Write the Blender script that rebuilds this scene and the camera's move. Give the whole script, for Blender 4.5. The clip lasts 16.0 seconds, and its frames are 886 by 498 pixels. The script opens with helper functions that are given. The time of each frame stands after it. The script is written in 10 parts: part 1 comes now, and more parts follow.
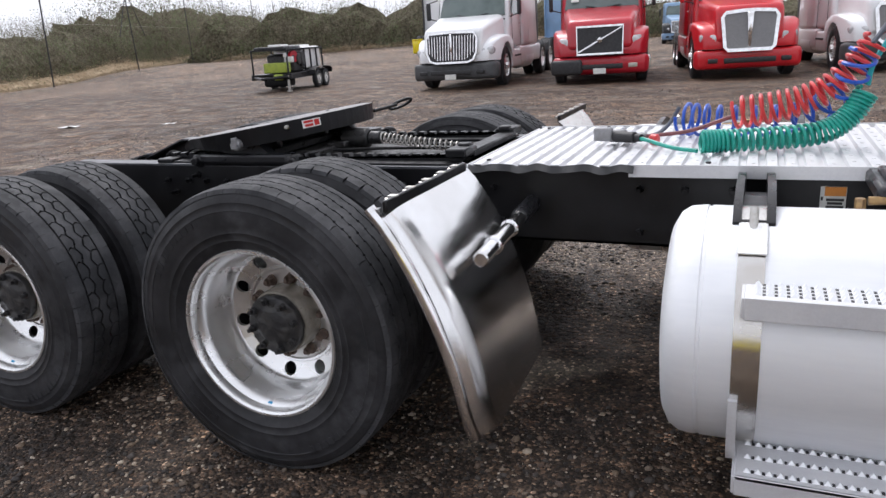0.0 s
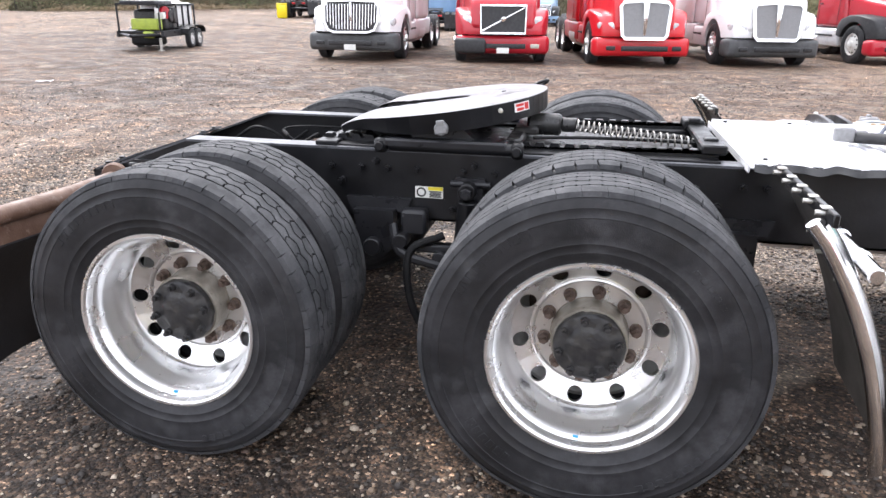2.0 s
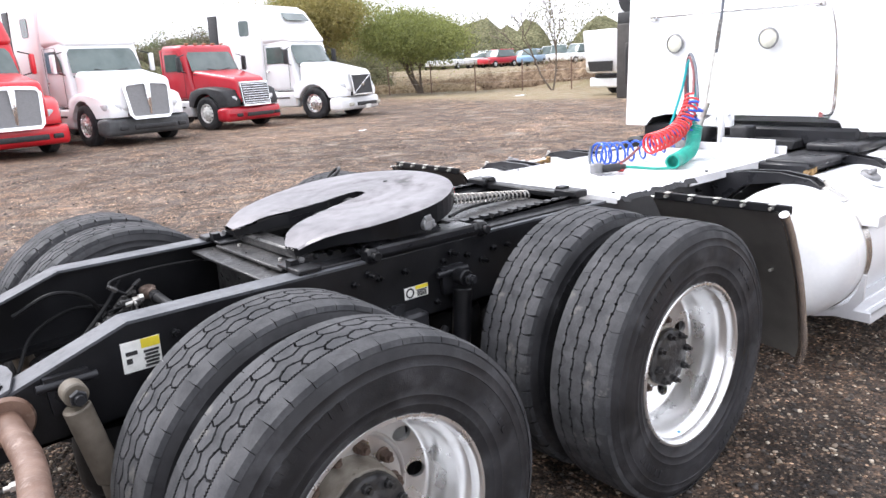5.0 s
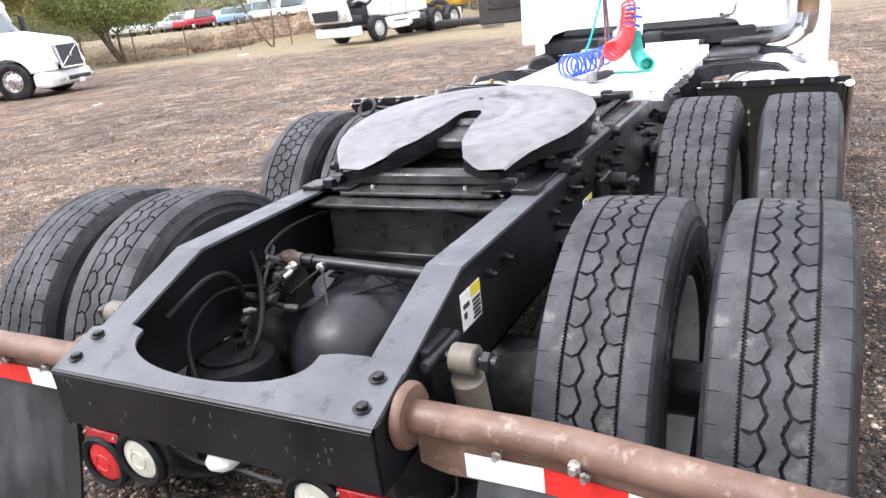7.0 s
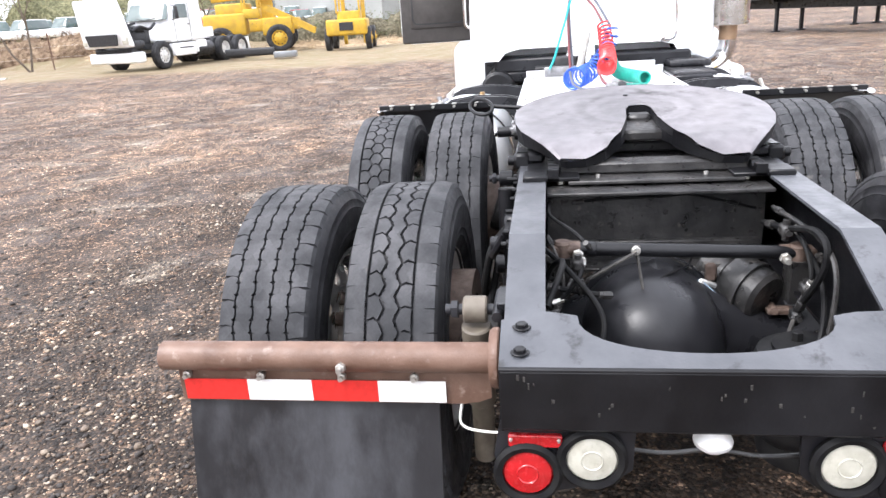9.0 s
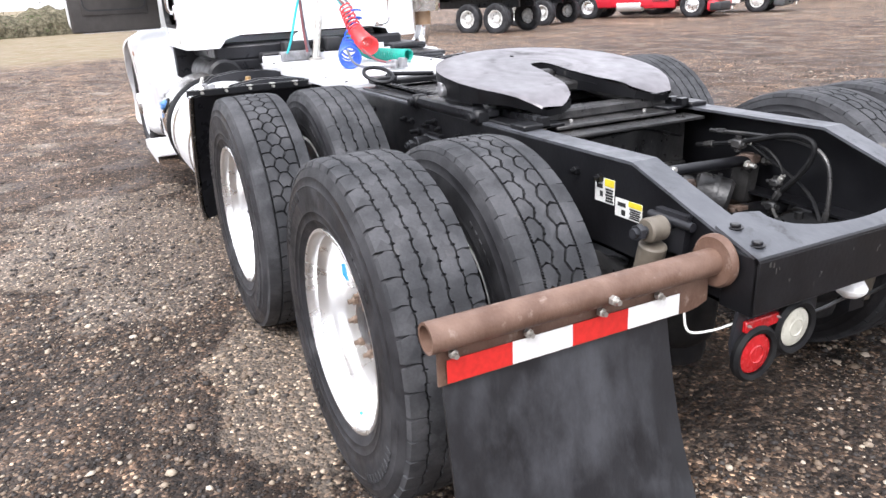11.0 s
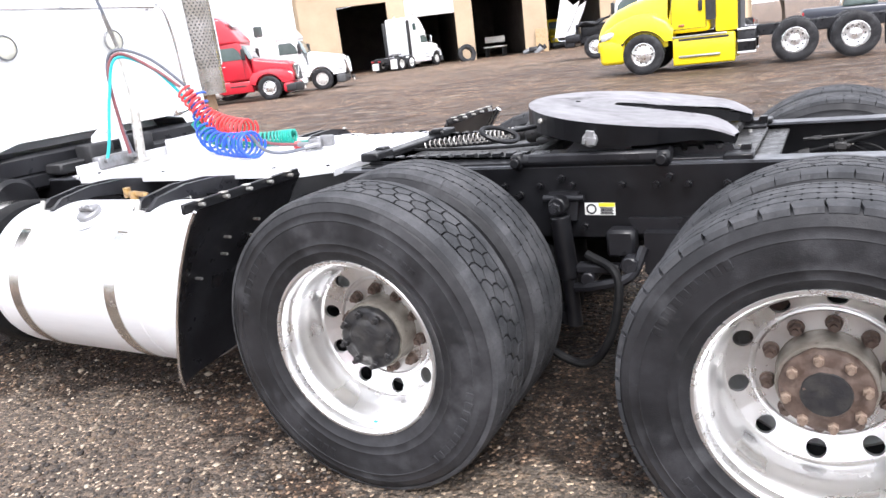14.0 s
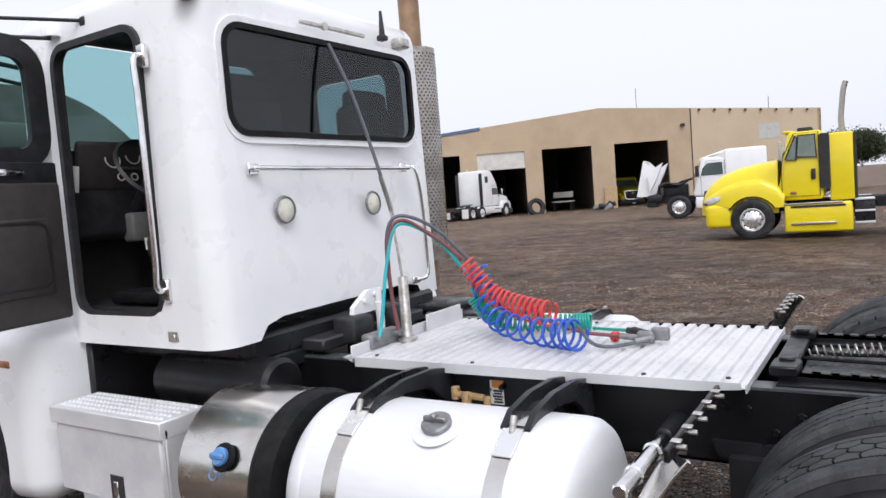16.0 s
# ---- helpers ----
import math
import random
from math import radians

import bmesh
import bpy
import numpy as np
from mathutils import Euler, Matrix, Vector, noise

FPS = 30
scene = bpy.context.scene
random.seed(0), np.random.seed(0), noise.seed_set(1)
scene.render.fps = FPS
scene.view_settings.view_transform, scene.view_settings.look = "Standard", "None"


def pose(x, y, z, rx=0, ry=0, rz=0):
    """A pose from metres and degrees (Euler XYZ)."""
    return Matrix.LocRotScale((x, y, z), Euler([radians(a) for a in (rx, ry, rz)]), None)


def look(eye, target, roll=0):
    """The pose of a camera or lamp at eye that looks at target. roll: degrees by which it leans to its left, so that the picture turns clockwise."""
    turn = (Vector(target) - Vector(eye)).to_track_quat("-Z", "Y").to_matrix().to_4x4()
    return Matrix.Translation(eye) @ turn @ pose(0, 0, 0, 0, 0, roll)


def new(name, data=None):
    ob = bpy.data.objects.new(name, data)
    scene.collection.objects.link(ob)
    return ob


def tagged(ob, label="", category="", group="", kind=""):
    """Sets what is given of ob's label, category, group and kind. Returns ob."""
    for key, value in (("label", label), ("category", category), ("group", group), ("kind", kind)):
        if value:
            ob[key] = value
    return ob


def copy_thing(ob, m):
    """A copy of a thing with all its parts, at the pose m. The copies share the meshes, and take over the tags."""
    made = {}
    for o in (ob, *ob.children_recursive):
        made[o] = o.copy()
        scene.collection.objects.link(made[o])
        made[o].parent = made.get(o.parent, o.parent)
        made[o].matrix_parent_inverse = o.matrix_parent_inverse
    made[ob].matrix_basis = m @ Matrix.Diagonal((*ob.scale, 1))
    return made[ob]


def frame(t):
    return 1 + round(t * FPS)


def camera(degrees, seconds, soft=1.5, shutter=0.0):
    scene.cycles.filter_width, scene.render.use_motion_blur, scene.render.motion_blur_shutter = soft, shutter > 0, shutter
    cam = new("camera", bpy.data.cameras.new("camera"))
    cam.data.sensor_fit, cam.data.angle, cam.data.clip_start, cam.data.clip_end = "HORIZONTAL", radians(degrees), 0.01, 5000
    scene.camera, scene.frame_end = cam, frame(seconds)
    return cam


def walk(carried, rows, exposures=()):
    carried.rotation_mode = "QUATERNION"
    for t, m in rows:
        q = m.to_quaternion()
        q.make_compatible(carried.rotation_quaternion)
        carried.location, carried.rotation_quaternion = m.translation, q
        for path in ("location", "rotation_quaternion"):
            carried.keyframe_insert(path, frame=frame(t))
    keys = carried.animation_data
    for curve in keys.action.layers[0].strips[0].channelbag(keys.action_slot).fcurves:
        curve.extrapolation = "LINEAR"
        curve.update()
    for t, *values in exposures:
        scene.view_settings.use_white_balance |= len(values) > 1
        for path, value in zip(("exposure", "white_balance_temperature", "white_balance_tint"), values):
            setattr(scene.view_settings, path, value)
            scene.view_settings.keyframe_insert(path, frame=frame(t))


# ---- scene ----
cam = camera(63.2, 16.0)
PATH = [
    (0, (2.152, -2.955, 1.416), (1.362, -1.207, 0.848), -3.8),
    (0.5, (1.78, -3.002, 1.423), (0.98, -1.279, 0.798), -2.4),
    (1, (1.403, -3.027, 1.405), (0.62, -1.313, 0.733), -2.0),
    (1.5, (0.949, -3.005, 1.415), (0.249, -1.273, 0.701), -2.7),
    (2, (0.613, -3.062, 1.463), (0.24, -1.207, 0.813), 0.6),
    (2.5, (0.26, -3.015, 1.533), (0.302, -1.091, 0.986), 1.4),
    (3, (-0.129, -2.962, 1.56), (0.092, -1.044, 1.037), 1.5),
    (3.5, (-0.512, -2.949, 1.584), (-0.013, -1.073, 1.105), 1.3),
    (6, (-1.967, -1.824, 1.543), (-0.406, -0.723, 0.949), -5.0),
    (6.5, (-2.128, -1.463, 1.491), (-0.471, -0.544, 0.851), -5.6),
    (7, (-2.316, -1.102, 1.496), (-0.652, -0.211, 0.834), -6.7),
    (7.5, (-2.496, -0.8, 1.51), (-0.779, -0.005, 0.861), -5.5),
    (8, (-2.562, -0.424, 1.491), (-0.791, 0.243, 0.844), -6.4),
    (8.5, (-2.654, -0.038, 1.477), (-0.826, 0.483, 0.854), -5.0),
    (9, (-2.708, 0.328, 1.468), (-0.832, 0.625, 0.84), -3.7),
    (11.5, (-2.213, 2.009, 1.335), (-0.718, 0.92, 0.575), -3.4),
    (12, (-1.898, 2.228, 1.281), (-0.641, 0.95, 0.395), -3.8),
    (12.5, (-1.654, 2.414, 1.267), (-0.596, 0.992, 0.34), -3.0),
    (13, (-1.408, 2.606, 1.291), (-0.531, 1.037, 0.414), -3.3),
    (13.5, (-1.011, 2.718, 1.347), (-0.045, 1.116, 0.64), -7.3),
    (14, (-0.662, 2.864, 1.399), (0.288, 1.192, 0.849), -7.0),
    (14.5, (-0.305, 2.871, 1.419), (0.679, 1.206, 0.911), -9.3),
    (15, (0.07, 2.883, 1.472), (1.168, 1.273, 1.022), -3.4),
    (15.5, (0.413, 2.951, 1.58), (1.545, 1.33, 1.279), -1.6),
    (16, (0.73, 2.94, 1.633), (1.796, 1.254, 1.49), -4.4),
]
# ---------------------------------------------------------------- light
EXPOSURES = [(0.0, 0.4, 6250, 13), (0.5, 1.07, 6250, 13), (1.0, 1.15, 6250, 13), (1.5, 1.46, 6250, 13), (2.0, 1.6, 6250, 13), (2.5, 1.7, 6250, 13), (3.0, 1.55, 6250, 13), (3.5, 1.48, 6250, 13), (6.0, 1.35, 6250, 13), (6.5, 1.35, 6250, 13), (7.0, 1.63, 6250, 13), (8.5, 1.7, 6250, 13), (9.0, 1.7, 6250, 13), (11.5, 1.4, 6250, 13), (12.5, 1.52, 6250, 13), (13.5, 1.57, 6250, 13), (14.5, 1.16, 6250, 13), (15.0, 0.6, 6250, 13), (15.5, 0.4, 6250, 13), (16.0, 0.25, 6250, 13)]
walk(cam, [(t, look(eye, target, roll)) for t, eye, target, roll in PATH], EXPOSURES)

SUN_EL, SUN_AZ = radians(52), radians(323)
world = bpy.data.worlds.new("overcast_sky")
scene.world = world
world.use_nodes = True
wn = world.node_tree
wn.nodes.clear()
w_out, w_bg = wn.nodes.new("ShaderNodeOutputWorld"), wn.nodes.new("ShaderNodeBackground")
w_sky, w_hsv, w_mix = wn.nodes.new("ShaderNodeTexSky"), wn.nodes.new("ShaderNodeHueSaturation"), wn.nodes.new("ShaderNodeMix")
w_sky.sky_type, w_sky.sun_disc = "NISHITA", False
w_sky.sun_elevation, w_sky.sun_rotation, w_sky.dust_density = SUN_EL, SUN_AZ, 6.0
w_hsv.inputs["Saturation"].default_value = 0.2
w_mix.data_type = "RGBA"
w_mix.inputs["Factor"].default_value = 0.75
w_mix.inputs["B"].default_value = (9.6, 9.8, 10.3, 1)     # thick even cloud
w_bg.inputs["Strength"].default_value = 0.1
wn.links.new(w_sky.outputs[0], w_hsv.inputs["Color"])
wn.links.new(w_hsv.outputs[0], w_mix.inputs["A"])
wn.links.new(w_mix.outputs["Result"], w_bg.inputs[0])
wn.links.new(w_bg.outputs[0], w_out.inputs[0])
sun = new("sun", bpy.data.lights.new("sun", "SUN"))
sun.data.energy, sun.data.angle, sun.data.color = 1.4, radians(30), (1.0, 0.97, 0.93)
sun.matrix_basis = look((math.sin(SUN_AZ) * math.cos(SUN_EL) * 50, math.cos(SUN_AZ) * math.cos(SUN_EL) * 50, math.sin(SUN_EL) * 50), (0, 0, 0))


# ---------------------------------------------------------------- materials
def nodes_of(name):
    m = bpy.data.materials.new(name)
    m.use_nodes = True
    nt = m.node_tree
    return m, nt, nt.nodes["Principled BSDF"]


def mix_rgb(nt, fac, a, b, blend="MIX"):
    n = nt.nodes.new("ShaderNodeMix")
    n.data_type, n.blend_type = "RGBA", blend
    for key, v in (("Factor", fac), ("A", a), ("B", b)):
        if isinstance(v, (float, int)):
            n.inputs[key].default_value = v
        elif isinstance(v, tuple):
            n.inputs[key].default_value = (*v[:3], 1)
        else:
            nt.links.new(v, n.inputs[key])
    return n.outputs["Result"]


def noise_fac(nt, scale, lo=0.4, hi=0.6, detail=5.0, rough=0.55, vec=None, kind="noise"):
    """A noise squeezed to 0..1 between lo and hi."""
    if kind == "noise":
        n = nt.nodes.new("ShaderNodeTexNoise")
        n.inputs["Detail"].default_value, n.inputs["Roughness"].default_value = detail, rough
        out = n.outputs[0]
    else:
        n = nt.nodes.new("ShaderNodeTexVoronoi")
        out = n.outputs["Distance"]
    n.inputs["Scale"].default_value = scale
    nt.links.new(vec or coords(nt), n.inputs["Vector"])
    r = nt.nodes.new("ShaderNodeMapRange")
    r.inputs["From Min"].default_value, r.inputs["From Max"].default_value = lo, hi
    nt.links.new(out, r.inputs["Value"])
    return r.outputs[0]


def coords(nt, stretch=None):
    for n in nt.nodes:
        if n.type == "TEX_COORD" and not stretch:
            return n.outputs["Object"]
    c = nt.nodes.new("ShaderNodeTexCoord")
    if not stretch:
        return c.outputs["Object"]
    mp = nt.nodes.new("ShaderNodeMapping")
    mp.inputs["Scale"].default_value = stretch
    nt.links.new(c.outputs["Object"], mp.inputs["Vector"])
    return mp.outputs[0]


def surf(name, c1, c2=None, rough=0.5, metal=0.0, scale=6.0, amount=1.0, lo=0.4, hi=0.65, bump=0.0, bscale=120.0,
         grain=0.0, gscale=150.0, spot=None, spot_scale=20.0, spot_lo=0.62, spot_hi=0.7, rough2=None, coat=0.0, stretch=None, islands=0.0, spec=0.5):
    """A surface of two tones, with an optional fine grain, spots of a third tone, and relief."""
    m, nt, p = nodes_of(name)
    vec = coords(nt, stretch)
    c2 = c2 or tuple(v * 0.8 for v in c1)
    fac = noise_fac(nt, scale, lo, hi, vec=vec)
    col = mix_rgb(nt, fac, c1, c2)
    if grain:
        g = noise_fac(nt, gscale, 0.3, 0.7, detail=3, vec=vec)
        col = mix_rgb(nt, grain, col, mix_rgb(nt, g, (0, 0, 0), (1, 1, 1)), "SOFT_LIGHT")
    if spot:
        col = mix_rgb(nt, noise_fac(nt, spot_scale, spot_lo, spot_hi, detail=6, rough=0.65, vec=vec), col, spot)
    if islands:
        geo = nt.nodes.new("ShaderNodeNewGeometry")
        h = nt.nodes.new("ShaderNodeHueSaturation")
        r = nt.nodes.new("ShaderNodeMapRange")
        r.inputs["To Min"].default_value, r.inputs["To Max"].default_value = 1 - islands, 1 + islands
        nt.links.new(geo.outputs["Random Per Island"], r.inputs["Value"])
        nt.links.new(r.outputs[0], h.inputs["Value"])
        nt.links.new(col, h.inputs["Color"])
        col = h.outputs[0]
    nt.links.new(col, p.inputs["Base Color"])
    p.inputs["Metallic"].default_value = metal
    p.inputs["Coat Weight"].default_value = coat
    p.inputs["Specular IOR Level"].default_value = spec
    if rough2 is None:
        rough2 = min(1.0, rough + 0.12)
    r = nt.nodes.new("ShaderNodeMapRange")
    r.inputs["To Min"].default_value, r.inputs["To Max"].default_value = rough, rough2
    nt.links.new(noise_fac(nt, scale * 2.3, 0.35, 0.7, vec=vec), r.inputs["Value"])
    nt.links.new(r.outputs[0], p.inputs["Roughness"])
    if bump:
        b = nt.nodes.new("ShaderNodeBump")
        b.inputs["Strength"].default_value, b.inputs["Distance"].default_value = min(1.0, bump), 0.004
        n = nt.nodes.new("ShaderNodeTexNoise")
        n.inputs["Scale"].default_value, n.inputs["Detail"].default_value = bscale, 4
        nt.links.new(vec, n.inputs["Vector"])
        nt.links.new(n.outputs[0], b.inputs["Height"])
        nt.links.new(b.outputs[0], p.inputs["Normal"])
    return m


rubber_side = surf("tyre_sidewall", (0.014, 0.014, 0.0155), (0.028, 0.028, 0.031), rough=0.38, rough2=0.75, scale=5, bump=0.25, bscale=260,
                   spot=(0.056, 0.056, 0.06), spot_scale=6, spot_lo=0.52, spot_hi=0.72, spec=0.3, grain=0.2, gscale=30)
rubber_tread = surf("tyre_tread", (0.033, 0.034, 0.037), (0.066, 0.066, 0.07), rough=0.65, rough2=0.85, scale=9, bump=0.25, bscale=300, grain=0.12, spot=(0.11, 0.106, 0.1), spot_scale=10, islands=0.16, spec=0.25)
rubber_flap = surf("flap_rubber", (0.008, 0.008, 0.0095), (0.017, 0.0175, 0.02), rough=0.3, scale=6, spot=(0.05, 0.052, 0.058), spot_scale=4,
                   spot_lo=0.5, spot_hi=0.68, stretch=(1, 1, 0.5), bump=0.15)
# the darker spots imitate mottled brownish reflections in the metal
alu_polished = surf("polished_aluminium", (0.88, 0.88, 0.88), (0.8, 0.8, 0.795), rough=0.24, rough2=0.36, metal=0.9, scale=4, spot=(0.6, 0.58, 0.55), spot_scale=7, spot_lo=0.56, spot_hi=0.85)
steel_rim = surf("white_steel_rim", (0.72, 0.72, 0.7), (0.55, 0.54, 0.52), rough=0.5, scale=9, spot=(0.3, 0.27, 0.24), spot_scale=16)
alu_deck = surf("deck_aluminium", (0.72, 0.72, 0.73), (0.62, 0.62, 0.64), rough=0.42, metal=0.25, scale=5, grain=0.1, spot=(0.56, 0.54, 0.52), spot_scale=14, spot_lo=0.66, spot_hi=0.8)
alu_tank = surf("brushed_tank_aluminium", (0.86, 0.87, 0.89), (0.78, 0.79, 0.81), rough=0.42, rough2=0.52, metal=0.35, scale=3, grain=0.12, gscale=60, stretch=(0.15, 1, 1))
stainless = surf("stainless_steel", (0.72, 0.71, 0.69), (0.58, 0.55, 0.51), rough=0.16, rough2=0.3, metal=1.0, scale=3, stretch=(1, 1, 2))
chrome = surf("chrome", (0.85, 0.85, 0.86), (0.7, 0.69, 0.68), rough=0.08, rough2=0.2, metal=1.0, scale=9)
zinc = surf("galvanised_bolt", (0.62, 0.61, 0.58), (0.42, 0.39, 0.35), rough=0.35, metal=0.8, scale=30)
black_paint = surf("black_chassis_paint", (0.011, 0.011, 0.013), (0.024, 0.0245, 0.028), rough=0.24, rough2=0.5, scale=5, spec=0.35,
                   spot=(0.06, 0.06, 0.064), spot_scale=9, spot_lo=0.66, spot_hi=0.78, bump=0.12, bscale=70)
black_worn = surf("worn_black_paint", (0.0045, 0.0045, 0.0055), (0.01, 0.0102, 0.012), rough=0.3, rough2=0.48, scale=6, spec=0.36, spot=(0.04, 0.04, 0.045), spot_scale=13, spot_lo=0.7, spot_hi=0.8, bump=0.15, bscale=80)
# paler copy of the black paint: sky reflection on upward faces put into colour
sky_sheen_black = surf("scuffed_black_paint_sky_sheen", (0.055, 0.058, 0.066), (0.085, 0.088, 0.098), rough=0.34, rough2=0.55, scale=7, spec=0.6, spot=(0.018, 0.018, 0.02), spot_scale=15, spot_lo=0.56, spot_hi=0.68, bump=0.2, bscale=60)
grime = surf("greasy_grime", (0.014, 0.0138, 0.0142), (0.042, 0.04, 0.039), rough=0.26, rough2=0.6, scale=11, bump=0.6, bscale=55, spot=(0.085, 0.076, 0.068), spot_scale=24, spec=0.5)
grime_light = surf("dusty_grime", (0.04, 0.038, 0.036), (0.08, 0.075, 0.07), rough=0.5, metal=0.3, scale=30)
grease_plate = surf("greased_steel_plate", (0.135, 0.127, 0.134), (0.2, 0.188, 0.196), rough=0.32, rough2=0.55, metal=0.3, scale=2.2, grain=0.2, gscale=18,
                    spot=(0.05, 0.046, 0.046), spot_scale=5, spot_lo=0.57, spot_hi=0.7, bump=0.15, bscale=40)


def ring_marks(m, centre, bands):
    """Rubbed rings, darker and lighter, round a centre on a plate."""
    nt = m.node_tree
    p = [n for n in nt.nodes if n.type == "BSDF_PRINCIPLED"][0]
    col = p.inputs["Base Color"].links[0].from_socket
    sub, ln = nt.nodes.new("ShaderNodeVectorMath"), nt.nodes.new("ShaderNodeVectorMath")
    sub.operation, ln.operation = "SUBTRACT", "LENGTH"
    sub.inputs[1].default_value = centre
    nt.links.new(coords(nt), sub.inputs[0])
    nt.links.new(sub.outputs[0], ln.inputs[0])
    wob = nt.nodes.new("ShaderNodeMath")
    wob.operation, wob.inputs[1].default_value = "MULTIPLY_ADD", 0.03
    nt.links.new(noise_fac(nt, 5, 0.2, 0.8), wob.inputs[0])
    nt.links.new(ln.outputs["Value"], wob.inputs[2])
    ramp = nt.nodes.new("ShaderNodeValToRGB")
    cr = ramp.color_ramp
    cr.elements[0].color, cr.elements[1].color = (1, 1, 1, 1), (1, 1, 1, 1)
    for pos, v in bands:
        cr.elements.new(pos).color = (v, v, v * 1.01, 1)
    nt.links.new(wob.outputs[0], ramp.inputs[0])
    nt.links.new(mix_rgb(nt, 0.85, col, ramp.outputs[0], "MULTIPLY"), p.inputs["Base Color"])


ring_marks(grease_plate, (0.08, 0.0, 0.0), ((0.1, 0.9), (0.15, 0.86), (0.165, 1.08), (0.2, 1.1), (0.215, 0.8), (0.235, 0.84), (0.26, 1.06), (0.36, 1.05), (0.4, 0.9), (0.44, 1.02)))
rust_tube = surf("rusty_steel", (0.105, 0.056, 0.037), (0.18, 0.11, 0.08), rough=0.42, rough2=0.7, scale=9, spot=(0.27, 0.2, 0.165), spot_scale=26, spot_lo=0.58, spot_hi=0.72, bump=0.3, bscale=150)
rust_hub = surf("rusty_hub", (0.075, 0.048, 0.036), (0.14, 0.1, 0.08), rough=0.6, scale=30, spot=(0.06, 0.05, 0.045), spot_scale=40, bump=0.4)
hub_black = surf("oily_black_hub", (0.018, 0.018, 0.02), (0.04, 0.038, 0.036), rough=0.4, scale=24, bump=0.5, bscale=90)
hub_tan = surf("dusty_hub_steel", (0.26, 0.235, 0.2), (0.4, 0.37, 0.32), rough=0.45, metal=0.4, scale=16, spot=(0.1, 0.08, 0.06), spot_scale=24)
spring_steel = surf("bare_spring_steel", (0.5, 0.49, 0.47), (0.35, 0.32, 0.29), rough=0.35, metal=0.8, scale=40)
white_paint = surf("white_cab_paint", (0.88, 0.89, 0.9), (0.83, 0.845, 0.86), rough=0.25, rough2=0.38, scale=2.2, coat=0.35, spot=(0.66, 0.66, 0.65), spot_scale=9, spot_lo=0.7, spot_hi=0.85)
grey_plastic = surf("grey_door_trim", (0.044, 0.039, 0.036), (0.058, 0.052, 0.048), rough=0.6, scale=12, bump=0.25, bscale=400)
dark_plastic = surf("dark_plastic", (0.016, 0.016, 0.018), (0.028, 0.028, 0.03), rough=0.5, scale=15, bump=0.2, bscale=200)


def clear_pane(name, tint):
    """See-through tinted glass with a mirror sheen."""
    m, nt, p = nodes_of(name)
    see, gloss, mixer = (nt.nodes.new(k) for k in ("ShaderNodeBsdfTransparent", "ShaderNodeBsdfGlossy", "ShaderNodeMixShader"))
    see.inputs["Color"].default_value = (*tint, 1)
    gloss.inputs["Roughness"].default_value = 0.03
    mixer.inputs[0].default_value = 0.05
    nt.links.new(see.outputs[0], mixer.inputs[1])
    nt.links.new(gloss.outputs[0], mixer.inputs[2])
    out = [n for n in nt.nodes if n.type == "OUTPUT_MATERIAL"][0]
    nt.links.new(mixer.outputs[0], out.inputs["Surface"])
    nt.nodes.remove(p)
    return m


teal_pane = clear_pane("teal_windshield_glass", (0.6, 0.78, 0.79))
smoked_pane = clear_pane("smoked_rear_glass", (0.48, 0.53, 0.55))
door_pane = clear_pane("teal_door_glass", (0.58, 0.74, 0.74))
sea_glass = surf("greenish_vehicle_glass", (0.12, 0.17, 0.15), (0.22, 0.28, 0.25), rough=0.07, rough2=0.12, scale=1.4, coat=0.5)
dark_glass = surf("dark_vehicle_glass", (0.06, 0.088, 0.084), (0.12, 0.155, 0.148), rough=0.06, rough2=0.1, scale=0.9, coat=0.5)
lens_cream = surf("creamy_lamp_lens", (0.74, 0.73, 0.63), (0.6, 0.59, 0.5), rough=0.25, scale=30, coat=0.4)
lens_white = surf("frosted_lens", (0.5, 0.49, 0.42), (0.4, 0.385, 0.32), rough=0.25, scale=30, coat=0.4)
lamp_clear = surf("clear_headlamp", (0.62, 0.63, 0.64), (0.4, 0.4, 0.41), rough=0.12, scale=9, coat=0.6)
lens_red = surf("red_lens", (0.46, 0.012, 0.016), (0.36, 0.01, 0.012), rough=0.2, scale=40, coat=0.5)
lens_orange = surf("orange_lens", (0.3, 0.1, 0.04), (0.45, 0.2, 0.1), rough=0.3, scale=40)
tape_red = surf("red_reflective_tape", (0.6, 0.025, 0.02), (0.5, 0.02, 0.015), rough=0.4, scale=60)
tape_white = surf("white_reflective_tape", (0.8, 0.8, 0.79), (0.68, 0.67, 0.65), rough=0.4, scale=40)
decal_white = surf("decal_white", (0.75, 0.75, 0.72), (0.65, 0.65, 0.62), rough=0.5, scale=40)
decal_yellow = surf("decal_yellow", (0.72, 0.6, 0.03), (0.62, 0.5, 0.03), rough=0.5, scale=40)
decal_orange = surf("decal_orange", (0.75, 0.28, 0.04), (0.65, 0.24, 0.04), rough=0.5, scale=40)
decal_black = surf("decal_black", (0.02, 0.02, 0.02), (0.035, 0.035, 0.035), rough=0.5, scale=40)
hose_red = surf("red_nylon", (0.72, 0.05, 0.05), (0.6, 0.04, 0.045), rough=0.32, scale=20, coat=0.2)
hose_blue = surf("blue_nylon", (0.02, 0.1, 0.55), (0.02, 0.08, 0.42), rough=0.32, scale=20, coat=0.2)
hose_green = surf("green_nylon", (0.01, 0.34, 0.26), (0.01, 0.27, 0.22), rough=0.35, scale=20, coat=0.2)
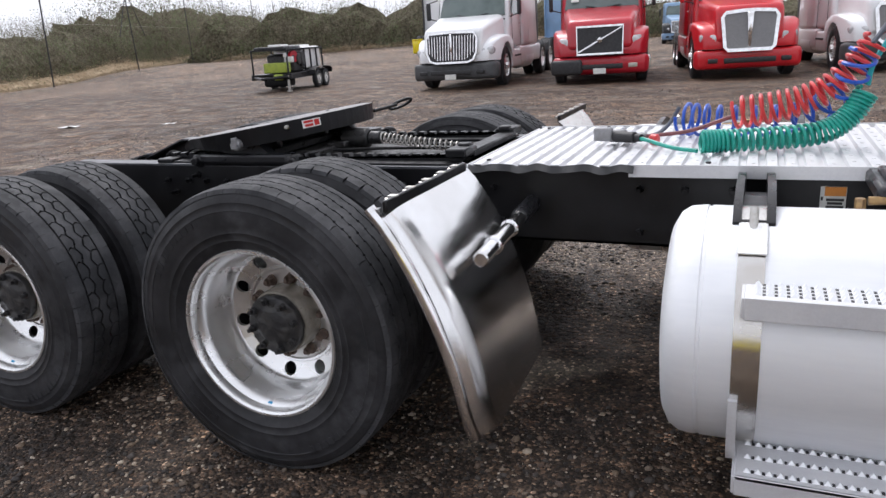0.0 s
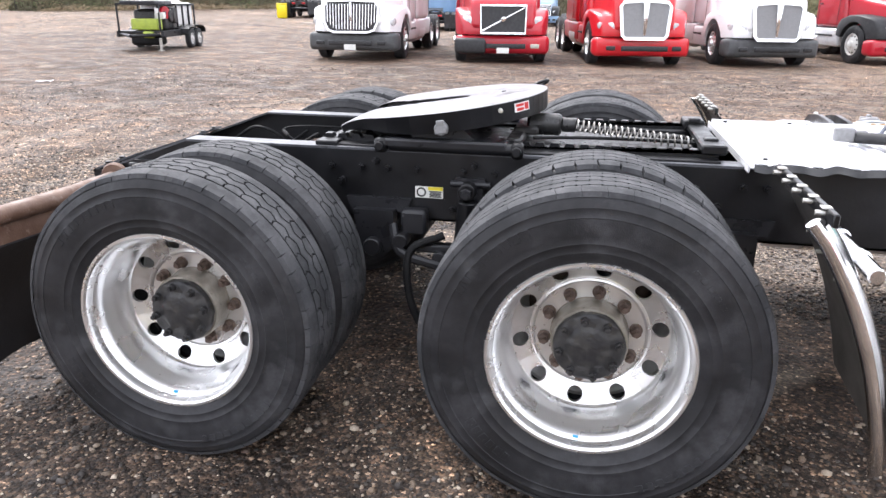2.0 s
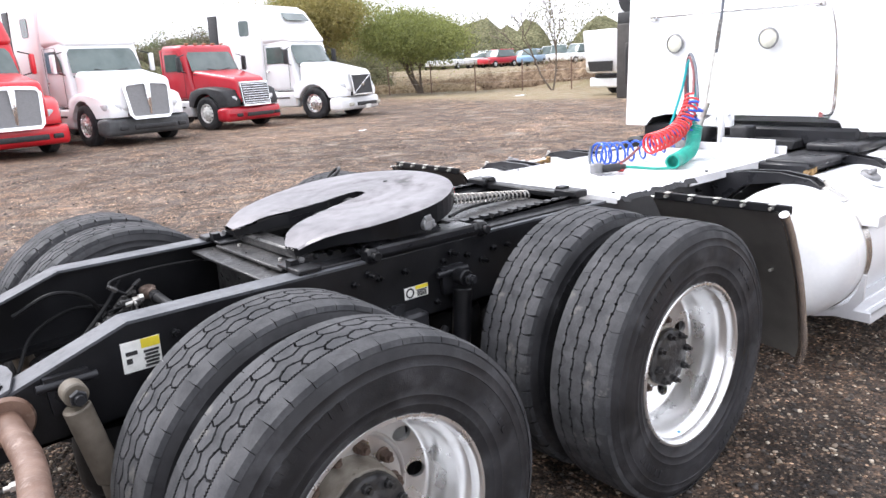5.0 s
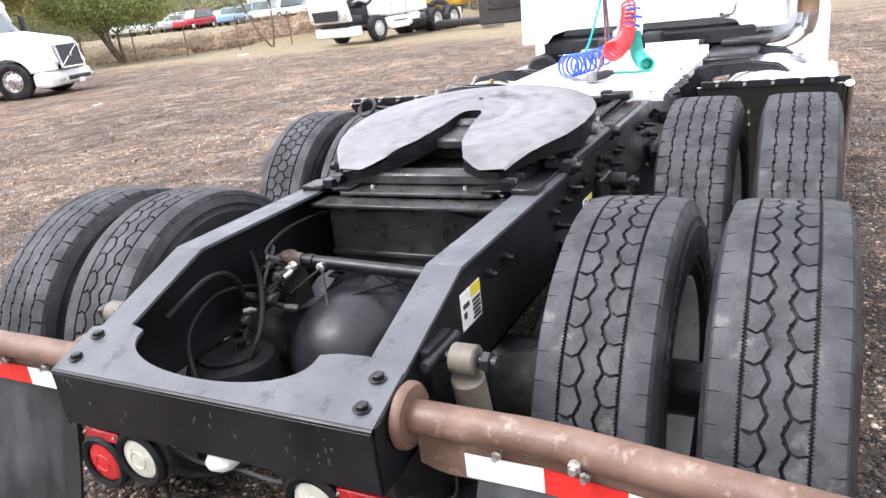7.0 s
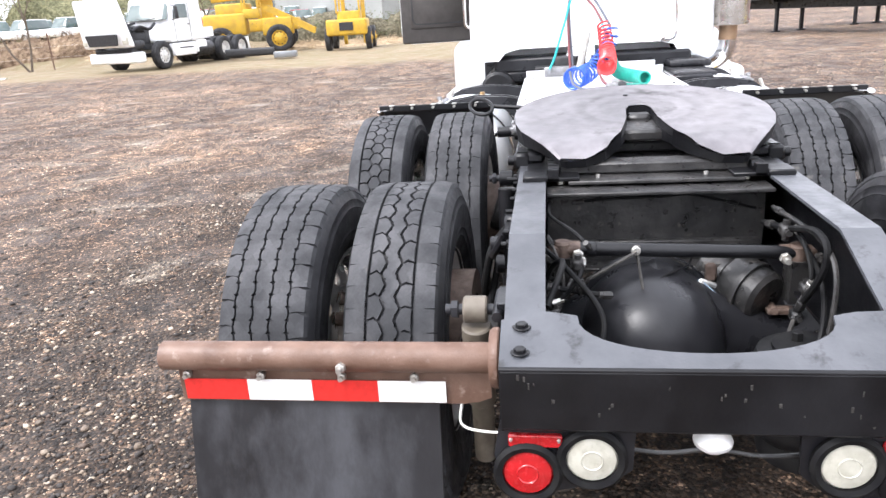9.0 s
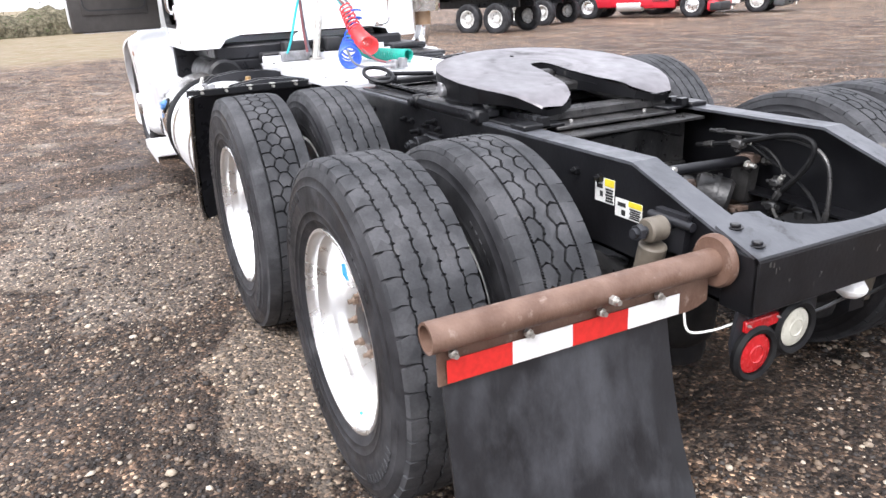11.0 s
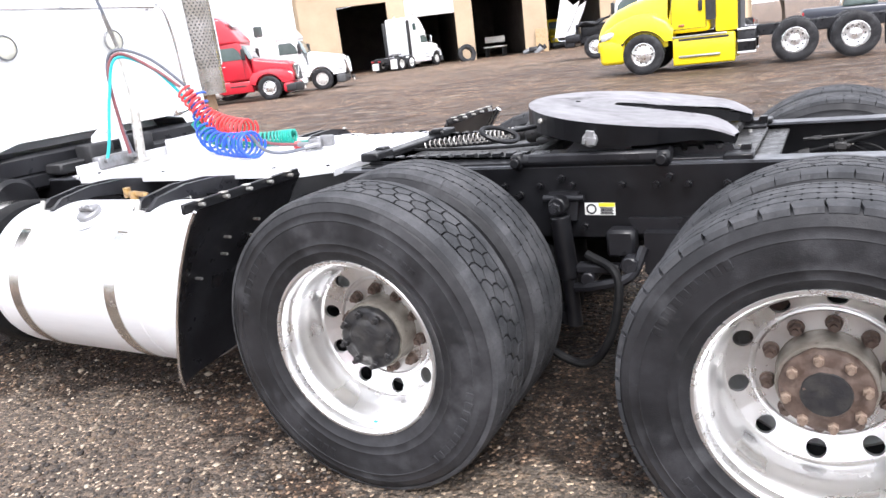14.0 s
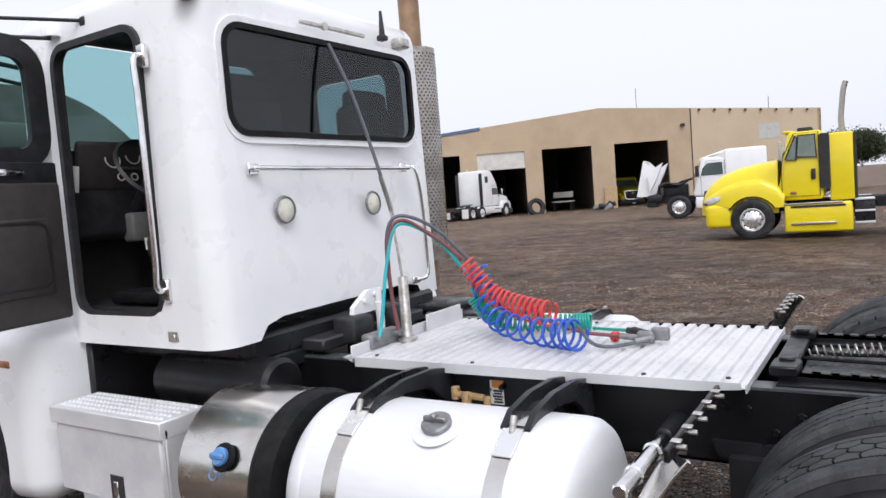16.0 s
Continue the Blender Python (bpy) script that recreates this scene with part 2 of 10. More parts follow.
hose_cyan = surf("teal_hose", (0.02, 0.42, 0.45), (0.02, 0.36, 0.4), rough=0.4, scale=20)
hose_maroon = surf("dull_red_hose", (0.22, 0.07, 0.075), (0.17, 0.06, 0.065), rough=0.5, scale=20)
hose_grey = surf("grey_hose", (0.12, 0.13, 0.16), (0.09, 0.1, 0.12), rough=0.5, scale=20)
rubber_black = surf("black_rubber", (0.007, 0.007, 0.008), (0.014, 0.014, 0.014), rough=0.5, scale=20, spec=0.16)
brass = surf("brass_fitting", (0.42, 0.28, 0.12), (0.25, 0.16, 0.09), rough=0.4, metal=0.7, scale=40)
cap_blue = surf("blue_cap", (0.13, 0.3, 0.62), (0.1, 0.24, 0.5), rough=0.45, scale=30)
cast_grey = surf("cast_aluminium", (0.3, 0.3, 0.31), (0.22, 0.22, 0.22), rough=0.45, metal=0.6, scale=30)
tag_blue = surf("pale_blue_tag", (0.55, 0.68, 0.8), (0.3, 0.5, 0.75), rough=0.4, scale=60)
blue_chalk = surf("blue_sticker", (0.05, 0.35, 0.65), (0.04, 0.3, 0.55), rough=0.5, scale=50)


# ---------------------------------------------------------------- mesh building
class Shape:
    """Gathers the vertices and faces of one mesh."""

    def __init__(self):
        self.v, self.f = [], []

    def add(self, vs, fs):
        n = len(self.v)
        self.v += [tuple(p) for p in vs]
        self.f += [tuple(i + n for i in q) for q in fs]
        return self

    def box(self, c, s, b=0.004, turn=None):
        """A box with chamfered edges. c: centre, s: sizes, turn: a 3x3 matrix."""
        h = [v / 2 for v in s]
        b = min(b, *(0.45 * 2 * v / 2 for v in h))
        vs, ids = [], {}
        for sx in (-1, 1):
            for sy in (-1, 1):
                for sz in (-1, 1):
                    for a in range(3):
                        p = [sx * (h[0] - b), sy * (h[1] - b), sz * (h[2] - b)]
                        p[a] = (sx, sy, sz)[a] * h[a]
                        ids[sx, sy, sz, a] = len(vs)
                        vs.append(Vector(p))
        fs = []
        S = (-1, 1)
        for a in range(3):
            o = [k for k in range(3) if k != a]
            for s0 in S:
                q = []
                for s1, s2 in ((-1, -1), (1, -1), (1, 1), (-1, 1)):
                    k = [0, 0, 0]
                    k[a], k[o[0]], k[o[1]] = s0, s1, s2
                    q.append(ids[(*k, a)])
                flip = (s0 > 0) == (a == 1)
                fs.append(q[::-1] if flip else q)
        for a in range(3):
            o = [k for k in range(3) if k != a]
            for s1 in S:
                for s2 in S:
                    lo, hi = [0, 0, 0], [0, 0, 0]
                    lo[a], hi[a] = -1, 1
                    lo[o[0]] = hi[o[0]] = s1
                    lo[o[1]] = hi[o[1]] = s2
                    fs.append([ids[(*lo, o[0])], ids[(*hi, o[0])], ids[(*hi, o[1])], ids[(*lo, o[1])]])
        for k in ids:
            if k[3] == 0:
                fs.append([ids[(*k[:3], 0)], ids[(*k[:3], 1)], ids[(*k[:3], 2)]])
        c = Vector(c)
        return self.add([c + (turn @ p if turn else p) for p in vs], fs)

    def rbox(self, c, s, r=0.05, seg=3, warp=None, turn=None):
        """A box with rounded edges, bent by warp(point) where given; warp gets points of -1..1 on each axis and metres."""
        h = Vector(s) / 2
        r = min(r, *(v * 0.98 for v in h))
        m = 2 * seg
        t = [math.tan(radians(-45 + 90 * (i + 0.5 if 0 else i) / (m - 1))) for i in range(m)]
        vs, fs, keys = [], [], {}

        def put(u):
            n = Vector(u).normalized()
            p = Vector([math.copysign(h[k] - r, u[k]) + r * n[k] for k in range(3)])
            key = tuple(round(x, 5) for x in p)
            if key not in keys:
                keys[key] = len(vs)
                if warp:
                    p = Vector(warp(p.x, p.y, p.z))
                vs.append(Vector(c) + (turn @ p if turn else p))
            return keys[key]

        for a in range(3):
            for sg in (-1, 1):
                g = [[None] * m for _ in range(m)]
                for i in range(m):
                    for j in range(m):
                        u = [0, 0, 0]
                        u[a], u[(a + 1) % 3], u[(a + 2) % 3] = sg, t[i], t[j]
                        g[i][j] = put(u)
                for i in range(m - 1):
                    for j in range(m - 1):
                        q = [g[i][j], g[i + 1][j], g[i + 1][j + 1], g[i][j + 1]]
                        q = list(dict.fromkeys(q if sg > 0 else q[::-1]))
                        if len(q) > 2:
                            fs.append(q)
        return self.add(vs, fs)

    def cyl(self, a, b, r, r2=None, n=16, cap=True, ch=0.0):
        a, b = Vector(a), Vector(b)
        r2 = r if r2 is None else r2
        L = (b - a).length
        prof = [(r, 0), (r2, L)] if not ch else [(r - ch, 0), (r, ch), (r2, L - ch), (r2 - ch, L)]
        if cap:
            prof = [(0, 0)] + prof + [(0, L)]
        return self.rev(prof, a, b - a, n)

    def rev(self, prof, o, axis, n=48, ring=False):
        """Turns a profile of (radius, height) about the axis through o. ring: the profile is closed."""
        o, ax = Vector(o), Vector(axis).normalized()
        u = ax.orthogonal().normalized()
        if abs(ax.y) > 0.99:
            u = Vector((0, 0, 1))
        w = ax.cross(u)
        vs, rows = [], []
        for r, hgt in prof:
            if r < 1e-6:
                rows.append([len(vs)] * n)
                vs.append(o + ax * hgt)
            else:
                rows.append(list(range(len(vs), len(vs) + n)))
                vs += [o + ax * hgt + (u * math.cos(k * math.tau / n) + w * math.sin(k * math.tau / n)) * r for k in range(n)]
        fs = []
        pairs = list(zip(rows, rows[1:])) + ([(rows[-1], rows[0])] if ring else [])
        for p, q in pairs:
            for k in range(n):
                j = (k + 1) % n
                face = list(dict.fromkeys([p[k], p[j], q[j], q[k]]))
                if len(face) > 2:
                    fs.append(face)
        return self.add(vs, fs)

    def tube(self, pts, r, n=8, cap=True):
        pts = [Vector(p) for p in pts]
        vs, fs = [], []
        d0 = (pts[1] - pts[0]).normalized()
        u = d0.orthogonal().normalized()
        for i, p in enumerate(pts):
            d = (pts[min(i + 1, len(pts) - 1)] - pts[max(i - 1, 0)]).normalized()
            u = (u - d * u.dot(d)).normalized()
            w = d.cross(u)
            vs += [p + (u * math.cos(k * math.tau / n) + w * math.sin(k * math.tau / n)) * r for k in range(n)]
        for i in range(len(pts) - 1):
            for k in range(n):
                j = (k + 1) % n
                fs.append([i * n + k, i * n + j, i * n + n + j, i * n + n + k])
        if cap:
            fs.append(list(range(n))[::-1])
            fs.append([(len(pts) - 1) * n + k for k in range(n)])
        return self.add(vs, fs)

    def prism(self, poly, o, u, v, d):
        """A flat outline at o + a u + b v, thickened by the vector d."""
        o, u, v, d = Vector(o), Vector(u), Vector(v), Vector(d)
        n = len(poly)
        vs = [o + u * a + v * b for a, b in poly] + [o + u * a + v * b + d for a, b in poly]
        fs = [list(range(n))[::-1], [n + k for k in range(n)]] + [[k, (k + 1) % n, n + (k + 1) % n, n + k] for k in range(n)]
        return self.add(vs, fs)

    def sheet(self, fn, nu, nv, thick=0.0):
        """A surface fn(s, t), s and t from 0 to 1, given a thickness along its normals."""
        P = [[Vector(fn(i / nu, j / nv)) for j in range(nv + 1)] for i in range(nu + 1)]
        vs = [p for row in P for p in row]
        idx = lambda i, j: i * (nv + 1) + j  # noqa: E731
        fs = [[idx(i, j), idx(i + 1, j), idx(i + 1, j + 1), idx(i, j + 1)] for i in range(nu) for j in range(nv)]
        if thick:
            N = len(vs)
            for i in range(nu + 1):
                for j in range(nv + 1):
                    a = P[min(i + 1, nu)][j] - P[max(i - 1, 0)][j]
                    b = P[i][min(j + 1, nv)] - P[i][max(j - 1, 0)]
                    nn = a.cross(b)
                    vs.append(P[i][j] - (nn.normalized() if nn.length else Vector((0, 0, 1))) * thick)
            fs += [[q + N for q in face[::-1]] for face in fs]
            rim = [idx(0, j) for j in range(nv + 1)] + [idx(i, nv) for i in range(1, nu + 1)]
            rim += [idx(nu, j) for j in range(nv - 1, -1, -1)] + [idx(i, 0) for i in range(nu - 1, 0, -1)]
            fs += [[rim[k - 1], rim[k], rim[k] + N, rim[k - 1] + N] for k in range(len(rim))]
        return self.add(vs, fs)

    def mesh(self, name, mat, angle=38):
        me = bpy.data.meshes.new(name)
        me.from_pydata(self.v, [], self.f)
        me.materials.append(mat)
        bm = bmesh.new()
        bm.from_mesh(me)
        bmesh.ops.recalc_face_normals(bm, faces=bm.faces)
        bm.to_mesh(me)
        bm.free()
        me.shade_smooth()
        if angle < 180:
            me.set_sharp_from_angle(angle=radians(angle))
        return me

    def ob(self, name, mat, parent=None, label="", angle=38, m=None, category="", kind="", group=""):
        o = new(name, self.mesh(name, mat, angle))
        if parent:
            o.parent = parent
        if m is not None:
            o.matrix_basis = m
        return tagged(o, label, category, group, kind)


def thing(name, label, category, m=None, parent=None, group="", kind=""):
    """An Empty at the base of a thing, for its parts."""
    e = new(name)
    e.empty_display_size = 0.2
    if m is not None:
        e.matrix_basis = m
    if parent:
        e.parent = parent
    return tagged(e, label, category, group, kind)


def bezier(pts, n=12):
    """A smooth line through points (Catmull-Rom)."""
    P = [Vector(p) for p in pts]
    P = [2 * P[0] - P[1]] + P + [2 * P[-1] - P[-2]]
    out = []
    for i in range(1, len(P) - 2):
        a, b, c, d = P[i - 1 : i + 3]
        for k in range(n):
            t = k / n
            out.append(0.5 * (2 * b + (c - a) * t + (2 * a - 5 * b + 4 * c - d) * t * t + (3 * b - a - 3 * c + d) * t**3))
    return out + [P[-2]]


def coil(pts, turns, r, n=18, r_end=None):
    """A helix of radius r round a smooth line."""
    line = bezier(pts, 24)
    total, out, u = len(line) - 1, [], None
    steps = int(turns * n)
    for k in range(steps + 1):
        x = k / steps * total
        i = min(int(x), total - 1)
        p = line[i].lerp(line[i + 1], x - i)
        d = (line[i + 1] - line[i]).normalized()
        u = d.orthogonal().normalized() if u is None else (u - d * u.dot(d)).normalized()
        w = d.cross(u)
        a = k / n * math.tau
        rr = r if r_end is None else r + (r_end - r) * k / steps
        out.append(p + (u * math.cos(a) + w * math.sin(a)) * rr)
    return out


def round_rect(w, h, r, n=5):
    out = []
    for cx, cy, a0 in ((w / 2 - r, h / 2 - r, 0), (-w / 2 + r, h / 2 - r, 90), (-w / 2 + r, -h / 2 + r, 180), (w / 2 - r, -h / 2 + r, 270)):
        for k in range(n + 1):
            a = radians(a0 + 90 * k / n)
            out.append((cx + r * math.cos(a), cy + r * math.sin(a)))
    return out


def ringed(poly, k):
    """The outline moved outwards from its middle by about k."""
    cx, cy = sum(p[0] for p in poly) / len(poly), sum(p[1] for p in poly) / len(poly)
    out = []
    n = len(poly)
    for i, (x, y) in enumerate(poly):
        ax, ay = poly[i - 1]
        bx, by = poly[(i + 1) % n]
        tx, ty = bx - ax, by - ay
        L = math.hypot(tx, ty) or 1
        out.append((x + ty / L * k, y - tx / L * k))
    return out


def frame_ring(sh, poly, k0, k1, o, u, v, d):
    """A frame between two offsets of an outline, thickened by d."""
    o, u, v, d = Vector(o), Vector(u), Vector(v), Vector(d)
    A, B = ringed(poly, k0), ringed(poly, k1)
    n = len(poly)
    vs = [o + u * a + v * b + e for e in (Vector(), d) for P in (A, B) for a, b in P]
    fs = []
    for k in range(n):
        j = (k + 1) % n
        fs += [[k, j, n + j, n + k], [2 * n + k, 3 * n + k, 3 * n + j, 2 * n + j], [n + k, n + j, 3 * n + j, 3 * n + k], [j, k, 2 * n + k, 2 * n + j]]
    return sh.add(vs, fs)


def carve(body, cutters):
    """body's mesh with the cutters' shapes taken away; the cutters go."""
    tools = []
    bpy.context.view_layer.update()
    for sh in cutters:
        t = new("cutter", sh.mesh("cutter", black_paint))
        t.matrix_basis = body.matrix_world.copy()
        tools.append(t)
        mod = body.modifiers.new("cut", "BOOLEAN")
        mod.object, mod.operation, mod.solver = t, "DIFFERENCE", "EXACT"
    bpy.context.view_layer.update()
    deps = bpy.context.evaluated_depsgraph_get()
    me = bpy.data.meshes.new_from_object(body.evaluated_get(deps))
    body.modifiers.clear()
    old, body.data = body.data, me
    bpy.data.meshes.remove(old)
    for t in tools:
        bpy.data.objects.remove(t)
    me.set_sharp_from_angle(angle=radians(38))
    return body


X, Y, Z = Vector((1, 0, 0)), Vector((0, 1, 0)), Vector((0, 0, 1))


# ---------------------------------------------------------------- ground
def ground_material():
    m, nt, p = nodes_of("wet_gravel_yard")
    vec = coords(nt)
    base = mix_rgb(nt, noise_fac(nt, 0.55, 0.4, 0.62, detail=7), (0.092, 0.073, 0.06), (0.15, 0.12, 0.098))
    # a dark gravel pad where the tractor stands, paler dirt in the open yard
    far = nt.nodes.new("ShaderNodeVectorMath")
    far.operation = "LENGTH"
    nt.links.new(vec, far.inputs[0])
    fw_ = nt.nodes.new("ShaderNodeMath")
    fw_.operation, fw_.inputs[1].default_value = "MULTIPLY_ADD", 4.0
    nt.links.new(noise_fac(nt, 0.35, 0.2, 0.8, detail=6), fw_.inputs[0])
    nt.links.new(far.outputs["Value"], fw_.inputs[2])
    pad = nt.nodes.new("ShaderNodeMapRange")
    pad.inputs["From Min"].default_value, pad.inputs["From Max"].default_value = 4.5, 8.5
    nt.links.new(fw_.outputs[0], pad.inputs["Value"])
    open_dirt = mix_rgb(nt, noise_fac(nt, 0.16, 0.42, 0.6, detail=8, rough=0.65), (0.176, 0.137, 0.11), (0.298, 0.232, 0.182))
    big = mix_rgb(nt, pad.outputs[0], base, open_dirt)
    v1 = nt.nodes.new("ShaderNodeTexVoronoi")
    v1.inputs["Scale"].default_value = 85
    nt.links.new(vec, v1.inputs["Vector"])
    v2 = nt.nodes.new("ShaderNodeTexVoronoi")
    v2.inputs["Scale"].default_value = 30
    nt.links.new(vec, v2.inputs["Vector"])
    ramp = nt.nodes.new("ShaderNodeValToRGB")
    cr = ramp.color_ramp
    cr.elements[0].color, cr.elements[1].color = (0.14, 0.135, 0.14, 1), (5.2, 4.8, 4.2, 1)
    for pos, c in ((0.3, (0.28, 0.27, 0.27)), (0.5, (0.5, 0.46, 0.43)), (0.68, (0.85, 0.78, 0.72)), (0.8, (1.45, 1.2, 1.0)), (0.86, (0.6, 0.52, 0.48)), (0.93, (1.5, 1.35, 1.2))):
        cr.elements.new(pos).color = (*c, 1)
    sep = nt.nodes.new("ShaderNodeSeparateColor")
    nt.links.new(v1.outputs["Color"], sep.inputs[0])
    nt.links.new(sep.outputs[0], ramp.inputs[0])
    # scattered stones a few centimetres across
    v3 = nt.nodes.new("ShaderNodeTexVoronoi")
    v3.inputs["Scale"].default_value = 17
    nt.links.new(vec, v3.inputs["Vector"])
    sep3 = nt.nodes.new("ShaderNodeSeparateColor")
    nt.links.new(v3.outputs["Color"], sep3.inputs[0])
    ramp3 = nt.nodes.new("ShaderNodeValToRGB")
    c3 = ramp3.color_ramp
    c3.elements[0].color, c3.elements[1].color = (0.45, 0.44, 0.44, 1), (2.3, 2.15, 2.0, 1)
    for pos, c in ((0.4, (0.8, 0.77, 0.74)), (0.7, (1.05, 1.0, 0.95)), (0.9, (1.35, 1.25, 1.15))):
        c3.elements.new(pos).color = (*c, 1)
    nt.links.new(sep3.outputs[1], ramp3.inputs[0])
    # clods and damp hollows
    big = mix_rgb(nt, noise_fac(nt, 2.6, 0.42, 0.58, detail=8, rough=0.7), big, mix_rgb(nt, 1.0, big, (0.5, 0.48, 0.47), "MULTIPLY"))
    big = mix_rgb(nt, noise_fac(nt, 0.8, 0.52, 0.62, detail=9, rough=0.75, vec=coords(nt, (0.8, 1.25, 1))), big, mix_rgb(nt, 1.0, big, (1.5, 1.42, 1.32), "MULTIPLY"))
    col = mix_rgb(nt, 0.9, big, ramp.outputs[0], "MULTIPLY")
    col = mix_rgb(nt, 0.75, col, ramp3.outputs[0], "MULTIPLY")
    # pale fine grit left dry in patches
    col = mix_rgb(nt, noise_fac(nt, 1.1, 0.6, 0.7, detail=4), col, mix_rgb(nt, 0.6, (0.3, 0.265, 0.22), ramp.outputs[0], "MULTIPLY"))
    # dry crushed grit round the left rear wheels, and trodden dirt beside the left tank
    for centre, shape, rag, tone, most in (((-0.05, 1.2, 0), (0.7, 2.1, 0), 0.8, (0.31, 0.265, 0.215), 0.85), ((2.3, 1.65, 0), (0.46, 0.8, 0), 0.7, (0.24, 0.205, 0.172), 0.85), ((-2.6, 6.7, 0), (0.27, 0.62, 0), 1.1, (0.36, 0.272, 0.196), 0.88)):
        gv, gs, gl_ = (nt.nodes.new("ShaderNodeVectorMath") for _ in range(3))
        gv.operation, gs.operation, gl_.operation = "SUBTRACT", "MULTIPLY", "LENGTH"
        gv.inputs[1].default_value, gs.inputs[1].default_value = centre, shape
        nt.links.new(vec, gv.inputs[0])
        nt.links.new(gv.outputs[0], gs.inputs[0])
        nt.links.new(gs.outputs[0], gl_.inputs[0])
        gm = nt.nodes.new("ShaderNodeMath")
        gm.operation, gm.inputs[1].default_value = "MULTIPLY_ADD", rag
        nt.links.new(noise_fac(nt, 2.2, 0.25, 0.75, detail=6), gm.inputs[0])
        nt.links.new(gl_.outputs["Value"], gm.inputs[2])
        gr = nt.nodes.new("ShaderNodeMapRange")
        gr.inputs["From Min"].default_value, gr.inputs["From Max"].default_value = 1.0, 0.9
        gr.inputs["To Max"].default_value = most
        nt.links.new(gm.outputs[0], gr.inputs["Value"])
        col = mix_rgb(nt, gr.outputs[0], col, mix_rgb(nt, 0.68, tone, ramp.outputs[0], "MULTIPLY"))
    # darker ground towards the scrub and on the workshop's side
    for centre, reach in (((-12.0, 15.0, 0), 24.0), ((6.0, -14.0, 0), 21.0)):
        dv, dl = nt.nodes.new("ShaderNodeVectorMath"), nt.nodes.new("ShaderNodeVectorMath")
        dv.operation, dl.operation = "SUBTRACT", "LENGTH"
        dv.inputs[1].default_value = centre
        nt.links.new(vec, dv.inputs[0])
        nt.links.new(dv.outputs[0], dl.inputs[0])
        dm = nt.nodes.new("ShaderNodeMath")
        dm.operation, dm.inputs[1].default_value = "MULTIPLY_ADD", 9.0
        nt.links.new(noise_fac(nt, 0.2, 0.25, 0.75, detail=6), dm.inputs[0])
        nt.links.new(dl.outputs["Value"], dm.inputs[2])
        dr = nt.nodes.new("ShaderNodeMapRange")
        dr.inputs["From Min"].default_value, dr.inputs["From Max"].default_value = reach, reach - 9
        nt.links.new(dm.outputs[0], dr.inputs["Value"])
        col = mix_rgb(nt, dr.outputs[0], col, mix_rgb(nt, 1.0, col, (0.7, 0.67, 0.66), "MULTIPLY"))
    # old tyre tracks: long dark bands
    wv = nt.nodes.new("ShaderNodeTexWave")
    wv.bands_direction = "Y"
    wv.inputs["Scale"].default_value, wv.inputs["Distortion"].default_value, wv.inputs["Detail"].default_value = 0.2, 14.0, 6.0
    wv.inputs["Detail Scale"].default_value = 0.8
    nt.links.new(vec, wv.inputs["Vector"])
    tr = nt.nodes.new("ShaderNodeMapRange")
    tr.inputs["From Min"].default_value, tr.inputs["From Max"].default_value = 0.55, 0.95
    tr.inputs["To Max"].default_value = 0.5
    nt.links.new(wv.outputs["Fac"], tr.inputs["Value"])
    col = mix_rgb(nt, tr.outputs[0], col, mix_rgb(nt, 1.0, col, (0.62, 0.6, 0.6), "MULTIPLY"))
    # dry grass and sand verge past the yard's edge
    xyz = nt.nodes.new("ShaderNodeSeparateXYZ")
    nt.links.new(vec, xyz.inputs[0])
    wob = noise_fac(nt, 0.25, 0.0, 1.0, detail=5)
    mad = nt.nodes.new("ShaderNodeMath")
    mad.operation, mad.inputs[1].default_value = "MULTIPLY_ADD", 7.0
    nt.links.new(wob, mad.inputs[0])
    nt.links.new(xyz.outputs[0], mad.inputs[2])
    edge = nt.nodes.new("ShaderNodeMapRange")
    edge.inputs["From Min"].default_value, edge.inputs["From Max"].default_value = 24.5, 27.0
    nt.links.new(mad.outputs[0], edge.inputs["Value"])
    side = nt.nodes.new("ShaderNodeMapRange")
    side.inputs["From Min"].default_value, side.inputs["From Max"].default_value = -6.0, 0.0
    nt.links.new(xyz.outputs[1], side.inputs["Value"])
    both = nt.nodes.new("ShaderNodeMath")
    both.operation = "MULTIPLY"
    nt.links.new(edge.outputs[0], both.inputs[0])
    nt.links.new(side.outputs[0], both.inputs[1])
    verge = mix_rgb(nt, noise_fac(nt, 0.7, 0.4, 0.6), (0.27, 0.2, 0.135), (0.21, 0.175, 0.1))
    verge = mix_rgb(nt, noise_fac(nt, 9, 0.35, 0.7), verge, (0.2, 0.16, 0.09))
    col = mix_rgb(nt, both.outputs[0], col, verge)
    nt.links.new(col, p.inputs["Base Color"])
    r = nt.nodes.new("ShaderNodeMapRange")
    r.inputs["To Min"].default_value, r.inputs["To Max"].default_value = 0.55, 0.9
    p.inputs["Specular IOR Level"].default_value = 0.3
    nt.links.new(noise_fac(nt, 2.0, 0.35, 0.65), r.inputs["Value"])
    nt.links.new(r.outputs[0], p.inputs["Roughness"])
    b1, b2 = nt.nodes.new("ShaderNodeBump"), nt.nodes.new("ShaderNodeBump")
    b1.inputs["Strength"].default_value, b1.inputs["Distance"].default_value = 0.9, 0.008
    b2.inputs["Strength"].default_value, b2.inputs["Distance"].default_value = 0.6, 0.03
    b1.invert = b2.invert = True
    nt.links.new(v1.outputs["Distance"], b1.inputs["Height"])
    nt.links.new(v2.outputs["Distance"], b2.inputs["Height"])
    nt.links.new(b2.outputs[0], b1.inputs["Normal"])
    nt.links.new(b1.outputs[0], p.inputs["Normal"])
    return m


